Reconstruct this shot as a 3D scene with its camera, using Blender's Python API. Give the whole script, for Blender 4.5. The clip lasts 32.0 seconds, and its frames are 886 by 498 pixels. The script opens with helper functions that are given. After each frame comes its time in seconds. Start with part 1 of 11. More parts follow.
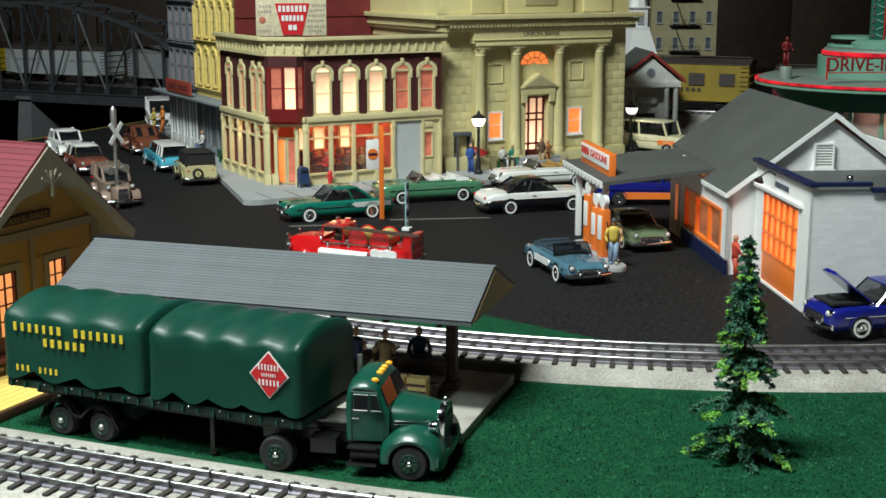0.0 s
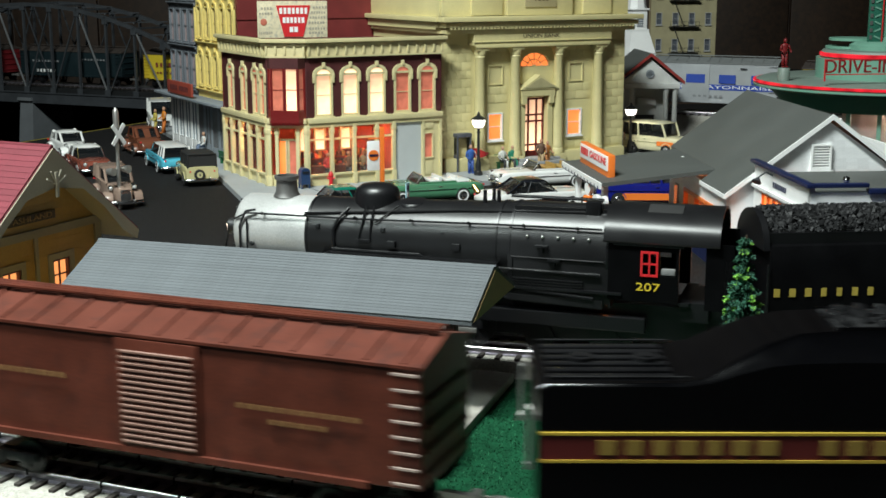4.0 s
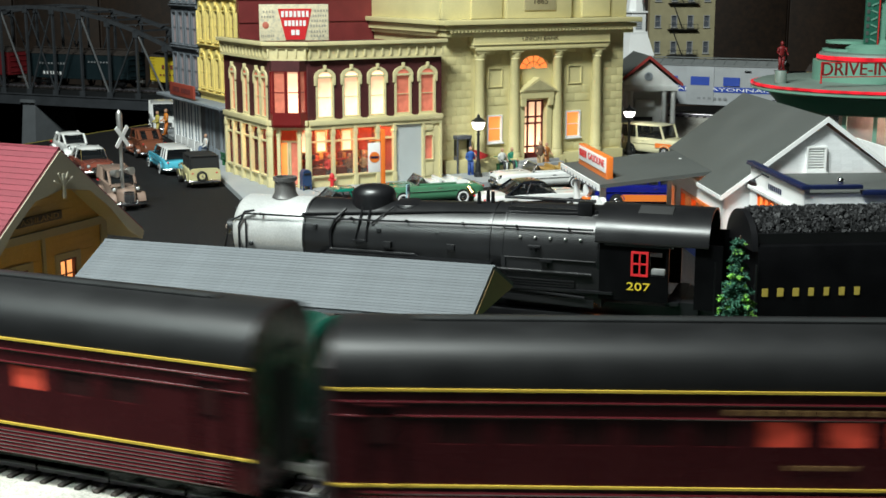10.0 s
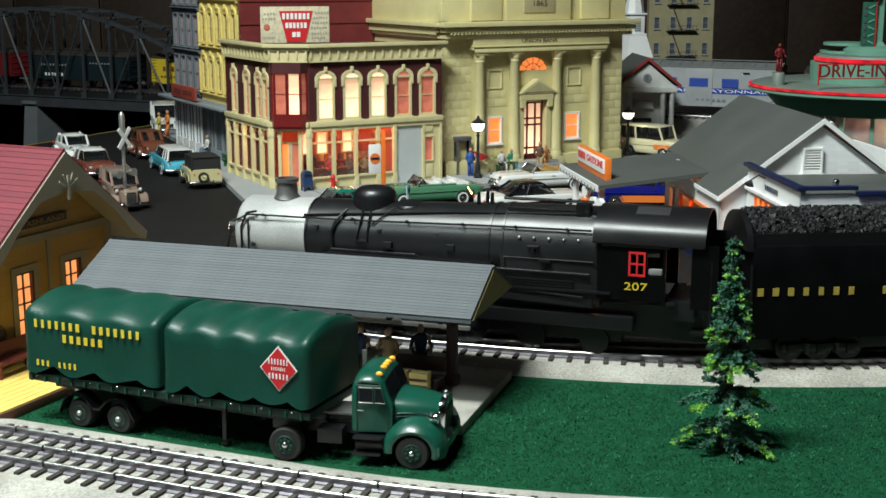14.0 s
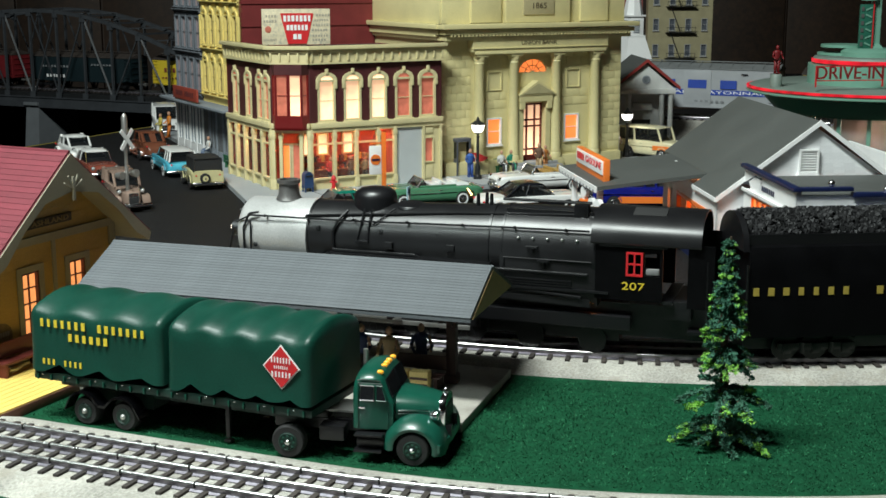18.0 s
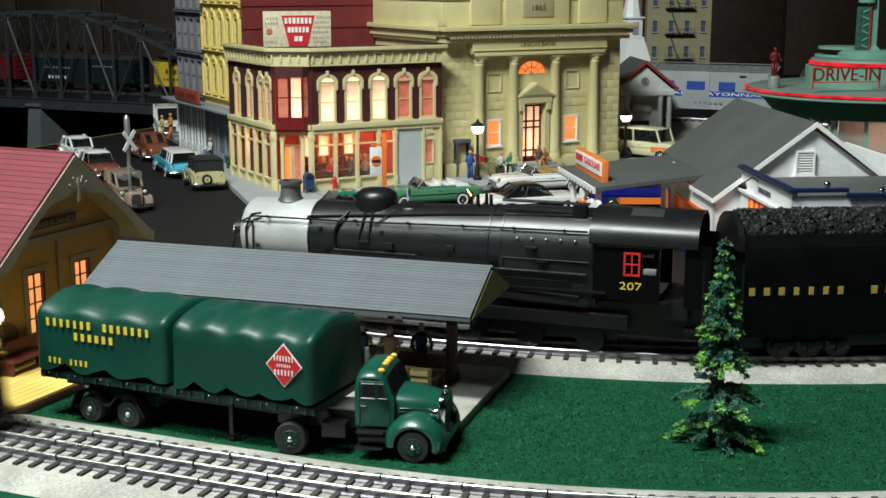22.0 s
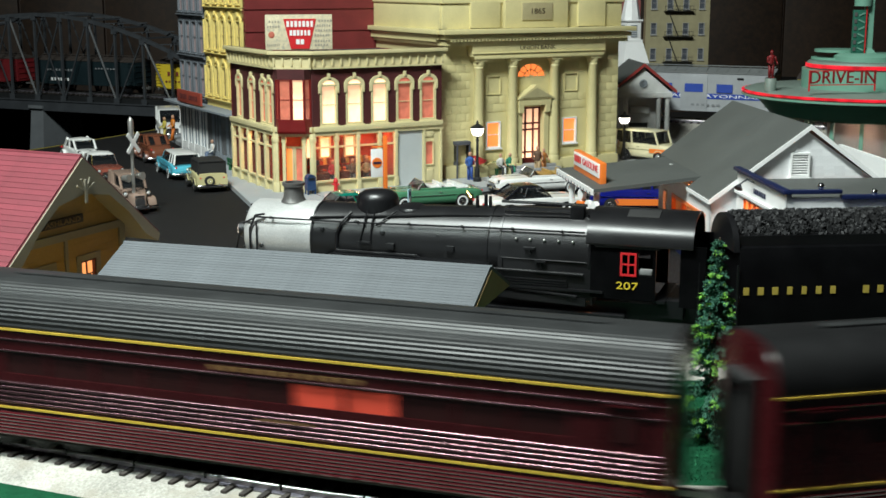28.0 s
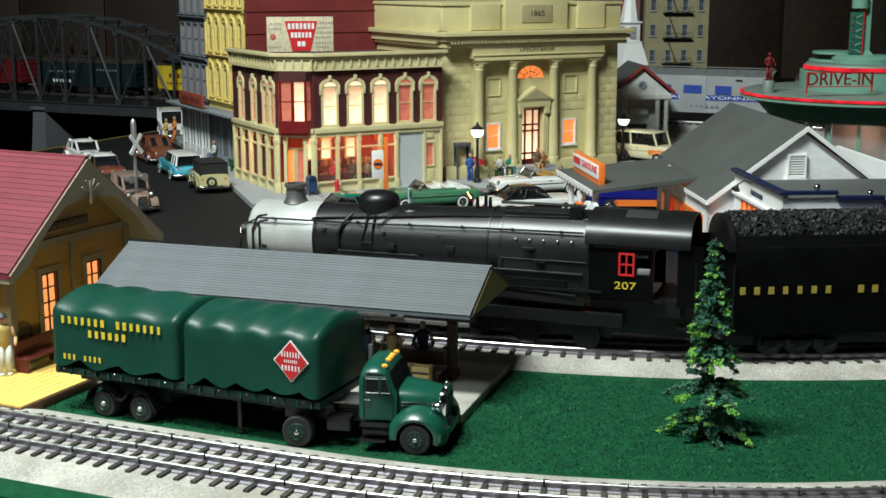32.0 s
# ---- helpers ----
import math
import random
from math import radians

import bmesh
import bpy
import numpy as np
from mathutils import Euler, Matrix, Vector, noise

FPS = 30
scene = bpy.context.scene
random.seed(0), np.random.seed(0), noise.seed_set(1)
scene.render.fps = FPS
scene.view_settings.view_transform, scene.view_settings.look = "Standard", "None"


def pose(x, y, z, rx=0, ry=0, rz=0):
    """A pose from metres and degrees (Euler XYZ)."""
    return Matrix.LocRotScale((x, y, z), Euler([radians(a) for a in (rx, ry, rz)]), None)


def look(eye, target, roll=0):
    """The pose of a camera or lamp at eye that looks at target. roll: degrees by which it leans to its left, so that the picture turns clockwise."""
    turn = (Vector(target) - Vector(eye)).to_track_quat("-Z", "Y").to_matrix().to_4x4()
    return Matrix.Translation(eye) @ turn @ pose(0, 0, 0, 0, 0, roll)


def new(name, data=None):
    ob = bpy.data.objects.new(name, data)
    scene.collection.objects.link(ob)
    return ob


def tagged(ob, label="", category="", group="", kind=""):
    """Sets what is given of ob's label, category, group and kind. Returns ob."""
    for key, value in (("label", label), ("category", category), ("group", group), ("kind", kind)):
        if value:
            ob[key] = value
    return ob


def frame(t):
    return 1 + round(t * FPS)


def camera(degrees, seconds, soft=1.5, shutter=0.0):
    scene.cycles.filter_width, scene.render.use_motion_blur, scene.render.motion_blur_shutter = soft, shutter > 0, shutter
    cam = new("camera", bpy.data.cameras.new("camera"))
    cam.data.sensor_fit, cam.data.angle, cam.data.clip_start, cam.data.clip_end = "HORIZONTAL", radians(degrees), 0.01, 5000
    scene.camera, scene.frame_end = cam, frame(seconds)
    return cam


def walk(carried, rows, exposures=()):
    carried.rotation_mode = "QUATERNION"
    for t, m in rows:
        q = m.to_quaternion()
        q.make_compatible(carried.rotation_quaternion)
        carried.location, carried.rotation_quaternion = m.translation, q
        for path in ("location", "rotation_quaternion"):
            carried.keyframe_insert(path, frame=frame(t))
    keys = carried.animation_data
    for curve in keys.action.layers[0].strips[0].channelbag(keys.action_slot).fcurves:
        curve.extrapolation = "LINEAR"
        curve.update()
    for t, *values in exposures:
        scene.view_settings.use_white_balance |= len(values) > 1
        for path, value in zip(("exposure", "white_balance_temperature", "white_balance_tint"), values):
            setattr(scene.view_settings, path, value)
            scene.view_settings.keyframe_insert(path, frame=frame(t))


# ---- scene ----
# ---- camera: a tripod head that drifts slowly backwards ----
cam = camera(37.643, 32.0, soft=1.6, shutter=0.55)
TILT = 78.209
walk(cam, [
    (0.0, pose(0.0004, 0.0400, 0.2513, TILT - 0.166)),
    (8.0, pose(0.0, 0.0213, 0.2542, TILT - 0.075)),
    (16.0, pose(0, 0, 0.2580, TILT)),
    (24.0, pose(0.0, -0.0227, 0.2621, TILT + 0.069)),
    (32.0, pose(-0.0005, -0.0455, 0.2659, TILT + 0.149)),
], exposures=[(0.0, -0.08), (2.2, -0.08), (4.0, 0.12), (6.0, 0.28), (10.8, 0.33), (11.8, 0.12), (13.0, 0.0), (23.8, 0.0), (25.0, 0.15), (28.0, 0.2), (31.0, 0.24), (31.8, 0.08), (32.0, 0.04)])

# ---- light: dim room, two ceiling lights over the layout ----
world = bpy.data.worlds.new("room_dark")
scene.world = world
world.use_nodes = True
world.node_tree.nodes["Background"].inputs["Color"].default_value = (0.55, 0.6, 0.7, 1)
world.node_tree.nodes["Background"].inputs["Strength"].default_value = 0.0004


def area_lamp(name, eye, target, sx, sy, power, color, spread=180):
    d = bpy.data.lights.new(name, "AREA")
    d.shape, d.size, d.size_y, d.energy, d.color = "RECTANGLE", sx, sy, power, color
    d.spread = radians(spread)
    ob = new(name, d)
    ob.matrix_world = look(eye, target)
    return ob


def bulb(name, x, y, z, power, color, r=0.004):
    d = bpy.data.lights.new(name, "POINT")
    d.energy, d.color, d.shadow_soft_size = power, color, r
    ob = new(name, d)
    ob.location = (x, y, z)
    return ob


LAMP_A, LAMP_B = (-0.66, 0.34, 0.80), (-0.46, 0.40, 1.50)
area_lamp("ceiling_lamp_front", LAMP_A, (-0.42, 0.60, 0), 0.4, 0.12, 1.8, (0.85, 1.0, 0.96), 100)
area_lamp("ceiling_lamp_town", LAMP_B, (0.04, 1.30, 0), 0.6, 0.2, 50.0, (0.89, 0.98, 0.94))
# ---- modelling tools ----
UP = Vector((0, 0, 1))


def V(*a):
    return Vector(a)


def box(bm, c, s, rz=0.0, bev=0.0, rx=0.0, ry=0.0):
    m = pose(c[0], c[1], c[2], rx, ry, rz) @ Matrix.Diagonal((s[0], s[1], s[2], 1))
    r = bmesh.ops.create_cube(bm, size=1.0, matrix=m)
    if bev:
        es = list({e for v in r["verts"] for e in v.link_edges})
        bmesh.ops.bevel(bm, geom=es, offset=bev, segments=2, affect="EDGES", profile=0.6)
    return bm


def cyl(bm, p0, p1, r0, r1=None, seg=16, caps=True):
    p0, p1 = Vector(p0), Vector(p1)
    r1 = r0 if r1 is None else r1
    d = p1 - p0
    q = d.to_track_quat("Z", "Y").to_matrix().to_4x4()
    m = Matrix.Translation((p0 + p1) / 2) @ q
    bmesh.ops.create_cone(bm, cap_ends=caps, segments=seg, radius1=r0, radius2=r1, depth=d.length, matrix=m)
    return bm


def ball(bm, c, r, u=12, v=8, s=(1, 1, 1)):
    m = Matrix.Translation(c) @ Matrix.Diagonal((s[0], s[1], s[2], 1))
    bmesh.ops.create_uvsphere(bm, u_segments=u, v_segments=v, radius=r, matrix=m)
    return bm


def loft(bm, rings, caps=True, closed=True):
    vs = [[bm.verts.new(p) for p in ring] for ring in rings]
    n = len(vs[0])
    for a, b in zip(vs, vs[1:]):
        for i in range(n if closed else n - 1):
            j = (i + 1) % n
            bm.faces.new((a[i], a[j], b[j], b[i]))
    if caps and closed:
        bm.faces.new(list(reversed(vs[0])))
        bm.faces.new(vs[-1])
    return bm


def prism(bm, pts, vec):
    vec = Vector(vec)
    return loft(bm, [[Vector(p) for p in pts], [Vector(p) + vec for p in pts]])


def lathe(bm, prof, seg=20, m=None):
    m = m or Matrix.Identity(4)
    rings = [[m @ V(r * math.cos(2 * math.pi * i / seg), r * math.sin(2 * math.pi * i / seg), z) for i in range(seg)] for r, z in prof]
    return loft(bm, rings)


def tube(bm, pts, r, seg=6):
    pts = [Vector(p) for p in pts]
    for a, b in zip(pts, pts[1:]):
        cyl(bm, a, b, r, r, seg)
    return bm


def wall(bm, m, length, height, thick, holes=()):
    """A wall along local x from 0 to length, z from 0 up, its face at y = 0 and its back at y = thick, with openings (x0, x1, z0, z1)."""
    xs = sorted({0.0, length, *[h[0] for h in holes], *[h[1] for h in holes]})
    zs = sorted({0.0, height, *[h[2] for h in holes], *[h[3] for h in holes]})
    vert = {}

    def vt(i, k, j):
        if (i, k, j) not in vert:
            vert[i, k, j] = bm.verts.new(m @ V(xs[i], thick * k, zs[j]))
        return vert[i, k, j]

    def solid(i, j):
        if i < 0 or j < 0 or i >= len(xs) - 1 or j >= len(zs) - 1:
            return False
        x, z = (xs[i] + xs[i + 1]) / 2, (zs[j] + zs[j + 1]) / 2
        return not any(h[0] < x < h[1] and h[2] < z < h[3] for h in holes)

    for i in range(len(xs) - 1):
        for j in range(len(zs) - 1):
            if not solid(i, j):
                continue
            bm.faces.new((vt(i, 0, j), vt(i + 1, 0, j), vt(i + 1, 0, j + 1), vt(i, 0, j + 1)))
            bm.faces.new((vt(i, 1, j), vt(i, 1, j + 1), vt(i + 1, 1, j + 1), vt(i + 1, 1, j)))
            if not solid(i - 1, j):
                bm.faces.new((vt(i, 0, j), vt(i, 0, j + 1), vt(i, 1, j + 1), vt(i, 1, j)))
            if not solid(i + 1, j):
                bm.faces.new((vt(i + 1, 0, j), vt(i + 1, 1, j), vt(i + 1, 1, j + 1), vt(i + 1, 0, j + 1)))
            if not solid(i, j - 1):
                bm.faces.new((vt(i, 0, j), vt(i, 1, j), vt(i + 1, 1, j), vt(i + 1, 0, j)))
            if not solid(i, j + 1):
                bm.faces.new((vt(i, 0, j + 1), vt(i + 1, 0, j + 1), vt(i + 1, 1, j + 1), vt(i, 1, j + 1)))
    return bm


def mesh_of(name, bm, mat, smooth=40):
    bmesh.ops.recalc_face_normals(bm, faces=bm.faces[:])
    me = bpy.data.meshes.new(name)
    bm.to_mesh(me)
    bm.free()
    me.materials.append(mat)
    if smooth:
        me.polygons.foreach_set("use_smooth", [True] * len(me.polygons))
        me.set_sharp_from_angle(angle=radians(smooth))
    return me


def part(name, bm, mat, parent, label="", m=None, smooth=40):
    me = bm if isinstance(bm, bpy.types.Mesh) else mesh_of(name, bm, mat, smooth)
    ob = new(name, me)
    if parent is not None:
        ob.parent = parent
    if m is not None:
        ob.matrix_basis = m
    return tagged(ob, label)


def thing(name, m, label, category, group="", kind=""):
    ob = new(name)
    ob.empty_display_size = 0.02
    ob.matrix_basis = m
    return tagged(ob, label, category, group, kind)


def solo(name, bm, mat, label, category="", group="", kind="", m=None, smooth=40):
    return tagged(part(name, bm, mat, None, label, m, smooth), "", category, group, kind)


def words(text, size, mat, parent, m, name="lettering", thick=0.0002, spacing=1.0, width=None):
    """Raised lettering, centred; local x along the line, local z out of the face."""
    cu = bpy.data.curves.new(name, "FONT")
    cu.body, cu.size, cu.extrude, cu.align_x, cu.align_y, cu.space_character = text, size, thick, "CENTER", "CENTER", spacing
    cu.resolution_u = 3
    ob = bpy.data.objects.new(name, cu)
    me = bpy.data.meshes.new_from_object(ob)
    bpy.data.objects.remove(ob)
    me.materials.clear()
    me.materials.append(mat)
    if width:
        wx = max(v.co.x for v in me.vertices) - min(v.co.x for v in me.vertices)
        me.transform(Matrix.Diagonal((width / wx, 1, 1, 1)))
    return part(name, me, mat, parent, "", m)


def bars(counts, h, mat, parent, m, length, name="lettering", thick=0.0002, gap=0.45, seed=1):
    """A line of lettering as plain bars, one short bar for each letter, words apart."""
    rnd = random.Random(seed)
    units = sum(counts) + 1.3 * (len(counts) - 1)
    w = length / units
    bm = bmesh.new()
    x = -length / 2
    for n in counts:
        for i in range(n):
            ww = w * (1 - gap) * rnd.uniform(0.85, 1.15)
            box(bm, (x + w / 2, 0, 0), (ww, h, thick * 2))
            x += w
        x += 1.3 * w
    return part(name, bm, mat, parent, "", m, smooth=0)


FACE = pose(0, 0, 0, 90)  # turns lettering upright so that it faces local -y


# ---- materials ----
def mat(name, color, rough=0.5, metal=0.0, var=0.12, fine=900.0, coarse=60.0, bump=0.15, coat=0.0, spec=0.5, dirt=None, obj_var=0.0, emit=None, strength=0.0, bdist=0.0003, crisp=0.3):
    m = bpy.data.materials.new(name)
    m.use_nodes = True
    nt = m.node_tree
    N, Lk = nt.nodes, nt.links
    b = N["Principled BSDF"]
    b.inputs["Roughness"].default_value = rough
    b.inputs["Metallic"].default_value = metal
    b.inputs["Specular IOR Level"].default_value = spec
    b.inputs["Coat Weight"].default_value = coat
    b.inputs["Coat Roughness"].default_value = 0.08
    tc = N.new("ShaderNodeTexCoord")
    n1, n2 = N.new("ShaderNodeTexNoise"), N.new("ShaderNodeTexNoise")
    n1.inputs["Scale"].default_value, n1.inputs["Detail"].default_value = fine, 3
    n2.inputs["Scale"].default_value, n2.inputs["Detail"].default_value = coarse, 4
    Lk.new(tc.outputs["Object"], n1.inputs["Vector"])
    Lk.new(tc.outputs["Object"], n2.inputs["Vector"])
    mx = N.new("ShaderNodeMath")
    mx.operation = "ADD"
    Lk.new(n1.outputs["Fac"], mx.inputs[0])
    Lk.new(n2.outputs["Fac"], mx.inputs[1])
    rmp = N.new("ShaderNodeMapRange")
    rmp.inputs["From Min"].default_value, rmp.inputs["From Max"].default_value = 1 - crisp, 1 + crisp
    rmp.inputs["To Min"].default_value, rmp.inputs["To Max"].default_value = 1 - var, 1 + var
    Lk.new(mx.outputs[0], rmp.inputs["Value"])
    src = rmp.outputs["Result"]
    if obj_var:
        oi = N.new("ShaderNodeObjectInfo")
        r2 = N.new("ShaderNodeMapRange")
        r2.inputs["To Min"].default_value, r2.inputs["To Max"].default_value = 1 - obj_var, 1 + obj_var
        Lk.new(oi.outputs["Random"], r2.inputs["Value"])
        mm = N.new("ShaderNodeMath")
        mm.operation = "MULTIPLY"
        Lk.new(src, mm.inputs[0])
        Lk.new(r2.outputs["Result"], mm.inputs[1])
        src = mm.outputs[0]
    vm = N.new("ShaderNodeVectorMath")
    vm.operation = "SCALE"
    vm.inputs[0].default_value = color
    Lk.new(src, vm.inputs["Scale"])
    col = vm.outputs["Vector"]
    if dirt:
        mixn = N.new("ShaderNodeMix")
        mixn.data_type = "RGBA"
        cr = N.new("ShaderNodeMapRange")
        cr.inputs["From Min"].default_value, cr.inputs["From Max"].default_value = 0.52, 0.7
        n3 = N.new("ShaderNodeTexNoise")
        n3.inputs["Scale"].default_value, n3.inputs["Detail"].default_value = coarse * 2.3, 6
        Lk.new(tc.outputs["Object"], n3.inputs["Vector"])
        Lk.new(n3.outputs["Fac"], cr.inputs["Value"])
        Lk.new(cr.outputs["Result"], mixn.inputs["Factor"])
        Lk.new(col, mixn.inputs["A"])
        mixn.inputs["B"].default_value = (*dirt, 1)
        col = mixn.outputs["Result"]
    Lk.new(col, b.inputs["Base Color"])
    rr = N.new("ShaderNodeMapRange")
    rr.inputs["To Min"].default_value, rr.inputs["To Max"].default_value = max(0.02, rough - 0.08), min(1, rough + 0.1)
    Lk.new(n2.outputs["Fac"], rr.inputs["Value"])
    Lk.new(rr.outputs["Result"], b.inputs["Roughness"])
    if bump:
        bp = N.new("ShaderNodeBump")
        bp.inputs["Strength"].default_value, bp.inputs["Distance"].default_value = bump, bdist
        Lk.new(n1.outputs["Fac"], bp.inputs["Height"])
        Lk.new(bp.outputs["Normal"], b.inputs["Normal"])
    if emit:
        b.inputs["Emission Color"].default_value = (*emit, 1)
        b.inputs["Emission Strength"].default_value = strength
    return m


def glow(name, color, strength, patch=40.0, low=0.5, lamp=0.0):
    """A lit translucent pane: light that is uneven over its width."""
    m = bpy.data.materials.new(name)
    m.use_nodes = True
    nt = m.node_tree
    b = nt.nodes["Principled BSDF"]
    b.inputs["Base Color"].default_value = (*[c * 0.6 for c in color], 1)
    b.inputs["Roughness"].default_value = 0.25
    b.inputs["Emission Color"].default_value = (*color, 1)
    tc = nt.nodes.new("ShaderNodeTexCoord")
    n = nt.nodes.new("ShaderNodeTexNoise")
    n.inputs["Scale"].default_value = patch
    r = nt.nodes.new("ShaderNodeMapRange")
    r.inputs["From Min"].default_value, r.inputs["From Max"].default_value = 0.3, 0.7
    r.inputs["To Min"].default_value, r.inputs["To Max"].default_value = max(0.0, strength * low), strength * (2 - low)
    nt.links.new(tc.outputs["Object"], n.inputs["Vector"])
    nt.links.new(n.outputs["Fac"], r.inputs["Value"])
    if lamp:  # falloff painted into the emission: bright bottom, dimmer top, as from a low bulb
        sep = nt.nodes.new("ShaderNodeSeparateXYZ")
        fall = nt.nodes.new("ShaderNodeMapRange")
        fall.inputs["To Min"].default_value, fall.inputs["To Max"].default_value = 1 + lamp, 1 - lamp
        mul = nt.nodes.new("ShaderNodeMath")
        mul.operation = "MULTIPLY"
        nt.links.new(tc.outputs["Generated"], sep.inputs["Vector"])
        nt.links.new(sep.outputs["Z"], fall.inputs["Value"])
        nt.links.new(fall.outputs["Result"], mul.inputs[0])
        nt.links.new(r.outputs["Result"], mul.inputs[1])
        nt.links.new(mul.outputs[0], b.inputs["Emission Strength"])
    else:
        nt.links.new(r.outputs["Result"], b.inputs["Emission Strength"])
    return m


def glass(name, color=(0.8, 0.85, 0.85), rough=0.03, alpha=0.25):
    m = bpy.data.materials.new(name)
    m.use_nodes = True
    b = m.node_tree.nodes["Principled BSDF"]
    b.inputs["Base Color"].default_value = (*color, 1)
    b.inputs["Roughness"].default_value = rough
    b.inputs["Alpha"].default_value = alpha
    return m


ASPHALT = mat("asphalt", (0.0052, 0.005, 0.0056), 0.75, var=0.9, fine=520, coarse=150, bump=1.0, bdist=0.0008, crisp=0.22, spec=0.25, dirt=(0.030, 0.029, 0.0285))
GRASS = mat("turf", (0.0056, 0.054, 0.0235), 0.9, var=0.25, fine=260, coarse=110, bump=0.5, bdist=0.0015, spec=0.1)
BALLAST = mat("ballast", (0.37, 0.355, 0.318), 0.9, var=0.36, fine=620, coarse=25, bump=1.0, bdist=0.0013, spec=0.2, dirt=(0.31, 0.285, 0.24))
TIE = mat("tie_wood", (0.035, 0.028, 0.024), 0.8, var=0.4, obj_var=0.35)
RAILTOP = mat("rail_steel", (0.8, 0.79, 0.78), 0.3, 1.0, var=0.08, fine=300, bump=0.05)
RAILWEB = mat("rail_web", (0.3, 0.28, 0.32), 0.4, 0.85, var=0.2)
CONCRETE = mat("concrete_grey", (0.33, 0.335, 0.34), 0.8, var=0.1, coarse=30, dirt=(0.25, 0.25, 0.25))
ROOFGREY = mat("shingle_grey", (0.105, 0.115, 0.125), 0.65, var=0.12, obj_var=0.06, coarse=40)
ROOFPLAIN = mat("roofing_grey", (0.075, 0.08, 0.075), 0.6, var=0.1, coarse=20)
ROOFRED = mat("shingle_red", (0.165, 0.022, 0.034), 0.6, var=0.14, obj_var=0.12)
STATION = mat("ochre_siding", (0.4, 0.24, 0.06), 0.6, var=0.1)
STTRIM = mat("taupe_trim", (0.27, 0.235, 0.17), 0.6, var=0.1)
CREAM = mat("cream_trim", (0.66, 0.58, 0.32), 0.5, var=0.09)
BRICKRED = mat("dark_brick", (0.065, 0.011, 0.012), 0.65, var=0.25, fine=500)
REDPAINT = mat("red_brick_wall", (0.17, 0.02, 0.02), 0.65, var=0.2)
BANKSTONE = mat("bank_stone", (0.66, 0.585, 0.30), 0.55, var=0.09, coarse=30, obj_var=0.04)
BANKTRIM = mat("bank_trim", (0.63, 0.555, 0.285), 0.5, var=0.09, coarse=45)
YELLOW = mat("yellow_brick", (0.75, 0.6, 0.2), 0.55, var=0.09)
GREYWOOD = mat("grey_siding", (0.22, 0.245, 0.27), 0.65, var=0.14)
WHITE = mat("white_paint", (0.84, 0.84, 0.83), 0.45, var=0.04)
WHITEBRICK = mat("white_brick", (0.80, 0.81, 0.82), 0.6, var=0.05, obj_var=0.05)
NAVY = mat("navy_paint", (0.007, 0.013, 0.055), 0.4, var=0.1)
ORANGE = mat("orange_paint", (0.85, 0.2, 0.03), 0.4, var=0.06)
STEELGREY = mat("bridge_steel", (0.05, 0.055, 0.062), 0.5, 0.2, var=0.2)
STEELLIGHT = mat("bare_bridge_rod", (0.24, 0.25, 0.26), 0.45, 0.4, var=0.2)
BLACKPL = mat("satin_black", (0.006, 0.006, 0.007), 0.33, 0.0, var=0.3, coarse=30)
GLOSSBLACK = mat("gloss_black", (0.0016, 0.0016, 0.002), 0.12, 0.0, var=0.2, bump=0, spec=0.36)
GRAPHITE = mat("graphite", (0.5, 0.49, 0.47), 0.42, 0.85, var=0.1)
RUBBER = mat("rubber", (0.012, 0.012, 0.012), 0.75)
CHROME = mat("chrome", (0.75, 0.75, 0.77), 0.12, 1.0, var=0.05, bump=0)
GREENPAINT = mat("green_truck_paint", (0.005, 0.065, 0.042), 0.32, var=0.1, coat=0.15)
TARP = mat("green_tarpaulin", (0.003, 0.044, 0.029), 0.42, var=0.2, coarse=35, bump=0.3, spec=0.4)
# truck green darkened to hold the bed's shade; wheel rims share it
SHADEGREEN = mat("shade_dark_green", (0.003, 0.024, 0.016), 0.5)
GOLD = mat("yellow_lettering", (0.75, 0.55, 0.04), 0.5)
REDSIGN = mat("red_sign", (0.6, 0.02, 0.025), 0.45, var=0.06)
AMBER = mat("amber_lens", (0.9, 0.4, 0.03), 0.2, emit=(1, 0.45, 0.05), strength=0.25)
DARKGLASS = mat("dark_glass", (0.01, 0.011, 0.013), 0.06, var=0.1, bump=0)
MAROON = mat("tuscan_paint", (0.042, 0.005, 0.0065), 0.26, var=0.12, coat=0.15, bump=0.05)
CARROOF = mat("car_roof_black", (0.016, 0.017, 0.0175), 0.48, var=0.2)
OXIDE = mat("oxide_brown", (0.105, 0.024, 0.013), 0.45, var=0.28, coarse=45, dirt=(0.07, 0.018, 0.011))
COAL = mat("coal", (0.012, 0.012, 0.013), 0.6, var=0.6, fine=400, bump=0.8, spec=0.35)
MINT = mat("mint_green", (0.155, 0.33, 0.25), 0.4, var=0.05)
DKGREEN = mat("dark_green_band", (0.02, 0.12, 0.08), 0.4)
SIDEWALK = mat("sidewalk", (0.34, 0.36, 0.37), 0.75, var=0.08, coarse=25)
IRON = mat("cast_iron", (0.015, 0.016, 0.017), 0.4)
WOODWALL = mat("dark_panelling", (0.026, 0.0125, 0.0055), 0.55, var=0.5, coarse=6, fine=80)
BARK = mat("bark", (0.06, 0.04, 0.025), 0.9)
NEEDLE = mat("needles_dark", (0.034, 0.13, 0.08), 0.75, var=0.35, fine=300, obj_var=0.15)
NEEDLETIP = mat("needles_tip", (0.22, 0.50, 0.07), 0.7, var=0.35, fine=300)
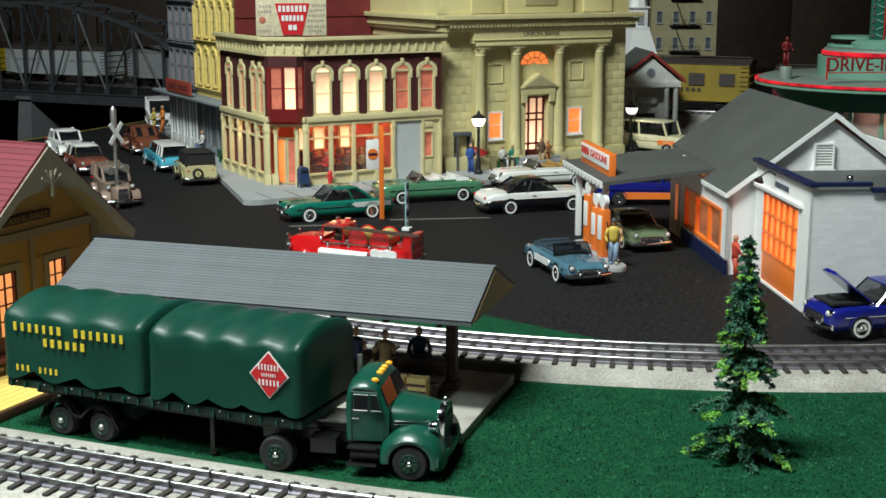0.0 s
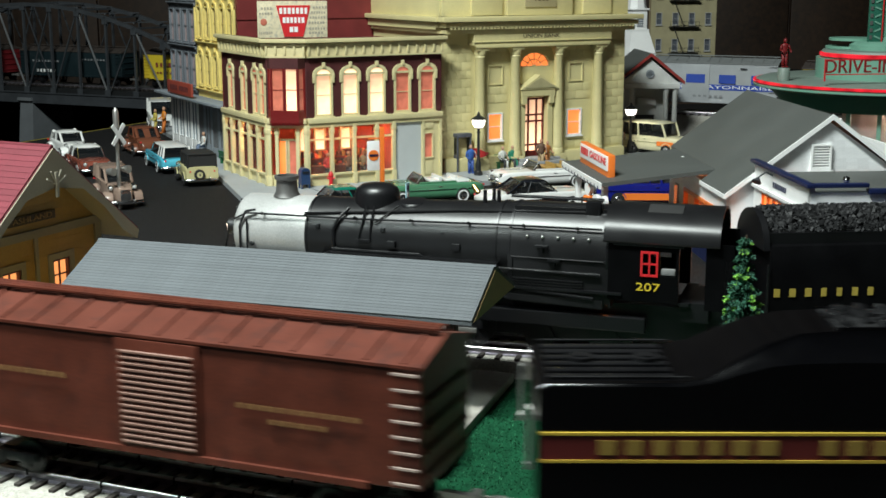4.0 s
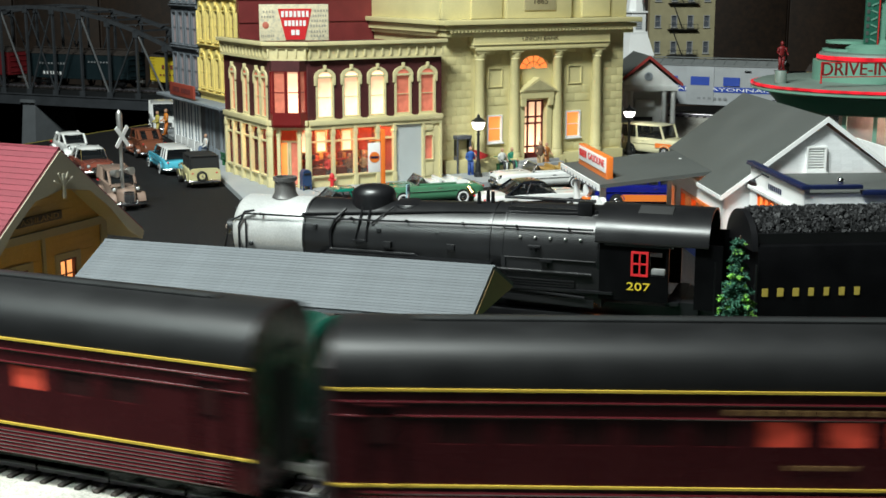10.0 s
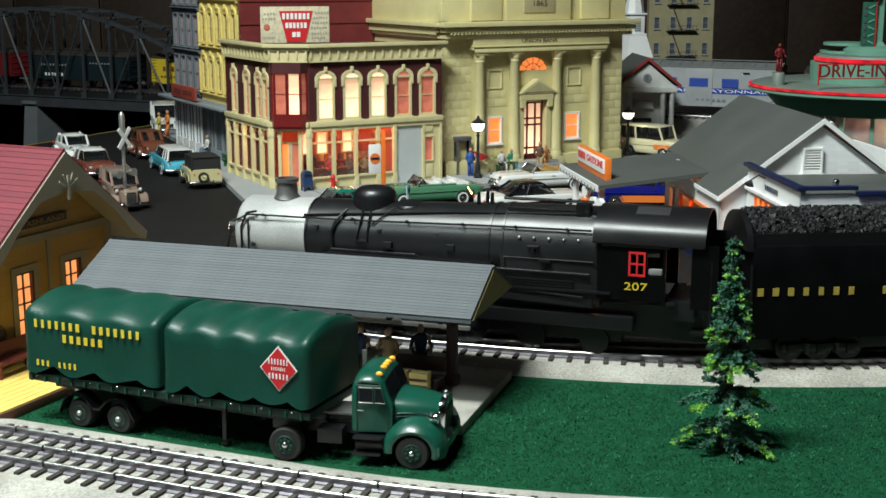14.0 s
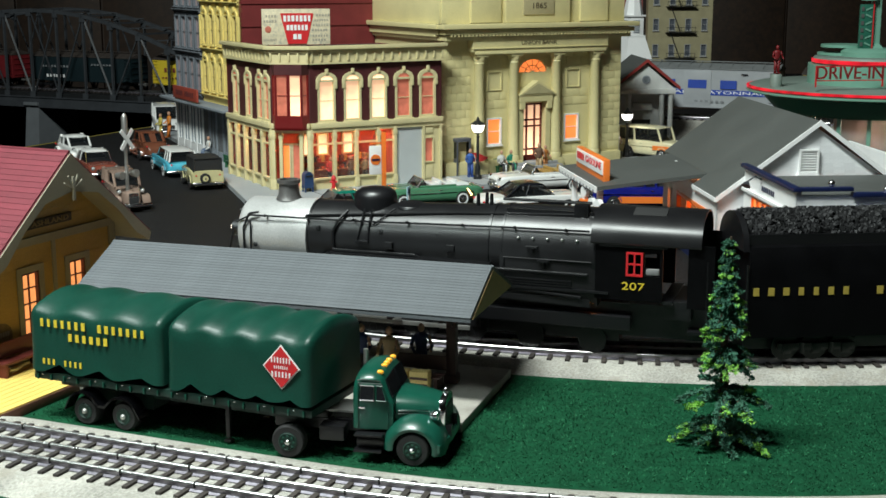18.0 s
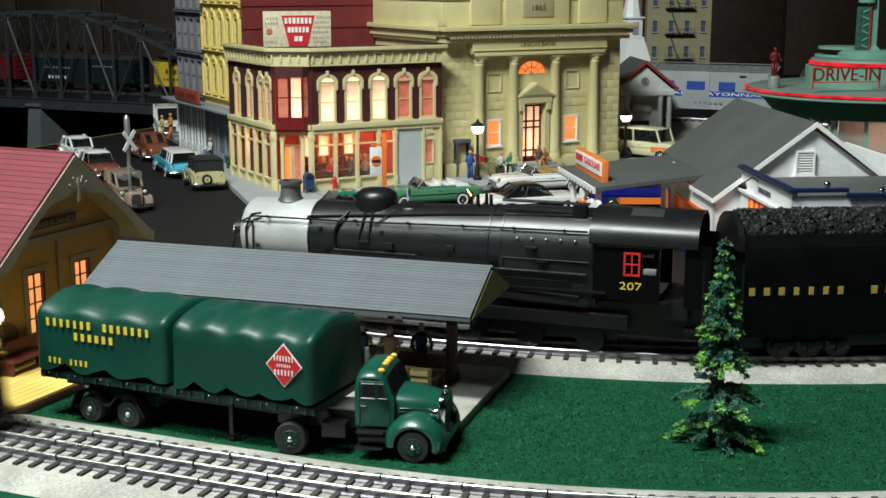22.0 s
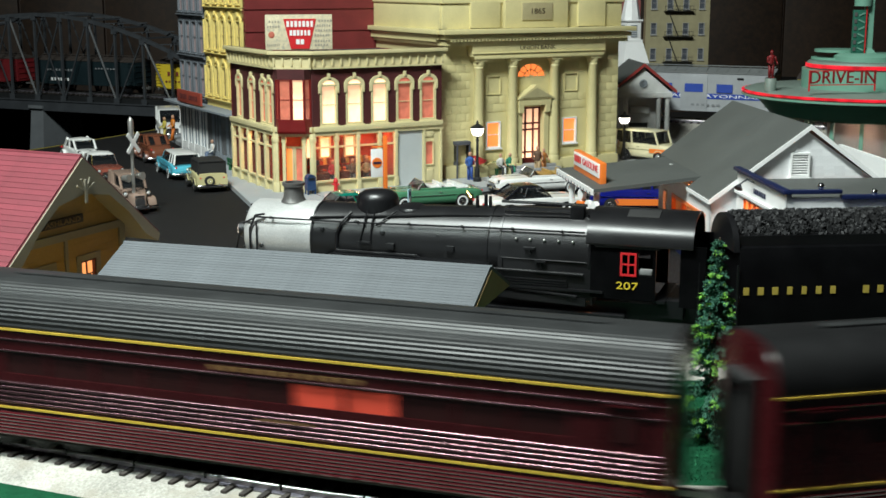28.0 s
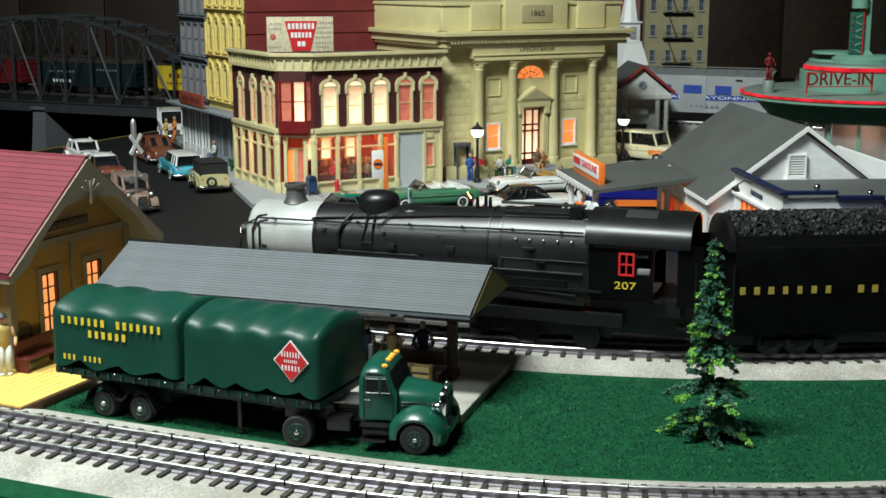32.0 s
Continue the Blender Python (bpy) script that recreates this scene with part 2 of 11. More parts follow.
YBOARD = mat("yellow_platform", (0.7, 0.48, 0.12), 0.55, var=0.08, obj_var=0.06)
LIT_WHITE = glow("lit_pane_white", (1.0, 0.60, 0.36), 1.35, 40, 0.75, 0.5)
LIT_PINK = glow("lit_pane_pink", (0.75, 0.22, 0.14), 0.34, 90, 0.55, 0.4)
LIT_ORANGE = glow("lit_pane_orange", (1.0, 0.25, 0.06), 1.05, 30, 0.7)
LIT_STATION = glow("lit_pane_station", (1.0, 0.38, 0.12), 1.05, 60, 0.85)
LAMPGLOBE = glow("lamp_globe", (1.0, 0.93, 0.85), 3.0, 20, 0.9)
NEON = glow("neon_red", (1.0, 0.02, 0.04), 0.24, 45, -1.2)
# ---- the setting: room, table, street, turf, ballast, tracks ----
bm = bmesh.new()
prism(bm, [(x, y, -0.06) for x, y in ((-2.8, -2.5), (2.8, -2.5), (2.8, 3.7), (-0.17, 3.7), (-0.40, 2.58), (-0.55, 2.25), (-0.70, 1.935), (-0.9, 1.62), (-2.8, 1.5))], (0, 0, 0.06))
solo("ground", bm, ASPHALT, "black asphalt street surface of the model town", "street", kind="structure", smooth=0)


def sheet(name, outline, z0, z1, material, label, category, kind="structure"):
    b = bmesh.new()
    prism(b, [(x, y, z0) for x, y in outline], (0, 0, z1 - z0))
    return solo(name, b, material, label, category, kind=kind, smooth=0)


GRASS_EDGE = [(2.12, 0.93), (0.6, 0.94), (0.3, 0.893), (0.17, 0.890), (0.13, 0.898), (0.095, 0.926), (0.0196, 0.988), (-0.05, 1.03), (-0.3, 1.12), (-0.97, 1.40)]
# the near track: a straight that meets a curve of radius NR at NJ, heading NH
NJ, NH, NR = V(-0.0912, 0.6143), radians(-22.28), 0.70
NC = NJ + V(-math.sin(NH), math.cos(NH)) * NR
FRONT = [(NJ.x - 1.0 * math.cos(NH) + 0.072 * math.sin(NH), NJ.y - 1.0 * math.sin(NH) - 0.072 * math.cos(NH))]
FRONT += [(NC.x + (NR + 0.072) * math.sin(radians(a)), NC.y - (NR + 0.072) * math.cos(radians(a))) for a in range(-22, 31, 2)]
sheet("turf", FRONT + GRASS_EDGE, -0.001, 0.002, GRASS, "bright green flocked turf between the tracks", "grass")

# flock fibres of the turf
FIBRE = mat("turf_fibre", (0.0075, 0.066, 0.029), 0.85, var=0.45, fine=300, coarse=90, bump=0, spec=0.15)
FIBRE_PALE = mat("turf_fibre_pale", (0.021, 0.120, 0.056), 0.85, var=0.5, fine=500, coarse=60, bump=0, spec=0.15)


def flock(name, n, material, hgt, seed):
    g = np.random.default_rng(seed)
    x = g.uniform(-0.36, 0.48, n)
    y = g.uniform(0.53, 0.96, n)
    ahead = (x - NJ.x) * math.cos(NH) + (y - NJ.y) * math.sin(NH)
    aside = (y - NJ.y) * math.cos(NH) - (x - NJ.x) * math.sin(NH)
    aside = np.where(ahead < 0, aside, NR - np.hypot(x - NC.x, y - NC.y))
    rm = np.hypot(x - 0.24, y - 1.58)
    keep = (aside > 0.055) & (rm > 0.734 + 0.057)
    x, y = x[keep], y[keep]
    n = len(x)
    a = g.uniform(0, 6.283, n)
    w = g.uniform(0.0003, 0.0006, n)
    h = g.uniform(0.5, 1.0, n) * hgt
    lean = g.normal(0, hgt * 0.7, (n, 2))
    v = np.empty((n, 3, 3))
    v[:, 0] = np.stack([x - w * np.cos(a), y - w * np.sin(a), np.full(n, 0.0018)], 1)
    v[:, 1] = np.stack([x + w * np.cos(a), y + w * np.sin(a), np.full(n, 0.0018)], 1)
    v[:, 2] = np.stack([x + lean[:, 0], y + lean[:, 1], 0.0018 + h], 1)
    me = bpy.data.meshes.new(name)
    me.from_pydata(v.reshape(-1, 3).tolist(), [], np.arange(n * 3).reshape(-1, 3).tolist())
    me.materials.append(material)
    tagged(new(name, me), "short green flock fibres covering the turf", "grass", kind="stuff")


flock("flock_fibre", 120000, FIBRE, 0.0014, 5)
flock("flock_fibre", 52000, FIBRE_PALE, 0.0017, 6)

# room shell
bm = bmesh.new()
box(bm, (0, 3.66, 0.6), (5.6, 0.05, 2.5))
rw = solo("wall_north", bm, WOODWALL, "dark brown wood-panelled back wall", "wall", kind="structure")
for i in range(24):
    b = bmesh.new()
    box(b, (-2.7 + i * 0.235, 3.63, 0.6), (0.228, 0.02, 2.46), bev=0.004)
    part("panel", b, WOODWALL, rw)
for nm, c, s in (("wall_south", (0, -2.5, 0.6), (5.6, 0.05, 2.5)), ("wall_east", (2.8, 0.6, 0.6), (0.05, 6.2, 2.5)), ("wall_west", (-2.8, 0.6, 0.6), (0.05, 6.2, 2.5))):
    bm = bmesh.new()
    box(bm, c, s)
    solo(nm, bm, WOODWALL, "dark panelled room wall", "wall", kind="structure")
bm = bmesh.new()
box(bm, (0, 0.6, 1.88), (5.6, 6.2, 0.06))
solo("ceiling", bm, mat("ceiling_paint", (0.014, 0.013, 0.012), 0.9), "plain unlit dark ceiling", "ceiling", kind="structure")

# near loop: straight past the truck, a curve to the east and a return behind the tripod
S0 = 0.893
P1 = radians(20)
RB, LB = 0.809, 0.9961
a0 = NJ - V(math.cos(NH), math.sin(NH)) * S0
a1 = NC + V(math.sin(P1), -math.cos(P1)) * NR
cR = V(a1.x - RB * math.cos(P1 + math.pi / 2), a1.y - RB * math.sin(P1 + math.pi / 2))
cL = V(a0.x - LB * math.cos(NH + math.pi / 2), a0.y - LB * math.sin(NH + math.pi / 2))
S1 = S0 + NR * (P1 - NH)
S2 = S1 + RB * (P1 + math.pi)
back0, back1 = V(cR.x, cR.y - RB), V(cL.x, cL.y - LB)
S3 = S2 + (back1 - back0).length
S4 = S3 + LB * (math.pi - NH)
LOOP = S4


def near_track(u):
    """The place and heading on the near loop, u metres from its start."""
    u = u % LOOP
    if u < S0:
        p = a0.lerp(NJ, u / S0)
        return p.x, p.y, NH
    if u < S1:
        h = NH + (u - S0) / NR
        return NC.x + NR * math.sin(h), NC.y - NR * math.cos(h), h
    if u < S2:
        h = P1 - (u - S1) / RB
        return cR.x + RB * math.cos(h + math.pi / 2), cR.y + RB * math.sin(h + math.pi / 2), h
    if u < S3:
        p = back0.lerp(back1, (u - S2) / (S3 - S2))
        return p.x, p.y, math.pi
    h = math.pi - (u - S3) / LB
    return cL.x + LB * math.cos(h + math.pi / 2), cL.y + LB * math.sin(h + math.pi / 2), h


# middle track: tight curve before the street
MC, MR = V(0.24, 1.58), 0.734


def middle_track(u):
    """u metres along the curve, 0 at its lowest point, growing to the east."""
    phi = u / MR
    if abs(phi) > 1.2:
        e = math.copysign(1.2, phi)
        d = u - e * MR
        return MC.x + MR * math.sin(e) + d * math.cos(e), MC.y - MR * math.cos(e) + d * math.sin(e), e
    return MC.x + MR * math.sin(phi), MC.y - MR * math.cos(phi), phi


# far track: straight, over the bridge and behind the town
FA, FB = V(-0.755, 2.66), V(0.50, 2.07)
FH = math.atan2(FB.y - FA.y, FB.x - FA.x)
FZ = 0.040


def far_track(u):
    d = (FB - FA).normalized()
    p = FA + d * u
    return p.x, p.y, FH


def ribbon(fn, u0, u1, n, prof):
    """Rings of a cross-section prof [(side, z)] carried along a track."""
    rings = []
    for i in range(n + 1):
        x, y, h = fn(u0 + (u1 - u0) * i / n)
        sx, sy = -math.sin(h), math.cos(h)
        rings.append([V(x + sx * s, y + sy * s, z) for s, z in prof])
    return rings


def lay_track(name, fn, u0, u1, n, zt, gauge, pitch, label, near_u, slope=0.052, low=0.002, bed_from=None):
    """Ballast bed, ties and three rails; ties within near_u are single pieces."""
    top = zt - 0.0050
    b = bmesh.new()
    loft(b, ribbon(fn, u0 if bed_from is None else bed_from, u1, n, [(-slope, low - 0.003), (-0.036, top), (0.036, top), (slope, low - 0.003)]))
    solo(name + "_ballast", b, BALLAST, "pale crushed-stone ballast bed of the " + label, "ballast", kind="structure")
    t = thing(name, pose(0, 0, 0), label, "railway track", kind="structure")
    w = 0.0012
    for s in (-gauge / 2, 0.0, gauge / 2):
        b = bmesh.new()
        loft(b, ribbon(fn, u0, u1, n, [(s + w * math.cos(a), zt - 0.0013 + 0.0013 * math.sin(a)) for a in (math.pi * k / 8 for k in range(9))]))
        r = part("rail", b, RAILTOP, t, "bright steel rail head")
        b = bmesh.new()
        loft(b, ribbon(fn, u0, u1, n, [(s - 0.0022, top + 0.0006), (s - 0.0005, top + 0.0014), (s - 0.0006, zt - 0.0013), (s + 0.0006, zt - 0.0013), (s + 0.0005, top + 0.0014), (s + 0.0022, top + 0.0006)]))
        part("web", b, RAILWEB, r, "dark rail web and foot")
    b = bmesh.new()
    box(b, (0, 0, 0), (0.0033, gauge + 0.022, 0.0026), bev=0.0004)
    tie = mesh_of("tie", b, TIE)
    rest = bmesh.new()
    u = u0
    rnd = random.Random(3)
    while u < u1:
        x, y, h = fn(u)
        if near_u[0] <= u <= near_u[1]:
            part("tie", tie, TIE, t, m=pose(x, y, top + 0.0002, 0, 0, math.degrees(h) + rnd.uniform(-1.2, 1.2)))
        else:
            box(rest, (x, y, top + 0.0002), (0.0033, gauge + 0.022, 0.0026), math.degrees(h))
        u += pitch
    if len(rest.verts):
        tagged(part("far_ties", rest, TIE, t, smooth=0), kind="stuff")
    return t


near_loop = lay_track("near_loop", near_track, 0.0, LOOP, 260, 0.012, 0.037, 0.0105, "three-rail model railway loop nearest the viewer", (0.45, 1.75), 0.060)
mid_curve = lay_track("middle_curve", middle_track, -1.1, 1.1, 70, 0.012, 0.036, 0.0117, "curved three-rail track before the street", (-0.5, 0.35), 0.059)
lay_track("far_line", far_track, -1.0, 2.6, 20, FZ, 0.034, 0.0117, "raised track behind the town", (1.1, 1.5), 0.045, 0.0, 0.45)

# rail joints of the near loop
rnd = random.Random(8)
for s in (-0.0185, 0.0, 0.0185):
    u = 0.5 + rnd.uniform(0, 0.04)
    while u < 1.4:
        x, y, h = near_track(u)
        b = bmesh.new()
        box(b, (0, 0, 0), (0.0007, 0.0030, 0.0030))
        part("rail_joint", b, RUBBER, near_loop, m=pose(x - math.sin(h) * s, y + math.cos(h) * s, 0.0107, 0, 0, math.degrees(h)), smooth=0)
        u += 0.0445
# ---- foreground: truck, shelter, station, fir ----
def wheel(name, parent, m, r, w, rim_mat, hub_mat=CHROME, seg=20, white=None):
    """A wheel on its axle along local y; its outer face looks to -y."""
    b = bmesh.new()
    q = pose(0, 0, 0, 90)
    lathe(b, [(r * 0.62, -w / 2), (r * 0.9, -w / 2), (r, -w * 0.32), (r, w * 0.32), (r * 0.9, w / 2), (r * 0.62, w / 2)], seg, q)
    tyre = part(name, b, RUBBER, parent, "", m)
    b = bmesh.new()
    lathe(b, [(0.001 * r, -w * 0.3), (r * 0.57, -w * 0.3), (r * 0.57, w * 0.53), (r * 0.5, w * 0.58), (r * 0.42, w * 0.51), (r * 0.001, w * 0.55)], seg, q)
    part("rim", b, rim_mat, tyre)
    b = bmesh.new()
    ball(b, (0, -w * 0.55, 0), r * 0.2, 10, 6)
    part("hub", b, hub_mat, tyre)
    if white:
        b = bmesh.new()
        lathe(b, [(r * 0.66, w * 0.49), (r * 0.66, w * 0.54), (r * 0.88, w * 0.54), (r * 0.88, w * 0.49)], seg, q)
        part("whitewall", b, white, tyre)
    return tyre


def truck():
    t = thing("delivery_truck", pose(-0.1987, 0.7468, 0.002, 0, 0, -23.2), "dark green semi-trailer truck with tarpaulin load parked on turf", "truck")
    hw = 0.029
    # trailer
    b = bmesh.new()
    box(b, (0.0585, 0, 0.0272), (0.187, 2 * hw, 0.0046), bev=0.0006)
    for y in (-0.012, 0.012):
        box(b, (0.055, y, 0.0215), (0.165, 0.005, 0.008))
    box(b, (0.014, 0, 0.0145), (0.05, 0.03, 0.008))
    bed = part("trailer_bed", b, SHADEGREEN, t, "green slatted trailer bed")
    for i in range(20):
        b = bmesh.new()
        box(b, (-0.0315 + i * 0.0094, -hw - 0.0006, 0.0268), (0.0011, 0.0014, 0.0034), bev=0.0002)
        part("stake_pocket", b, GREENPAINT, bed)
        if i % 2 == 0:
            b = bmesh.new()
            ball(b, (-0.0275 + i * 0.0094, -hw - 0.0012, 0.0286), 0.0006, 8, 6, (1.3, 0.6, 0.8))
            part("rope_hook", b, CHROME, bed)
    for x0, x1, nb, lab in ((-0.036, 0.0575, 3, "rear green tarpaulin cover"), (0.0605, 0.1525, 4, "front green tarpaulin cover")):
        b = bmesh.new()
        n = 64
        rings = []
        for i in range(n + 1):
            f = i / n
            x = x0 + (x1 - x0) * f
            sag = 0.5 - 0.5 * math.cos(f * 2 * math.pi * nb)
            edge = min(1.0, (min(f, 1 - f) * 26) ** 0.6)
            inset = 0.0022 * (1 - edge)
            top = 0.0680 - 0.0016 * sag - inset
            drape = abs(math.sin((f * 1.08 + 0.03) * math.pi * nb + 0.5))
            low = 0.0352 - 0.0042 * drape - 0.0008 * math.sin(f * 23)
            w = hw + 0.0009 - inset
            pin = 0.0013 * sag
            ring = [V(x, -w - 0.0009 - 0.0004 * drape, low), V(x, -w - 0.0002, 0.041), V(x, -w, 0.050), V(x, -w + 0.0002, 0.058), V(x, -w + 0.0003 + pin * 0.4, top - 0.0030), V(x, -w + 0.0010 + pin, top - 0.0008), V(x, -w + 0.0030 + pin, top + 0.0010)]
            for k in range(1, 10):
                a = k / 10
                ring.append(V(x, (-w + 0.0030 + pin) * (1 - 2 * a), top + 0.0010 + (0.0060 - 0.0005 * sag) * math.sin(a * math.pi) ** 0.85 * edge ** 0.3))
            ring += [V(x, -p.y, p.z) for p in reversed(ring[:7])]
            rings.append(ring)
        loft(b, rings)
        part("tarpaulin", b, TARP, t, lab, smooth=70)
    bars([7, 7], 0.0046, GOLD, t, pose(0.0098, -hw - 0.0018, 0.0604) @ FACE, 0.0755, seed=4, gap=0.55)
    bars([6], 0.0044, GOLD, t, pose(0.0069, -hw - 0.0018, 0.0530) @ FACE, 0.030, seed=5, gap=0.55)
    bars([3, 4], 0.0034, GOLD, t, pose(-0.0123, -hw - 0.0020, 0.0370) @ FACE, 0.0300, seed=6, gap=0.6)
    # diamond emblem
    ex, ez, dx, dz = 0.1348, 0.0522, 0.0114, 0.0126
    em = None
    for k, (nm, m_, lab) in enumerate((("emblem_border", WHITE, "white emblem border"), ("emblem", REDSIGN, "red diamond emblem"))):
        b = bmesh.new()
        f, y = 1 - 0.09 * k, -hw - 0.0016 - 0.0004 * k
        prism(b, [(ex - dx * f, y, ez), (ex, y, ez - dz * f), (ex + dx * f, y, ez), (ex, y, ez + dz * f)], (0, -0.0003, 0))
        em = part(nm, b, m_, t, lab, smooth=0)
    for z, l, n, h in ((0.0562, 0.0128, 7, 0.0030), (0.0522, 0.0090, 7, 0.0017), (0.0482, 0.0128, 6, 0.0030)):
        bars([n], h, WHITE, em, pose(ex, -hw - 0.0024, z) @ FACE, l, seed=n, gap=0.58)
    # landing gear, mudguards
    for y in (-0.021, 0.021):
        b = bmesh.new()
        box(b, (0.094, y, 0.0145), (0.0024, 0.0024, 0.021))
        box(b, (0.094, y, 0.0018), (0.0042, 0.0042, 0.0018), bev=0.0005)
        part("landing_leg", b, BLACKPL, t)
    rw = 0.0086
    for y in (-0.0262, 0.0262):
        b = bmesh.new()
        rr = []
        for k in range(25):
            x = -0.0125 + 0.0525 * k / 24
            z = max([rw + math.sqrt(max(0.0, 0.0112 ** 2 - (x - c) ** 2)) for c in (0.0, 0.0272)])
            z = max(z, 0.0128 if -0.006 < x < 0.034 else 0.0)
            rr.append([V(x, y - 0.0046, z), V(x, y - 0.0046, z + 0.0016), V(x, y + 0.0046, z + 0.0016), V(x, y + 0.0046, z)])
        loft(b, rr)
        part("mudguard", b, GLOSSBLACK, t, "black glossy double mudguard", smooth=50)
    for x in (0.0, 0.0272):
        for s in (-1, 1):
            wheel("wheel", t, pose(x, s * 0.0240, rw, 0, 0, 0 if s < 0 else 180), rw, 0.0080, SHADEGREEN, GRAPHITE)
    # tractor, turned a little on its kingpin; built with the kingpin at x = 0
    turn = pose(0.1359, 0, 0, 0, 0, 12.1)

    def tp(name, bm_, mat_, label="", smooth=40, parent=None):
        ob = part(name, bm_, mat_, parent or t, label, smooth=smooth)
        if parent is None:
            ob.matrix_basis = turn @ ob.matrix_basis
        return ob

    for x, r, w in ((-0.0056, 0.0094, 0.0080), (0.0639, 0.0092, 0.0062)):
        for s in (-1, 1):
            o = wheel("wheel", t, turn @ pose(x, s * (0.0240 if x < 0.01 else 0.0247), r, 0, 0, 0 if s < 0 else 180), r, w, SHADEGREEN, CHROME)
            b = bmesh.new()
            for k in range(8):
                a = k * math.pi / 4
                cyl(b, (r * 0.36 * math.cos(a), -w * 0.52, r * 0.36 * math.sin(a)), (r * 0.36 * math.cos(a), -w * 0.62, r * 0.36 * math.sin(a)), r * 0.07, seg=6)
            part("wheel_nut", b, GREENPAINT, o)
    b = bmesh.new()
    for y in (-0.009, 0.009):
        box(b, (0.032, y, 0.0155), (0.100, 0.004, 0.006))
    box(b, (0.0, 0, 0.0205), (0.026, 0.022, 0.004), bev=0.0008)
    box(b, (0.018, -0.019, 0.0145), (0.014, 0.010, 0.0085), bev=0.001)
    tp("chassis", b, BLACKPL)
    b = bmesh.new()
    box(b, (0.0190, 0, 0.0226), (0.019, 0.020, 0.0014), bev=0.0003)
    tp("deck_plate", b, GRAPHITE, "bare metal deck plate")
    b = bmesh.new()
    cyl(b, (0.0325, -0.0205, 0.0115), (0.0475, -0.0205, 0.0115), 0.0048, seg=14)
    tp("fuel_tank", b, BLACKPL)
    for z, x in ((0.0160, 0.0395), (0.0070, 0.0390)):
        b = bmesh.new()
        box(b, (x, -0.0255, z), (0.0155, 0.0062, 0.0011), bev=0.0003)
        tp("step_plate", b, BLACKPL, "black metal step")
    # cab: rounded roof, upright back
    b = bmesh.new()
    rings = []
    for x, w, top in ((0.0296, 0.0205, 0.0440), (0.0306, 0.0222, 0.0466), (0.0335, 0.0226, 0.0488), (0.0395, 0.0226, 0.0494), (0.0440, 0.0223, 0.0484), (0.0462, 0.0218, 0.0464)):
        half = [(w, 0.0180), (w, 0.0335), (w * 0.985, 0.0390), (w * 0.95, top - 0.0052), (w * 0.86, top - 0.0022), (w * 0.62, top - 0.0005), (w * 0.25, top + 0.0003)]
        rings.append([V(x, -y, z) for y, z in half] + [V(x, y, z) for y, z in reversed(half)])
    for x, top in ((0.0505, 0.0350), (0.0520, 0.0336)):
        half = [(0.0215, 0.0180), (0.0215, 0.0320), (0.0210, top - 0.001), (0.0200, top - 0.0003), (0.0170, top), (0.0120, top + 0.0003), (0.005, top + 0.0005)]
        rings.append([V(x, -y, z) for y, z in half] + [V(x, y, z) for y, z in reversed(half)])
    loft(b, rings)
    cab = tp("cab", b, GREENPAINT, smooth=55)
    for x0, x1, x2 in ((0.0340, 0.0418, 0.0418), (0.0430, 0.0488, 0.0462)):
        b = bmesh.new()
        prism(b, [(x0, -0.0229, 0.0343), (x1, -0.0229, 0.0343), (x2, -0.0222, 0.0424), (x0, -0.0222, 0.0424)], (0, -0.0004, 0))
        part("side_window", b, DARKGLASS, cab, smooth=0)
        b = bmesh.new()
        tube(b, [(x0, -0.0233, 0.0343), (x1, -0.0233, 0.0343), (x2, -0.0226, 0.0424), (x0, -0.0226, 0.0424), (x0, -0.0233, 0.0343)], 0.0003, 5)
        part("window_trim", b, CHROME if x0 < 0.04 else GREENPAINT, cab)
    for s in (-1, 1):
        b = bmesh.new()
        prism(b, [(0.0512, s * 0.0010, 0.0356), (0.0506, s * 0.0182, 0.0350), (0.0468, s * 0.0178, 0.0448), (0.0470, s * 0.0010, 0.0462)], (0.0007, 0, 0.0004))
        part("windscreen", b, DARKGLASS, cab, smooth=0)
    b = bmesh.new()
    box(b, (0.0352, -0.0234, 0.0302), (0.0036, 0.0009, 0.0011), bev=0.0003)
    part("door_handle", b, CHROME, cab, "chrome handle")
    b = bmesh.new()
    tube(b, [(0.0330, -0.0229, 0.0185), (0.0330, -0.0229, 0.0335), (0.0330, -0.0226, 0.0436), (0.0462, -0.0224, 0.0436), (0.0496, -0.0226, 0.0335), (0.0496, -0.0226, 0.0185)], 0.00025, 5)
    part("door_seam", b, mat("dark_green_seam", (0.003, 0.03, 0.02), 0.5), cab)
    b = bmesh.new()
    tube(b, [(0.0325, -0.0222, 0.0448), (0.0350, -0.0216, 0.0453), (0.0452, -0.0213, 0.0446)], 0.0005, 6)
    part("drip_rail", b, CHROME, cab, "bright drip rail")
    for y in (-0.0150, -0.0052, 0.0, 0.0052, 0.0150):
        b = bmesh.new()
        ball(b, (0.0436, y, 0.0490 - 0.0009 * (abs(y) > 0.01)), 0.0014, 10, 7, (1.4, 1, 0.9))
        part("roof_lamp", b, AMBER, cab, "amber roof lamp")
    # hood with rounded top, louvres, radiator
    b = bmesh.new()
    rings = []
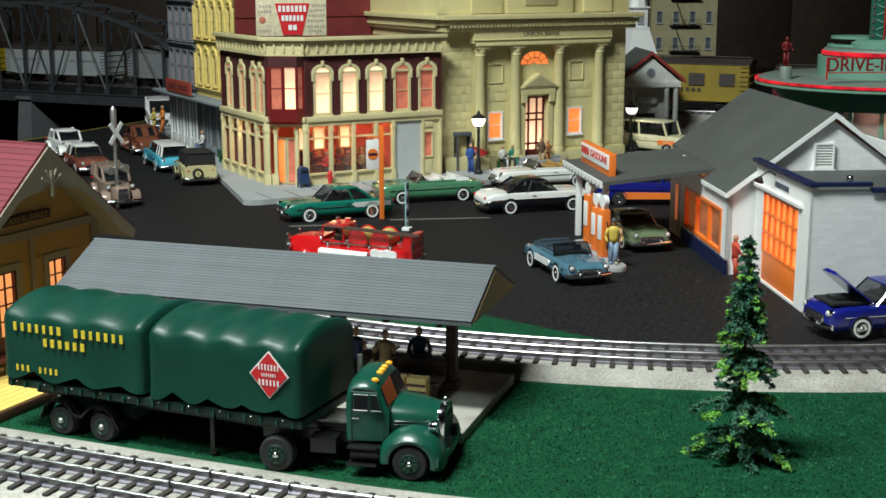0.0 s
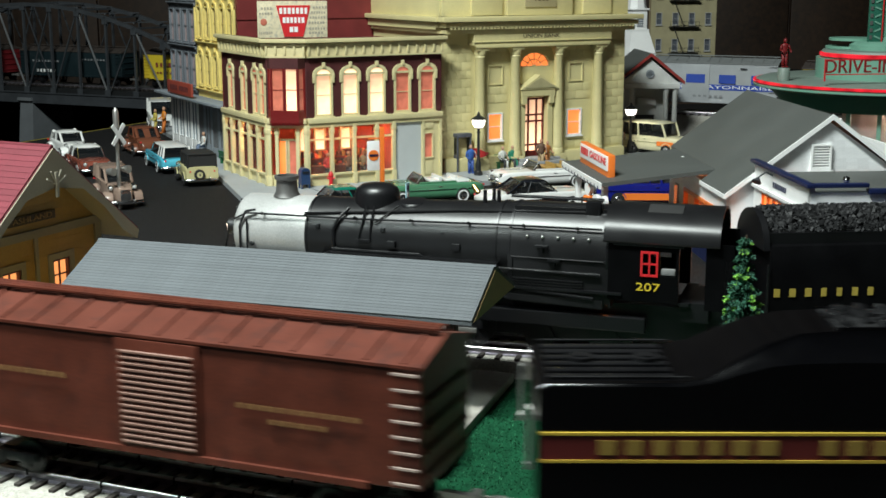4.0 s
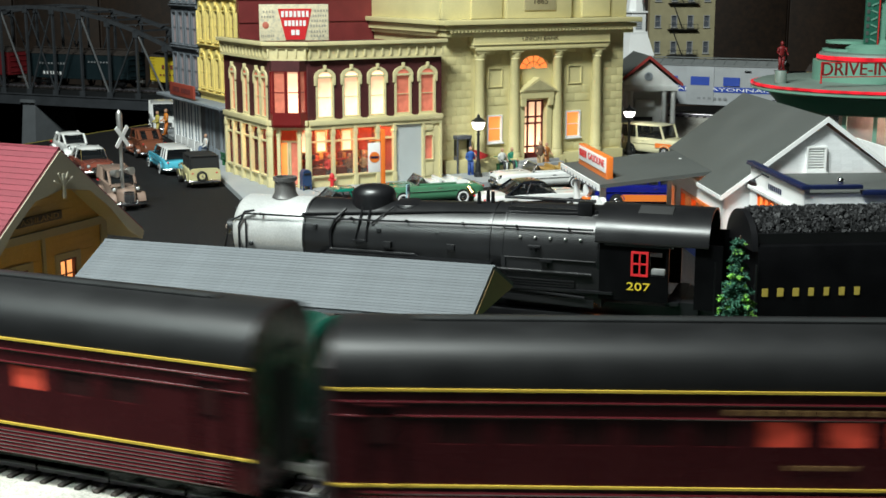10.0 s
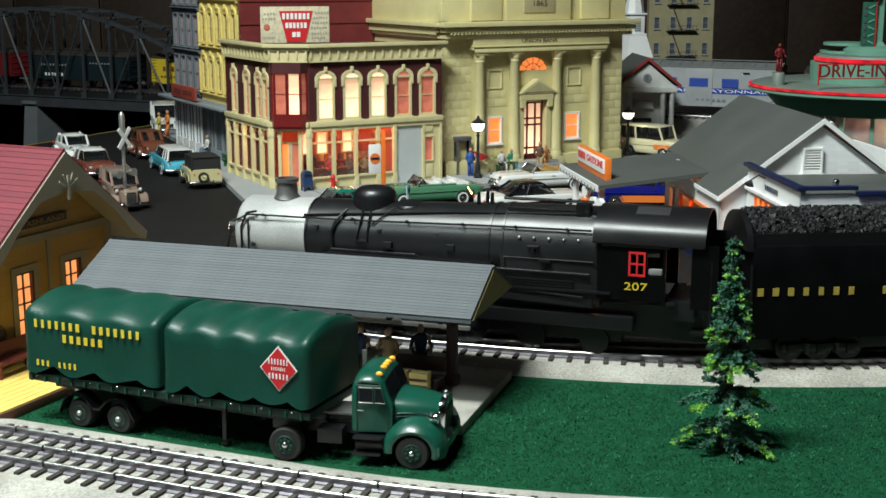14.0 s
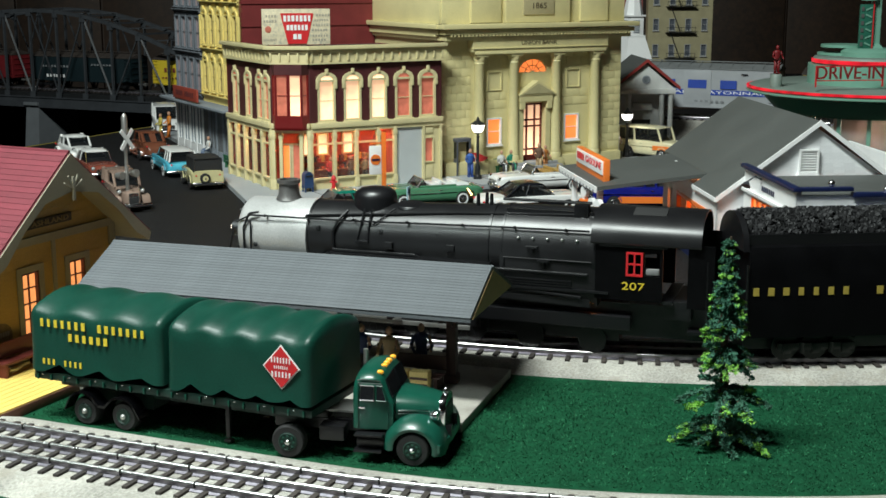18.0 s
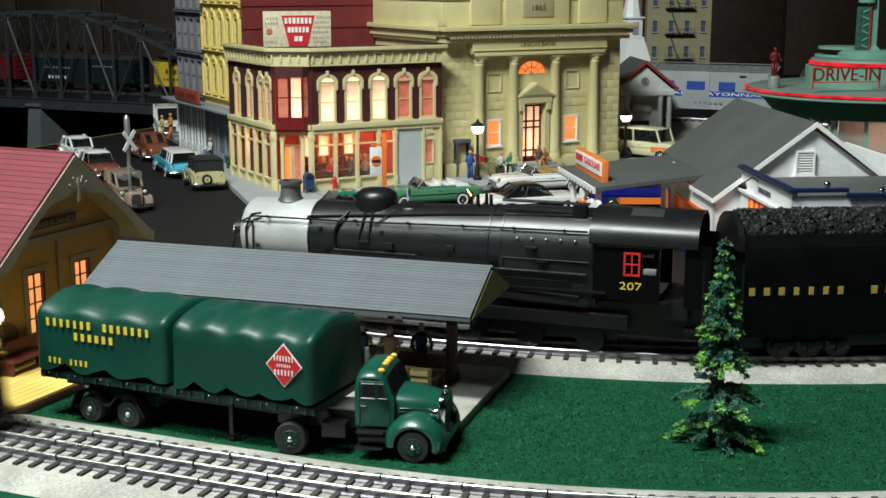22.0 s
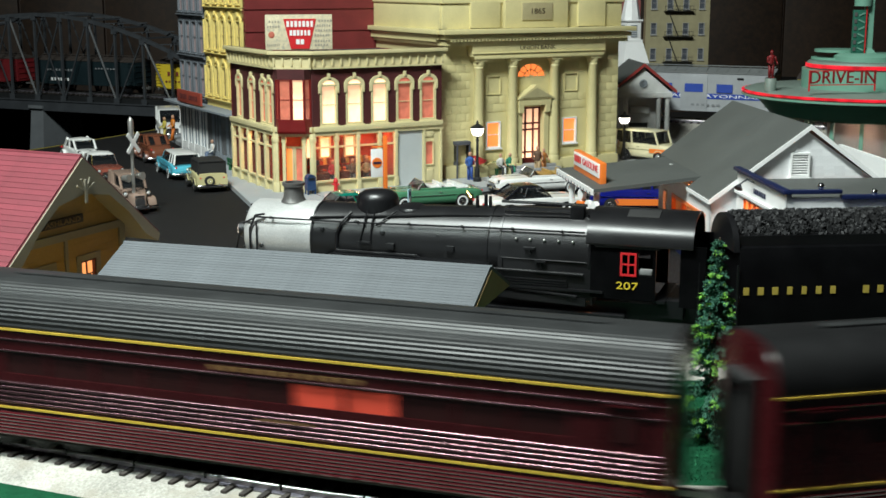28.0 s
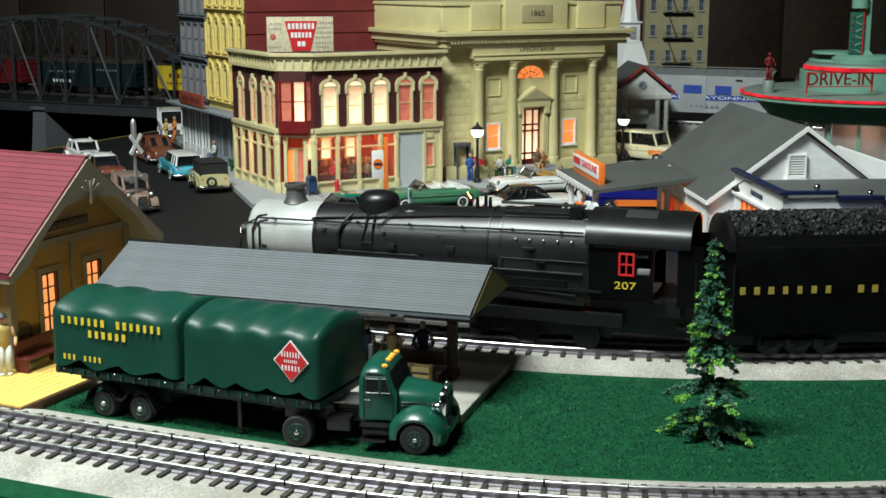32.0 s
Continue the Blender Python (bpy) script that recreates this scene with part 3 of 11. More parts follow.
    for x, w, top in ((0.0505, 0.0180, 0.0352), (0.0560, 0.0172, 0.0349), (0.0640, 0.0155, 0.0340), (0.0720, 0.0132, 0.0326), (0.0752, 0.0120, 0.0314)):
        half = [(w, 0.016), (w, top - 0.0085), (w * 0.96, top - 0.0045), (w * 0.80, top - 0.0014), (w * 0.45, top), (w * 0.12, top + 0.0004)]
        rings.append([V(x, -y, z) for y, z in half] + [V(x, y, z) for y, z in reversed(half)])
    loft(b, rings)
    hd = tp("hood", b, GREENPAINT, smooth=60)
    for z in (0.0262, 0.0278):
        b = bmesh.new()
        box(b, (0.0620, -0.0164, z), (0.0165, 0.0010, 0.0006), rz=10, bev=0.0002)
        part("hood_louvre", b, CHROME, hd, "chrome louvre strip")
    b = bmesh.new()
    half = [(0.0108, 0.0100), (0.0116, 0.0250), (0.0110, 0.0300), (0.0080, 0.0327), (0.0030, 0.0336)]
    loft(b, [[V(x, -y * k, z) for y, z in half] + [V(x, y * k, z) for y, z in reversed(half)] for x, k in ((0.0752, 1.0), (0.0778, 1.0), (0.0786, 0.93))])
    gr = tp("grille", b, CHROME, "chrome radiator shell", 45)
    b = bmesh.new()
    ball(b, (0.0770, 0, 0.0345), 0.0018, 10, 7, (1, 0.8, 1.2))
    part("radiator_cap", b, CHROME, gr)
    for i in range(8):
        b = bmesh.new()
        box(b, (0.0789, -0.0084 + i * 0.0024, 0.0195), (0.0006, 0.0014, 0.0170))
        part("grille_bar", b, BLACKPL, gr, smooth=0)
    for s in (-1, 1):
        b = bmesh.new()
        rings = []
        for k in range(19):
            a = radians(-14 + 200 * k / 18)
            c, sn = math.cos(a), math.sin(a)
            x0, z0 = 0.0639, 0.0098
            ro = 0.0122
            y0, y1 = s * 0.0110, s * 0.0288
            rings.append([V(x0 + (ro - 0.0022) * c * 1.08, y1 - s * 0.0006, z0 + (ro - 0.0022) * sn), V(x0 + (ro - 0.0006) * c * 1.12, y1, z0 + (ro - 0.0006) * sn), V(x0 + (ro + 0.0016) * c * 1.13, y1 - s * 0.0022, z0 + (ro + 0.0018) * sn), V(x0 + (ro + 0.0032) * c * 1.12, y1 - s * 0.0075, z0 + (ro + 0.0038) * sn), V(x0 + (ro + 0.0034) * c * 1.08, y0, z0 + (ro + 0.0046) * sn)])
        loft(b, rings, closed=True)
        tp("fender", b, GREENPAINT, smooth=60)
        b = bmesh.new()
        lathe(b, [(0.0004, -0.0036), (0.0022, -0.0022), (0.0030, 0.0), (0.0030, 0.0012), (0.0004, 0.0018)], 14, pose(0.0745, s * 0.0172, 0.0262, 0, 90, 0))
        tp("headlight", b, CHROME)
    b = bmesh.new()
    rr = []
    for k in range(9):
        f = -1 + k / 4
        x = 0.0805 - 0.003 * f * f
        rr.append([V(x, f * 0.0285, 0.0085), V(x + 0.0014, f * 0.0285, 0.0090), V(x + 0.0014, f * 0.0285, 0.0130), V(x, f * 0.0285, 0.0135)])
    loft(b, rr)
    tp("bumper", b, GREENPAINT)
    b = bmesh.new()
    cyl(b, (0.0275, 0.016, 0.024), (0.0275, 0.016, 0.0515), 0.0014, seg=10)
    tp("exhaust_pipe", b, GRAPHITE)


truck()


def shelter():
    a = radians(-17.6)
    t = thing("platform_shelter", pose(0.0305, 0.7770, 0.002, 0, 0, -17.6), "grey-roofed open station platform shelter on concrete platform", "shelter")
    L = 0.2655
    b = bmesh.new()
    box(b, (-0.1375, -0.017, 0.003), (0.280, 0.112, 0.006), bev=0.0007)
    part("platform", b, mat("platform_concrete", (0.36, 0.34, 0.3), 0.7, var=0.08, coarse=30, dirt=(0.27, 0.25, 0.22)), t, "worn beige-grey concrete platform")
    # roof: courses of shingles on both slopes
    rz, ez, hw = 0.0828, 0.0612, 0.048
    n = 19
    sl = math.degrees(math.atan2(rz - ez, hw))
    for s in (-1, 1):
        b = bmesh.new()
        prism(b, [(0, 0, rz - 0.0004), (0, s * hw, ez - 0.0004), (0, s * hw, ez - 0.0022), (0, 0, rz - 0.0022)], (-L, 0, 0))
        slope = part("roof_slope", b, ROOFGREY, t, "grey shingled roof slope")
        for i in range(n):
            f = (i + 0.5) / n
            ln = math.hypot(hw, rz - ez) / n
            b = bmesh.new()
            box(b, (0, 0, 0), (L, ln * 1.08, 0.0009))
            part("shingle_course", b, ROOFGREY, slope, m=pose(-L / 2, s * hw * f, rz + (ez - rz) * f + 0.0004, -s * (sl - 3.5)), smooth=0)
    b = bmesh.new()
    tube(b, [(0.0008, 0, rz), (-L - 0.0008, 0, rz)], 0.0009, 8)
    part("ridge_cap", b, ROOFGREY, t)
    for x in (0.0006, -L - 0.0006):
        b = bmesh.new()
        prism(b, [(x, 0, rz - 0.002), (x, hw - 0.003, ez - 0.001), (x, -hw + 0.003, ez - 0.001)], (-0.0012 if x > 0 else 0.0012, 0, 0))
        part("gable", b, mat("shelter_brown", (0.42, 0.29, 0.13), 0.65), t, "brown shelter gable")
    br = mat("dark_brown_wood", (0.05, 0.022, 0.02), 0.6)
    for i in range(4):
        x = -0.026 - i * 0.071
        b = bmesh.new()
        box(b, (x, 0, 0.0325), (0.0062, 0.0062, 0.055), bev=0.0006)
        box(b, (x, 0, 0.0088), (0.0085, 0.0085, 0.006), bev=0.0006)
        p = part("post", b, br, t, "dark brown post")
        for s in (-1, 1):
            b = bmesh.new()
            box(b, (x, s * 0.013, 0.052), (0.003, 0.03, 0.0024), rx=s * 38)
            part("brace", b, br, p)
    b = bmesh.new()
    box(b, (-L / 2, 0, 0.0575), (L - 0.01, 0.005, 0.004))
    for i in range(8):
        box(b, (-0.02 - i * 0.032, 0, 0.0575), (0.003, 2 * hw - 0.008, 0.0028))
    part("roof_beam", b, br, t)
    # bench and baggage under the roof
    bn = thing("platform_bench", pose(-0.018, 0.7755, 0.008, 0, 0, -17.6), "dark wooden slatted bench under the shelter", "bench")
    b = bmesh.new()
    for k in range(3):
        box(b, (0, -0.006 + k * 0.004, 0.009), (0.038, 0.003, 0.001))
    part("seat", b, br, bn)
    b = bmesh.new()
    box(b, (0, 0.0065, 0.015), (0.038, 0.001, 0.009))
    part("backrest", b, br, bn)
    for x in (-0.016, 0.016):
        b = bmesh.new()
        box(b, (x, 0, 0.0043), (0.002, 0.013, 0.0085))
        part("leg", b, br, bn)
    for x, z in ((-0.009, 0.0), (0.004, 0.0)):
        cr = thing("crate", pose(-0.018 + x, 0.765 - x * 0.3, 0.008 + z, 0, 0, -17.6), "pale wooden baggage crate on the platform", "crate")
        b = bmesh.new()
        box(b, (0, 0, 0.007), (0.012, 0.008, 0.014), bev=0.0004)
        part("body", b, mat("crate_wood", (0.55, 0.42, 0.16), 0.7) if "crate_wood" not in bpy.data.materials else bpy.data.materials["crate_wood"], cr)
        for zz in (0.002, 0.006, 0.010):
            b = bmesh.new()
            box(b, (0, -0.0042, zz), (0.0115, 0.0006, 0.0014))
            part("slat", b, br, cr)


shelter()


def fir(x, y, h):
    t = thing("fir_tree", pose(x, y, 0.002), "dark green model fir with bright green tips standing on turf", "tree")
    rnd = random.Random(11)
    b = bmesh.new()
    rings = []
    for i in range(9):
        f = i / 8
        r = 0.0028 * (1 - f) + 0.0006
        rings.append([V(r * math.cos(k * 0.785) + 0.0007 * math.sin(f * 9), r * math.sin(k * 0.785), h * f) for k in range(8)])
    loft(b, rings)
    part("trunk", b, BARK, t)
    dark, tip = [], []

    def spray(store, c, d, ln, w):
        # one flat tapering tuft of needles
        d = d.normalized()
        s = d.cross(UP)
        s = s.normalized() if s.length > 0.01 else V(1, 0, 0)
        up = s.cross(d)
        a = rnd.uniform(-1.2, 1.2)
        s = s * math.cos(a) + up * math.sin(a)
        store.append((c, c + d * ln * 0.55 + s * w, c + d * ln, c + d * ln * 0.5 - s * w + up * w * 0.5))

    # whorls: height, reach, limbs, droop
    levels = [(0.060, 0.026, 7, 0.22), (0.100, 0.0290, 8, 0.30), (0.135, 0.0200, 5, 0.10), (0.225, 0.0255, 7, 0.20), (0.262, 0.0275, 8, 0.26), (0.295, 0.0180, 5, 0.05), (0.405, 0.0185, 7, 0.42), (0.440, 0.0205, 8, 0.40), (0.475, 0.0150, 6, 0.25), (0.590, 0.0118, 8, 0.70), (0.625, 0.0126, 9, 0.66), (0.66, 0.0112, 8, 0.60), (0.695, 0.0102, 8, 0.55), (0.73, 0.0090, 8, 0.5), (0.765, 0.0076, 7, 0.45), (0.80, 0.0058, 7, 0.4), (0.835, 0.0054, 7, 0.4), (0.87, 0.0048, 7, 0.35), (0.905, 0.0042, 6, 0.3), (0.94, 0.0034, 6, 0.2), (0.972, 0.0022, 5, 0.0)]
    for f, r, n, droop in levels:
        turn = rnd.uniform(0, 6.28)
        for k in range(n):
            a = turn + 2 * math.pi * (k + rnd.uniform(-0.35, 0.35)) / n
            ln = r * rnd.uniform(0.55, 1.1)
            z0 = h * f + rnd.uniform(-0.0014, 0.0014)
            d = V(math.cos(a), math.sin(a), 0)
            side = V(-d.y, d.x, 0)
            young = rnd.random() < 0.55
            rise = rnd.uniform(0.05, 0.25)

            def at(g):
                return V(0, 0, z0) + d * ln * g + UP * ln * (rise * g - (droop + rise) * g * g)
            limb = bmesh.new()
            cyl(limb, at(0), at(0.5), 0.0006, 0.0005, 5)
            cyl(limb, at(0.5), at(0.97), 0.0005, 0.0003, 5)
            part("limb", limb, BARK, t)
            # clumps of needles on the limb and its side twigs
            m = max(2, int(ln / 0.0017))
            for j in range(m):
                g = 0.16 + 0.86 * (j + rnd.uniform(0.2, 0.8)) / m
                half = min(0.0036, ln * 0.24) * (1.05 - abs(g - 0.6) * 1.2)
                for q in range(2):
                    c = at(g) + side * half * rnd.uniform(-1, 1) + UP * rnd.uniform(-0.0007, 0.0006)
                    out = (d * rnd.uniform(0.5, 1.0) + side * rnd.uniform(-0.8, 0.8) + UP * rnd.uniform(-0.5, 0.15)).normalized()
                    bright = young and g > 0.72 and rnd.random() < 0.8 or rnd.random() < 0.03
                    for e in range(34):
                        o = V(rnd.gauss(0, 1), rnd.gauss(0, 1), rnd.gauss(0, 0.8)) * 0.00055
                        dd = out + V(rnd.gauss(0, 0.45), rnd.gauss(0, 0.45), rnd.gauss(0, 0.4))
                        spray(tip if bright and rnd.random() < 0.85 else dark, c + o + out * rnd.uniform(-0.0012, 0.0010), dd, rnd.uniform(0.0010, 0.0021), rnd.uniform(0.00028, 0.0005))
    for nm, store, m_, lab in (("crown", dark, NEEDLE, "dark blue-green needles"), ("shoot", tip, NEEDLETIP, "bright green tip needles")):
        vs, fs = [], []
        for q in store:
            i = len(vs)
            vs += [tuple(p) for p in q]
            fs.append((i, i + 1, i + 2, i + 3))
        me = bpy.data.meshes.new(nm)
        me.from_pydata(vs, [], fs)
        me.materials.append(m_)
        tagged(part(nm, me, m_, t, lab), kind="stuff")


fir(0.1563, 0.6872, 0.1195)
# ---- the town ----
def frame_ring(b, x0, x1, z0, z1, t, y0, y1):
    box(b, ((x0 + x1) / 2, (y0 + y1) / 2, z1 - t / 2), (x1 - x0, y1 - y0, t))
    box(b, ((x0 + x1) / 2, (y0 + y1) / 2, z0 + t / 2), (x1 - x0, y1 - y0, t))
    box(b, (x0 + t / 2, (y0 + y1) / 2, (z0 + z1) / 2), (t, y1 - y0, z1 - z0 - 2 * t))
    box(b, (x1 - t / 2, (y0 + y1) / 2, (z0 + z1) / 2), (t, y1 - y0, z1 - z0 - 2 * t))


def window_unit(parent, m, w, h, pane_mat, frame_mat, t=0.0018, nx=1, nz=2, sill=True, proud=0.0016, deep=0.003, bar=0.0008):
    """Frame, pane and glazing bars round an opening of w by h; local x along the wall, y = 0 its face."""
    b = bmesh.new()
    frame_ring(b, -w / 2 - t * 0.5, w / 2 + t * 0.5, -t * 0.5, h + t * 0.5, t, -proud, deep)
    win = part("window", b, frame_mat, parent, "", m, smooth=0)
    b = bmesh.new()
    box(b, (0, deep * 0.7, h / 2), (w, 0.0006, h))
    part("pane", b, pane_mat, win, smooth=0)
    b = bmesh.new()
    for i in range(1, nx):
        box(b, (-w / 2 + w * i / nx, deep * 0.35, h / 2), (bar, 0.0012, h))
    for j in range(1, nz):
        box(b, (0, deep * 0.35, h * j / nz), (w, 0.0012, bar))
    if nx > 1 or nz > 1:
        part("glazing_bar", b, frame_mat, win, smooth=0)
    else:
        b.free()
    if sill:
        b = bmesh.new()
        box(b, (0, -proud - 0.0006, -t * 0.9), (w + 2.2 * t, 0.0036, t * 0.9), bev=0.0003)
        part("sill", b, frame_mat, win)
    return win


def hood(parent, m, w, z, material, r=0.003, pane=None):
    """A rounded hood moulding over a window head."""
    b = bmesh.new()
    rings = []
    for k in range(11):
        a = math.pi * k / 10
        c, s = math.cos(a), math.sin(a) * 0.75
        rings.append([V(c * (w / 2 + r) * 1.0, -0.0022, z + s * (w / 2 + r)), V(c * w / 2 * 0.82, -0.0022, z + s * w / 2 * 0.8), V(c * w / 2 * 0.82, 0.0, z + s * w / 2 * 0.8), V(c * (w / 2 + r), 0.0, z + s * (w / 2 + r))])
    loft(b, rings)
    box(b, (0, -0.0018, z + (w / 2 + r) * 0.75 + 0.001), (0.0034, 0.0036, 0.0062), bev=0.0004)
    for s in (-1, 1):
        box(b, (s * (w / 2 + r * 0.5), -0.0012, z - 0.004), (r, 0.0024, 0.011), bev=0.0003)
    part("hood_moulding", b, material, parent, "", m)
    if pane:
        b = bmesh.new()
        prism(b, [(w * 0.46 * math.cos(math.pi * k / 10), -0.0004, z + 0.0005 + w * 0.36 * math.sin(math.pi * k / 10)) for k in range(11)], (0, -0.0006, 0))
        part("pane", b, pane, parent, "", m, smooth=0)


def cornice(parent, m, length, z, material, deep=0.01, h=0.022, step=0.0115, name="cornice"):
    b = bmesh.new()
    box(b, (length / 2, -deep * 0.2, z - h * 0.5), (length, deep * 0.5, h))
    box(b, (length / 2, -deep * 0.5, z - h * 0.10), (length + deep * 0.8, deep, h * 0.2), bev=0.0006)
    box(b, (length / 2, -deep * 0.32, z - h * 0.3), (length + deep * 0.4, deep * 0.66, h * 0.16), bev=0.0004)
    box(b, (length / 2, -deep * 0.25, z - h * 0.93), (length, deep * 0.56, h * 0.12))
    c = part(name, b, material, parent, "", m)
    n = max(2, int(length / step))
    for i in range(n + 1):
        b = bmesh.new()
        box(b, (0, -deep * 0.38, z - h * 0.58), (0.0024, deep * 0.5, h * 0.5), bev=0.0003)
        part("bracket", b, material, c, m=pose(0.0015 + (length - 0.003) * i / n, 0, 0))
    return c


# sidewalk with kerb
KU = (math.cos(radians(29)), math.sin(radians(29)))
walk_pts = [(-0.2215, 1.463), (-0.212, 1.4585), (-0.2, 1.462), (0.03, 1.592), (0.34, 1.764), (0.34, 2.3), (-0.45, 2.36), (-0.47, 2.17), (-0.4115, 2.03), (-0.30, 1.705)]
sheet("sidewalk", walk_pts, -0.001, 0.006, SIDEWALK, "pale grey concrete sidewalk with kerb", "pavement")
rnd = random.Random(5)
slab_parent = bpy.data.objects["sidewalk"]
for i in range(14):
    b = bmesh.new()
    box(b, (0, 0, 0), (0.0005, 0.05, 0.0004))
    part("paving_joint", b, RUBBER, slab_parent, m=pose(-0.19 + i * 0.034 * KU[0] - 0.0125, 1.463 + i * 0.034 * KU[1] + 0.0275, 0.0061, 0, 0, 29), smooth=0)


def store():
    t = thing("corner_store", pose(-0.160, 1.561, 0.006, 0, 0, 29), "two-storey dark red brick corner store with cream trim, lit from inside", "building")
    L, D, H, F = 0.1807, 0.15, 0.166, 0.077
    cx, cy = -0.039, 0.027
    ang = math.degrees(math.atan2(-cy, -cx)) + 180  # heading of the chamfer from its west end
    mR = Matrix.Identity(4)
    mC = pose(cx, cy, 0, 0, 0, math.degrees(math.atan2(-cy, -cx)))
    CL = math.hypot(cx, cy)
    mL = pose(cx, cy + D, 0, 0, 0, -90)
    # upper brick walls
    wx = [0.0215, 0.0562, 0.0912, 0.1262, 0.1602]
    ww, z0, z1 = 0.0205, 0.0835, 0.1315
    b = bmesh.new()
    wall(b, mR @ pose(0, 0, F), L, H - F, 0.004, [(x - ww / 2, x + ww / 2, z0 - F, z1 - F) for x in wx])
    part("upper_wall", b, BRICKRED, t, "dark red brick upper wall", smooth=0)
    b = bmesh.new()
    wall(b, mL @ pose(0, 0, F), D, H - F, 0.004, [(x - 0.01, x + 0.01, z0 - F, z1 - F) for x in (0.03, 0.075, 0.115, 0.137)])
    part("upper_wall", b, BRICKRED, t, "dark red brick upper wall", smooth=0)
    b = bmesh.new()
    wall(b, mC @ pose(0, 0, F), CL, H - F, 0.004)
    part("upper_wall", b, BRICKRED, t, "dark red brick upper wall", smooth=0)
    b = bmesh.new()
    wall(b, pose(L, 0.004, 0, 0, 0, 90), D + 0.02, H, 0.004)
    wall(b, pose(cx, D + cy, 0), L - cx, H, 0.004)
    part("rear_wall", b, REDPAINT, t, smooth=0)
    b = bmesh.new()
    prism(b, [(cx + 0.004, D + cy, H - 0.004), (cx + 0.004, cy + 0.002, H - 0.004), (0.001, 0.005, H - 0.004), (L - 0.003, 0.005, H - 0.004), (L - 0.003, D + cy, H - 0.004)], (0, 0, 0.003))
    part("roof", b, ROOFPLAIN, t, "flat grey roof", smooth=0)
    b = bmesh.new()
    prism(b, [(cx + 0.004, D + cy, F - 0.001), (cx + 0.004, cy + 0.002, F - 0.001), (0.001, 0.005, F - 0.001), (L - 0.004, 0.005, F - 0.001), (L - 0.004, D + cy, F - 0.001)], (0, 0, 0.002))
    part("upper_floor", b, mat("plaster_inside", (0.7, 0.5, 0.35), 0.8), t, smooth=0)
    lit = [LIT_WHITE, LIT_WHITE, LIT_WHITE, LIT_PINK, LIT_PINK]
    for x, lm in zip(wx, lit):
        m = mR @ pose(x, 0, z0)
        w = window_unit(t, m, ww, z1 - z0, lm, CREAM, 0.0026, 1, 2)
        hood(w, Matrix.Identity(4), ww, z1 - z0, CREAM, 0.0036, lm)
    for x in (0.03, 0.075, 0.115, 0.137):
        m = mL @ pose(x, 0, z0)
        w = window_unit(t, m, 0.0165, z1 - z0, LIT_PINK, CREAM, 0.0026, 1, 2)
        hood(w, Matrix.Identity(4), 0.0165, z1 - z0, CREAM, 0.0032, LIT_PINK)
    # cornices
    for m, l in ((mR, L), (mC, CL), (mL, D)):
        cornice(t, m, l, 0.1738, CREAM)
        b = bmesh.new()
        box(b, (l / 2, -0.0022, F + 0.001), (l, 0.0055, 0.0062), bev=0.0007)
        box(b, (l / 2, -0.0012, F - 0.0045), (l, 0.003, 0.005))
        part("shopfront_cornice", b, CREAM, t, "", m)
    # bay window over the corner
    b = bmesh.new()
    bx0, bx1, bd, bz0, bz1 = 0.001, CL - 0.001, 0.013, 0.0765, 0.152
    outline = [(bx0, 0.0), (bx0 + 0.006, -bd), (bx1 - 0.006, -bd), (bx1, 0.0)]
    prism(b, [mC @ V(x, y, bz0) for x, y in outline], (0, 0, 0.014))
    prism(b, [mC @ V(x + (0.0005 if x < 0.02 else -0.0005), y * 0.8, bz0 - 0.003) for x, y in outline], (0, 0, 0.003))
    # faint red emission stands in for inside light leaking through the plastic
    bw = part("bay_window", b, mat("bay_red", (0.11, 0.008, 0.008), 0.4, emit=(1.0, 0.01, 0.015), strength=0.05), t, "dark red projecting bay window", smooth=0)
    b = bmesh.new()
    prism(b, [mC @ V(x, y, bz1 - 0.012) for x, y in outline], (0, 0, 0.012))
    part("bay_head", b, BRICKRED, bw, smooth=0)
    segs = [(outline[0], outline[1], 1), (outline[1], outline[2], 2), (outline[2], outline[3], 1)]
    for (xa, ya), (xb, yb), n in segs:
        ln = math.hypot(xb - xa, yb - ya)
        mm = mC @ pose(xa, ya, bz0 + 0.014, 0, 0, math.degrees(math.atan2(yb - ya, xb - xa)))
        for k in range(n):
            w = ln / n
            window_unit(bw, mm @ pose(w * (k + 0.5), 0.001, 0), w - 0.0022, bz1 - bz0 - 0.026, LIT_WHITE if (n == 2 and k == 1) else LIT_PINK, bpy.data.materials["bay_red"], 0.0016, 1, 2, False, 0.0008, 0.002)
    # shopfront
    sill, head = 0.013, 0.069
    posts = [0.0, 0.031, 0.0605, 0.0905, 0.1135]
    b = bmesh.new()
    for m, l in ((mR, 0.1135), (mC, 0.010), (mC @ pose(CL - 0.006, 0, 0), 0.006), (mL, D)):
        wall(b, m, l, sill, 0.004)
        wall(b, m @ pose(0, 0, head), l, F - head, 0.004)
    wall(b, mC @ pose(0.010, 0, head), CL - 0.016, F - head, 0.004)
    part("shopfront_panel", b, CREAM, t, "cream painted shopfront panels", smooth=0)
    for m, xs in ((mR, posts), (mL, [0.002, 0.03, 0.06, 0.09, 0.12, D - 0.002]), (mC, [0.002, 0.011, CL - 0.011, CL - 0.002])):
        for x in xs:
            b = bmesh.new()
            box(b, (x, -0.0004, F / 2 - 0.001), (0.0042, 0.0056, F - 0.006), bev=0.0005)
            box(b, (x, -0.0004, 0.006), (0.0058, 0.0068, 0.012), bev=0.0005)
            box(b, (x, -0.0004, F - 0.012), (0.0056, 0.0066, 0.006), bev=0.0005)
            part("pilaster", b, CREAM, t, "", m)
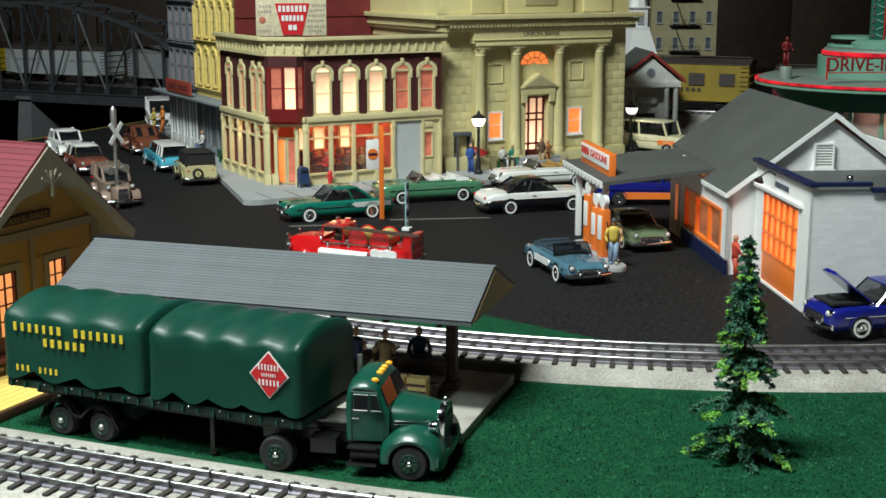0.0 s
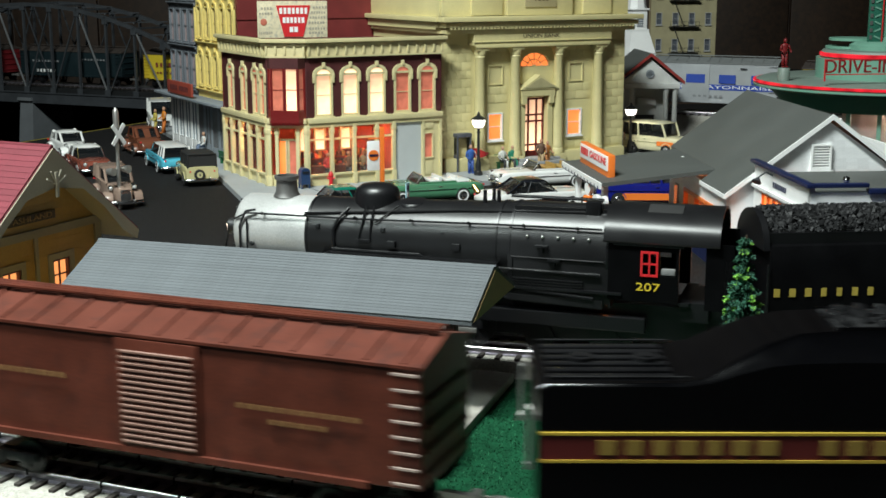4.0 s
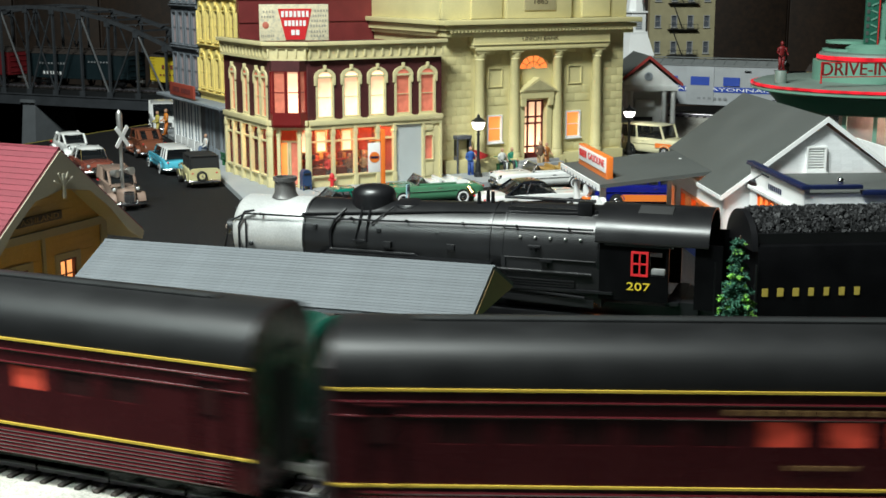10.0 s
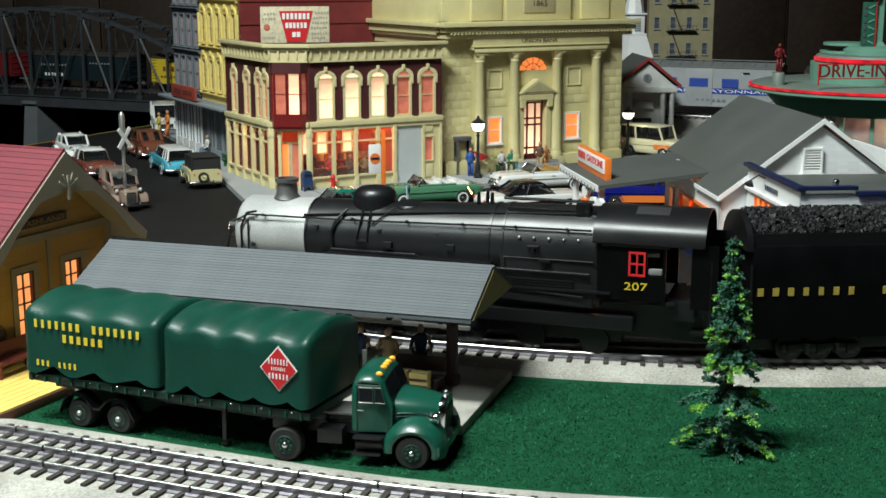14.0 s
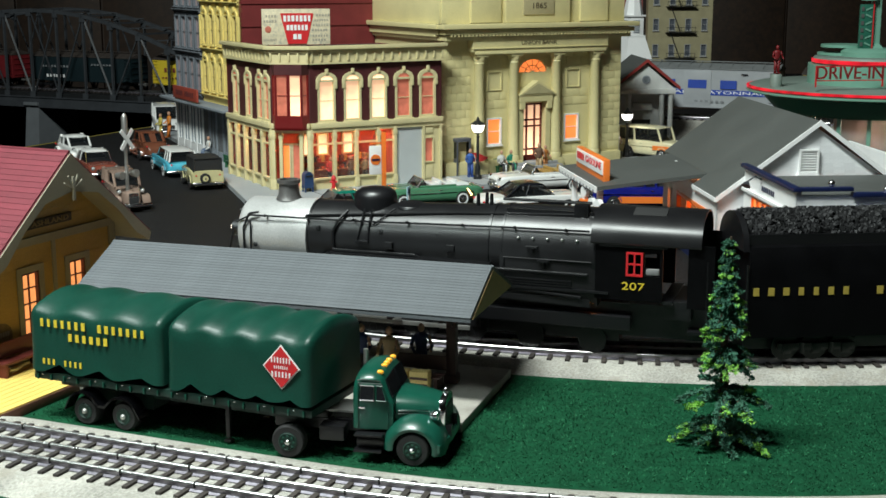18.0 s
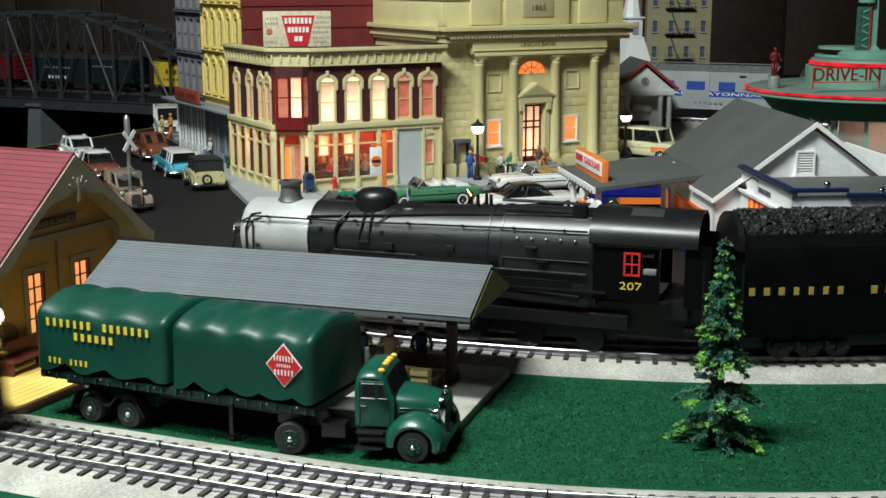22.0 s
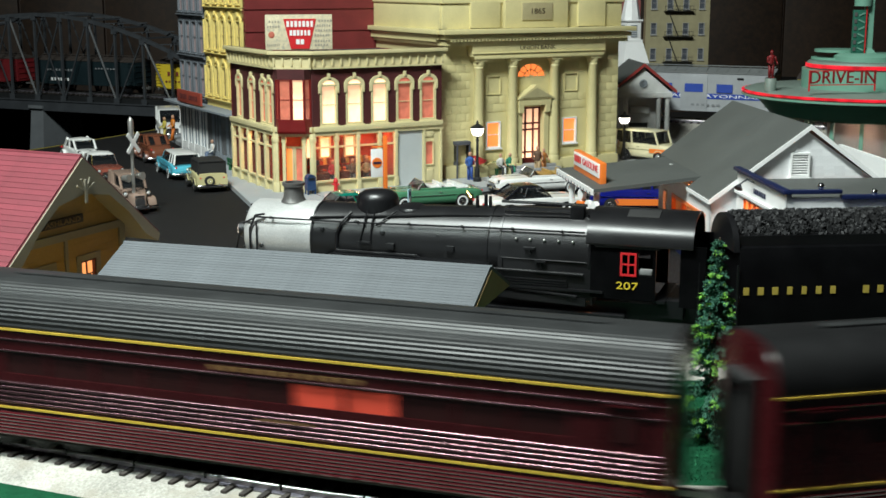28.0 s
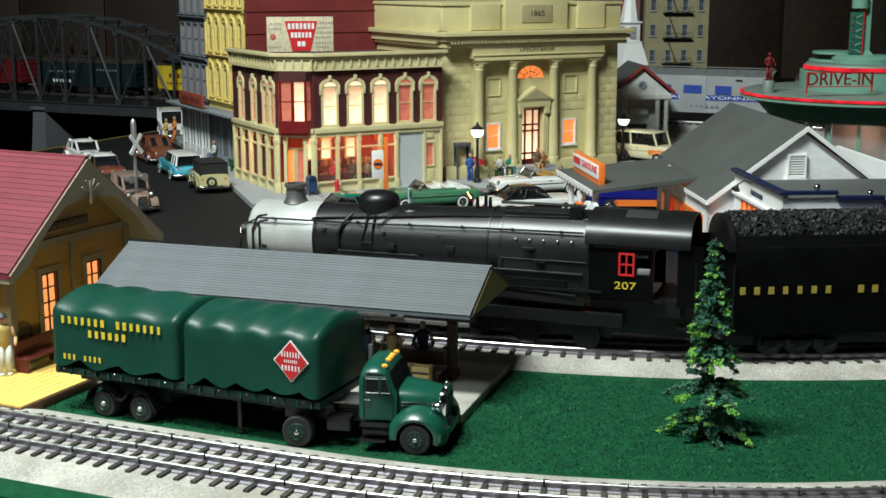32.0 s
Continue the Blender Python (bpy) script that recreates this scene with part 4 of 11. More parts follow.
    for m, l in ((mR, 0.1135), (mL, D)):
        b = bmesh.new()
        box(b, (l / 2, 0.0005, head - 0.014), (l, 0.0026, 0.0022))
        box(b, (l / 2, -0.0008, sill), (l, 0.0046, 0.002))
        part("transom", b, CREAM, t, "", m)
        b = bmesh.new()
        box(b, (l / 2, 0.0022, (sill + head) / 2), (l, 0.0005, head - sill))
        g = part("shop_glass", b, glass("shop_glass", (0.5, 0.4, 0.35), 0.04, 0.05), t, "", m, smooth=0)
        g.visible_shadow = False
    # blank boarded bay and side door
    b = bmesh.new()
    wall(b, pose(0.1135, 0, 0), 0.0385, F, 0.004)
    part("boarded_panel", b, mat("pale_grey_board", (0.5, 0.53, 0.53), 0.5, var=0.05), t, "plain pale grey boarded panel", smooth=0)
    b = bmesh.new()
    wall(b, pose(0.152, 0, 0), L - 0.152, F, 0.004, [(0.004, 0.0165, 0.024, 0.055)])
    box(b, (0.1542, -0.001, F / 2), (0.003, 0.003, F))
    box(b, (L - 0.002, -0.001, F / 2), (0.003, 0.003, F))
    dr = part("side_door", b, CREAM, t, "cream panelled side door", smooth=0)
    window_unit(dr, pose(0.16225, 0, 0.024), 0.0125, 0.031, LIT_PINK, CREAM, 0.0014, 1, 1, False)
    b = bmesh.new()
    box(b, (0.1625, -0.0006, 0.0115), (0.011, 0.0014, 0.016), bev=0.0004)
    part("door_panel", b, CREAM, dr)
    b = bmesh.new()
    box(b, (0.1625, -0.0006, 0.0645), (0.011, 0.0014, 0.008), bev=0.0004)
    part("door_panel", b, CREAM, dr)
    # corner doors
    for k in (0, 1):
        b = bmesh.new()
        x = 0.0155 + k * 0.0125
        frame_ring(b, x - 0.006, x + 0.006, 0.0, 0.056, 0.0022, 0.006, 0.0085)
        d = part("shop_door", b, mat("door_cream", (0.6, 0.5, 0.28), 0.5), t, "cream glazed shop door", mC, smooth=0)
        b = bmesh.new()
        box(b, (x, 0.0075, 0.028), (0.0085, 0.0005, 0.05))
        part("pane", b, LIT_PINK if k else LIT_ORANGE, d, smooth=0)
    # interior: floor, back wall, shelves and customers
    b = bmesh.new()
    prism(b, [(cx + 0.006, D + cy - 0.004, 0.0), (cx + 0.006, cy + 0.003, 0.0), (0.001, 0.005, 0.0), (L - 0.006, 0.005, 0.0), (L - 0.006, D + cy - 0.004, 0.0)], (0, 0, 0.001))
    part("shop_floor", b, mat("wood_floor_inside", (0.3, 0.12, 0.05), 0.6), t, smooth=0)
    b = bmesh.new()
    box(b, (0.07, 0.07, 0.036), (0.2, 0.002, 0.07))
    box(b, (0.118, 0.036, 0.036), (0.002, 0.066, 0.07))
    iw = part("partition", b, mat("red_inside", (0.34, 0.05, 0.03), 0.7, var=0.3, coarse=90), t, "red interior partition", smooth=0)
    for x in (0.02, 0.045, 0.08):
        b = bmesh.new()
        frame_ring(b, x - 0.008, x + 0.008, 0.032, 0.06, 0.002, 0.066, 0.069)
        part("shelf_unit", b, CREAM, iw, smooth=0)
        b = bmesh.new()
        box(b, (x, 0.068, 0.046), (0.013, 0.001, 0.026))
        part("lit_panel", b, LIT_WHITE, iw, smooth=0)
    rnd = random.Random(17)
    tints = [mat("goods_%d" % k, c, 0.5) for k, c in enumerate(((0.5, 0.08, 0.04), (0.12, 0.03, 0.02), (0.6, 0.4, 0.12), (0.05, 0.06, 0.1), (0.7, 0.62, 0.5)))]
    for z in (0.012, 0.024):
        b = bmesh.new()
        box(b, (0.056, 0.063, z), (0.11, 0.010, 0.0012))
        part("shelf", b, bpy.data.materials["red_inside"], iw, smooth=0)
        for k in range(17):
            h = rnd.uniform(0.004, 0.009)
            b = bmesh.new()
            box(b, (0.004 + k * 0.0064 + rnd.uniform(-0.001, 0.001), 0.062, z + 0.0006 + h / 2), (rnd.uniform(0.003, 0.0055), 0.005, h), bev=0.0004)
            part("goods", b, rnd.choice(tints), iw)
    b = bmesh.new()
    box(b, (0.045, 0.03, 0.010), (0.07, 0.012, 0.019), bev=0.001)
    part("counter", b, mat("counter_wood", (0.12, 0.03, 0.02), 0.5), t)


store()
bulb("store_bulb", -0.226, 1.639, 0.058, 0.04, (1.0, 0.55, 0.22))
bulb("store_bulb", -0.145, 1.612, 0.062, 0.05, (1.0, 0.45, 0.18))
bulb("store_bulb", -0.095, 1.640, 0.062, 0.045, (1.0, 0.40, 0.16))


def billboard():
    t = thing("rooftop_billboard", pose(-0.1802, 1.611, 0.1765, 0, 0, 14), "weathered cream rooftop billboard with a red emblem", "billboard")
    b = bmesh.new()
    box(b, (0, 0, 0.024), (0.084, 0.0016, 0.0435), bev=0.0006)
    part("panel", b, mat("poster_cream", (0.66, 0.58, 0.4), 0.6, var=0.2, coarse=120, dirt=(0.45, 0.42, 0.33)), t)
    b = bmesh.new()
    prism(b, [(-0.0195, -0.0012, 0.0405), (0.0215, -0.0012, 0.0405), (0.0125, -0.0012, 0.0035), (-0.0105, -0.0012, 0.0035)], (0, -0.0005, 0))
    e = part("emblem", b, REDSIGN, t, "red tapered emblem", smooth=0)
    for z, n, l, h in ((0.0342, 7, 0.035, 0.0072), (0.0232, 6, 0.027, 0.0066), (0.0122, 2, 0.011, 0.0062)):
        bars([n], h, WHITE, e, pose(0.001, -0.002, z) @ FACE, l, seed=n, gap=0.3)
    grey = mat("poster_print", (0.34, 0.31, 0.25), 0.6)
    for x, z, n, l in ((-0.031, 0.037, 4, 0.014), (-0.032, 0.031, 5, 0.017), (-0.0325, 0.0085, 7, 0.017), (0.033, 0.038, 5, 0.018), (0.031, 0.032, 6, 0.018), (0.030, 0.026, 6, 0.02), (0.029, 0.020, 6, 0.02), (0.0295, 0.013, 6, 0.02), (0.028, 0.008, 5, 0.018)):
        bars([n], 0.0026, grey, t, pose(x, -0.0010, z) @ FACE, l, seed=n)
    b = bmesh.new()
    ball(b, (-0.0345, -0.001, 0.021), 0.0042, 10, 7, (1, 0.12, 1))
    part("emblem", b, mat("faded_red", (0.5, 0.14, 0.09), 0.6), t)
    for x in (-0.035, 0.035):
        b = bmesh.new()
        box(b, (x, 0.006, 0.012), (0.0016, 0.0016, 0.03))
        box(b, (x, 0.003, 0.002), (0.0016, 0.008, 0.0016))
        part("strut", b, IRON, t)


billboard()


def tenement(name, m, L, H, wall_mat, trim, rows, cols, z0, zh, pitch, label, pane, hooded=True, wide=0.52):
    """A street front with rows of windows, along local x, facing -y."""
    t = thing(name, m, label, "building")
    w = L / cols * wide
    holes = [((i + 0.5) * L / cols - w / 2, (i + 0.5) * L / cols + w / 2, z0 + j * pitch, z0 + j * pitch + zh) for i in range(cols) for j in range(rows)]
    b = bmesh.new()
    wall(b, Matrix.Identity(4), L, H, 0.004, [h for h in holes if h[3] < H])
    part("front_wall", b, wall_mat, t, smooth=0)
    for h in holes:
        if h[3] < H:
            win = window_unit(t, pose((h[0] + h[1]) / 2, 0, h[2]), w, zh, pane, trim, 0.0018, 1, 2, True)
            if hooded:
                hood(win, Matrix.Identity(4), w * 0.95, zh, trim, 0.0028)
                for s in (-1, 1):
                    b = bmesh.new()
                    box(b, (s * w * 0.98, -0.0012, zh * 0.42), (0.0022, 0.0034, zh * 1.1), bev=0.0004)
                    part("pilaster", b, trim, win)
    for j in range(rows + 1):
        z = z0 + j * pitch - pitch * 0.12
        if z < H:
            b = bmesh.new()
            box(b, (L / 2, -0.001, z), (L, 0.003, 0.0030), bev=0.0004)
            box(b, (L / 2, -0.0022, z + 0.0022), (L, 0.0052, 0.0014), bev=0.0003)
            part("string_course", b, trim, t)
    return t


# yellow tenement with a plain red side wall
PY = pose(-0.3465, 1.8822, 0.006, 0, 0, -61)
yel = tenement("yellow_tenement", PY, 0.1565, 0.30, YELLOW, YELLOW, 4, 5, 0.096, 0.042, 0.0655, "tall yellow brick tenement with hooded windows and red side wall", mat("dim_pane", (0.24, 0.17, 0.08), 0.3))
b = bmesh.new()
wall(b, pose(0.1565, 0, 0, 0, 0, 90), 0.2, 0.30, 0.004)
part("side_wall", b, REDPAINT, yel, "plain dark red brick side wall", smooth=0)
b = bmesh.new()
box(b, (0.078, 0.1, 0.298), (0.154, 0.19, 0.004))
part("roof", b, ROOFPLAIN, yel)
b = bmesh.new()
wall(b, pose(0.1565, 0.2, 0, 0, 0, 180), 0.1565, 0.30, 0.004)
part("rear_wall", b, REDPAINT, yel, smooth=0)
for i in range(4):
    b = bmesh.new()
    box(b, (0.1577, 0.1, 0.19 + i * 0.03), (0.0008, 0.196, 0.0012))
    part("string_course", b, REDPAINT, yel)
GREYDARK = mat("slate_siding", (0.14, 0.155, 0.175), 0.65, var=0.18)
# grey neighbour
PG = pose(-0.4069, 1.9912, 0.006, 0, 0, -61)
gry = tenement("grey_tenement", PG, 0.1225, 0.30, GREYDARK, GREYDARK, 3, 4, 0.092, 0.046, 0.0605, "grey wooden tenement with tall narrow pinkish windows", mat("pinkish_pane", (0.42, 0.31, 0.31), 0.3), hooded=False, wide=0.66)
b = bmesh.new()
wall(b, pose(0.0, 0.18, 0, 0, 0, -90), 0.18, 0.30, 0.004)
wall(b, pose(0.1225, 0, 0, 0, 0, 90), 0.18, 0.30, 0.004)
wall(b, pose(0.1225, 0.184, 0, 0, 0, 180), 0.1225, 0.30, 0.004)
part("side_wall", b, GREYDARK, gry, smooth=0)
b = bmesh.new()
box(b, (0.061, 0.09, 0.298), (0.119, 0.178, 0.004))
part("roof", b, ROOFPLAIN, gry)
cornice(gry, Matrix.Identity(4), 0.1225, 0.302, GREYDARK, 0.008, 0.016)


def arcade():
    """Ground-floor shops of the tenements: white and grey fronts, flat awning, signboard."""
    t = thing("shop_arcade", PG, "white and grey shop fronts under a flat awning with red signboard", "storefront")
    for x0, x1 in ((0.0, 0.1225), (0.1240, 0.281)):
        b = bmesh.new()
        box(b, ((x0 + x1) / 2, -0.013, 0.0775), (x1 - x0, 0.030, 0.0035), bev=0.0005)
        part("awning", b, GREYWOOD, t, "flat grey awning")
    pale = mat("shop_window_pale", (0.3, 0.36, 0.4), 0.2, var=0.25, coarse=80)
    dull = mat("shop_brick_grey", (0.15, 0.155, 0.16), 0.7, var=0.35, coarse=60)
    for i in range(9):
        x = 0.006 + i * 0.0295
        white = i < 5
        b = bmesh.new()
        box(b, (x, -0.002, 0.0375), (0.0034, 0.004, 0.075), bev=0.0004)
        part("column", b, WHITE if white else GREYWOOD, t, "white post" if white else "")
        if i < 9:
            xc = x + 0.0148
            lit = i < 4
            b = bmesh.new()
            box(b, (xc, -0.0008, 0.0405), (0.025, 0.002, 0.054))
            w = part("shop_window" if lit or i % 2 else "brick_panel", b, pale if lit else dull, t, smooth=0)
            if lit or i % 2:
                b = bmesh.new()
                frame_ring(b, xc - 0.0128, xc + 0.0128, 0.013, 0.069, 0.0018, -0.003, -0.0014)
                part("window_frame", b, WHITE if lit else GREYWOOD, w, smooth=0)
                b = bmesh.new()
                box(b, (xc, -0.0022, 0.041), (0.0014, 0.002, 0.053))
                part("mullion", b, WHITE if lit else GREYWOOD, w, smooth=0)
            b = bmesh.new()
            box(b, (xc, -0.0016, 0.0065), (0.0256, 0.003, 0.012), bev=0.0004)
            part("stall_riser", b, WHITE if lit else GREYWOOD, t)
    b = bmesh.new()
    box(b, (0.122, -0.0265, 0.0905), (0.108, 0.003, 0.018), bev=0.0005)
    sb = part("signboard", b, mat("dull_red_board", (0.3, 0.05, 0.03), 0.6), t, "dull red signboard")
    bars([5, 6], 0.007, mat("dark_print", (0.09, 0.02, 0.02), 0.6), sb, pose(0.122, -0.0283, 0.0905) @ FACE, 0.08)


arcade()


def bank():
    t = thing("bank_building", pose(0.0436, 1.700, 0.006, 0, 0, 29), "cream stone classical bank with four columns and lit door", "building")
    W0, W1, H = -0.052, 0.232, 0.232
    col = [0.0005, 0.0535, 0.120, 0.184]
    arch_c = 0.0875
    doors = (0.068, 0.1035, 0.0, 0.089)
    wins = [(0.0165, 0.0375, 0.037, 0.071), (0.1395, 0.1615, 0.037, 0.071)]
    fan = (0.063, 0.1105, 0.1295, 0.148)
    m0 = pose(W0, 0, 0)
    b = bmesh.new()
    wall(b, m0, W1 - W0, H, 0.006, [(a - W0, c - W0, z0, z1) for a, c, z0, z1 in [doors, *wins, fan]])
    body = part("front_wall", b, BANKSTONE, t, "cream coursed stone wall", smooth=0)
    for mw, ln in ((pose(W0, 0.215, 0, 0, 0, -90), 0.209), (pose(W1, 0.006, 0, 0, 0, 90), 0.209), (pose(W1, 0.221, 0, 0, 0, 180), W1 - W0)):
        b = bmesh.new()
        wall(b, mw, ln, H, 0.006)
        part("side_wall", b, BANKSTONE, t, smooth=0)
    b = bmesh.new()
    box(b, ((W0 + W1) / 2, 0.11, H - 0.012), (W1 - W0 - 0.014, 0.2, 0.004))
    part("roof", b, ROOFPLAIN, t)
    # stone courses between the columns, joints open
    for x0, x1, n in ((W0, -0.009, 3), (0.009, 0.045, 2), (0.129, 0.176, 2), (0.193, W1, 2)):
        for j in range(13):
            z = 0.020 + j * 0.0108
            off = 0.5 if j % 2 else 0.0
            cuts = [x0] + [x0 + (x1 - x0) * (k + off) / n for k in range(0 if off else 1, n)] + [x1]
            for a, c in zip(cuts, cuts[1:]):
                if any(a < w[1] + 0.004 and c > w[0] - 0.004 and z < w[3] + 0.005 and z + 0.0105 > w[2] - 0.005 for w in wins) or (j in (8, 9, 10) and x0 > 0 and x1 < 0.18):
                    continue
                b = bmesh.new()
                box(b, ((a + c) / 2, -0.0001, z + 0.0053), (c - a - 0.00035, 0.0010, 0.01045), bev=0.00012)
                part("stone", b, BANKSTONE, body)
    for x0, x1 in ((0.0165, 0.038), (0.141, 0.163)):
        b = bmesh.new()
        frame_ring(b, x0, x1, 0.108, 0.133, 0.0012, -0.0018, 0.001)
        part("blind_panel", b, BANKTRIM, t, smooth=0)
    # plinth, columns, entablature
    b = bmesh.new()
    box(b, ((W0 + doors[0]) / 2, -0.003, 0.0085), (doors[0] - W0 - 0.004, 0.010, 0.017), bev=0.0008)
    box(b, ((W1 + doors[1]) / 2, -0.003, 0.0085), (W1 - doors[1] - 0.004, 0.010, 0.017), bev=0.0008)
    part("plinth", b, BANKTRIM, t)
    for x in col:
        b = bmesh.new()
        lathe(b, [(0.0088, 0.015), (0.0088, 0.021), (0.0078, 0.0225), (0.0082, 0.025), (0.0072, 0.027), (0.0072, 0.06), (0.0062, 0.143), (0.0072, 0.1445), (0.0066, 0.146), (0.0082, 0.150), (0.0082, 0.153)], 20, pose(x, -0.0065, 0))
        box(b, (x, -0.0065, 0.0075), (0.019, 0.018, 0.015), bev=0.0006)
        box(b, (x, -0.0065, 0.1548), (0.018, 0.017, 0.0036), bev=0.0004)
        part("column", b, BANKTRIM, t, "tall round cream column")
    b = bmesh.new()
    box(b, (0.092, -0.0075, 0.1690), (0.212, 0.017, 0.0185), bev=0.0006)
    box(b, (0.092, -0.0085, 0.1585), (0.206, 0.016, 0.004), bev=0.0004)
    box(b, (0.092, -0.0088, 0.1640), (0.213, 0.0175, 0.0012), bev=0.0003)
    en = part("entablature", b, BANKTRIM, t, "carved frieze with lettering")
    words("UNION BANK", 0.0074, mat("dark_letter", (0.08, 0.06, 0.03), 0.6), en, pose(0.0865, -0.0163, 0.1700) @ FACE, width=0.056)
    for m, l, x0 in ((Matrix.Identity(4), W1 - W0, W0), (pose(W0, 0.215, 0, 0, 0, -90), 0.215, 0.0)):
        b = bmesh.new()
        y = -0.0085 if l > 0.25 else 0.0
        box(b, (x0 + l / 2, -0.004 + y, 0.1925), (l + 0.022, 0.020 - y, 0.006), bev=0.001)
        box(b, (x0 + l / 2, -0.002 + y, 0.1855), (l + 0.012, 0.014 - y, 0.006), bev=0.001)
        box(b, (x0 + l / 2, 0.0 + y, 0.178), (l + 0.006, 0.009 - y, 0.006))
        co = part("cornice", b, BANKTRIM, t, "", m)
        n = int(l / 0.0052)
        for i in range(n):
            b = bmesh.new()
            box(b, (0, 0, 0), (0.0026, 0.003, 0.0032))
            part("dentil", b, BANKTRIM, co, m=pose(x0 + (i + 0.5) * l / n, -0.0075 + y * 1.5, 0.1815), smooth=0)
        b = bmesh.new()
        box(b, (x0 + l / 2, -0.001, 0.1955 + 0.0165), (l + 0.002, 0.006, 0.033), bev=0.0008)
        box(b, (x0 + l / 2, -0.001, 0.2305), (l + 0.006, 0.010, 0.004), bev=0.0006)
        part("parapet", b, BANKSTONE, t, "", m)
    b = bmesh.new()
    for x in (0.01, 0.18):
        box(b, (x, -0.004, 0.2135), (0.045, 0.008, 0.034), bev=0.0006)
    box(b, (0.088, -0.006, 0.2165), (0.1, 0.010, 0.041), bev=0.0006)
    pn = part("parapet_block", b, BANKTRIM, t)
    b = bmesh.new()
    box(b, (0.088, -0.0115, 0.2175), (0.048, 0.002, 0.023), bev=0.0005)
    dp = part("date_stone", b, mat("date_stone", (0.42, 0.36, 0.2), 0.6), t)
    words("1865", 0.0105, bpy.data.materials["dark_letter"], dp, pose(0.088, -0.0128, 0.2175) @ FACE, width=0.021)
    # windows, fanlight, doorway
    for a, c, z0, z1 in wins:
        window_unit(t, pose((a + c) / 2, 0, z0), c - a, z1 - z0, LIT_ORANGE, WHITE, 0.002, 1, 2)
    b = bmesh.new()
    pts = [(arch_c + 0.0225 * math.cos(math.pi * k / 12), 0.0035, 0.130 + 0.0175 * math.sin(math.pi * k / 12)) for k in range(13)]
    prism(b, pts, (0, 0.0006, 0))
    fl = part("fanlight", b, LIT_ORANGE, t, "glowing orange fanlight", smooth=0)
    b = bmesh.new()
    for k in range(13):
        a = math.pi * k / 12
        p = V(arch_c + 0.0228 * math.cos(a), 0.002, 0.130 + 0.018 * math.sin(a))
        if k % 2 == 0:
            tube(b, [(arch_c, 0.002, 0.130), p], 0.0005, 5)
    for rr in (0.5, 1.0):
        tube(b, [(arch_c + 0.0228 * rr * math.cos(math.pi * k / 12), 0.002, 0.130 + 0.018 * rr * math.sin(math.pi * k / 12)) for k in range(13)], 0.0006 if rr < 1 else 0.0012, 5)
    part("glazing_bar", b, CREAM, fl)
    b = bmesh.new()
    for s in (-1, 1):
        tri = [(arch_c + s * 0.0238, -0.0006, 0.1295), (arch_c + s * 0.0238, -0.0006, 0.1485)]
        arcp = [(arch_c + s * 0.0226 * math.cos(math.pi * k / 12), -0.0006, 0.130 + 0.0178 * math.sin(math.pi * k / 12)) for k in range(7)]
        prism(b, [tri[1]] + [(arch_c, -0.0006, 0.1485)] + list(reversed(arcp)), (0, 0.004, 0))
    part("spandrel", b, BANKSTONE, t, smooth=0)
    b = bmesh.new()
    for x in (doors[0] - 0.0035, doors[1] + 0.0035):
        box(b, (x, -0.004, 0.046), (0.008, 0.010, 0.092), bev=0.0006)
        box(b, (x, -0.006, 0.088), (0.008, 0.014, 0.012), bev=0.001)
    box(b, ((doors[0] + doors[1]) / 2, -0.006, 0.0965), (0.052, 0.014, 0.009), bev=0.0006)
    prism(b, [(arch_c - 0.030, -0.014, 0.101), (arch_c + 0.030, -0.014, 0.101), (arch_c, -0.014, 0.1195)], (0, 0.013, 0))
    part("doorway", b, BANKTRIM, t, "pedimented stone doorway", smooth=0)
    # flat panel in darker stone colour stands in for a recess's shade
    b = bmesh.new()
    prism(b, [(arch_c - 0.024, -0.0145, 0.103), (arch_c + 0.024, -0.0145, 0.103), (arch_c, -0.0145, 0.116)], (0, -0.0004, 0))
    part("pediment_panel", b, mat("pediment_shade", (0.42, 0.37, 0.2), 0.6), t, smooth=0)
    b = bmesh.new()
    box(b, ((doors[0] + doors[1]) / 2, 0.0045, 0.045), (0.0345, 0.0008, 0.088))
    part("door_pane", b, LIT_WHITE, t, "glowing door glass", smooth=0)
    redb = mat("dark_red_wood", (0.12, 0.015, 0.01), 0.5)
    b = bmesh.new()
    frame_ring(b, doors[0], doors[1], 0.0, 0.0885, 0.0022, 0.0005, 0.0035)
    for z in (0.027, 0.058, 0.0665):
        box(b, ((doors[0] + doors[1]) / 2, 0.002, z), (0.034, 0.003, 0.0022))
    for x in (0.0795, 0.092):
        box(b, (x, 0.002, 0.044), (0.0016, 0.003, 0.086))
    box(b, ((doors[0] + doors[1]) / 2, 0.0028, 0.010), (0.034, 0.0012, 0.018))
    part("door_frame", b, redb, t, "dark red glazed double door", smooth=0)
    for j in range(3):
        b = bmesh.new()
        box(b, ((doors[0] + doors[1]) / 2, -0.010 - 0.006 * (2 - j), 0.002 + j * 0.004), (0.062 + 0.008 * (2 - j), 0.02 + 0.0, 0.004), bev=0.0004)
        part("step", b, CONCRETE, t)
    return t


bank()


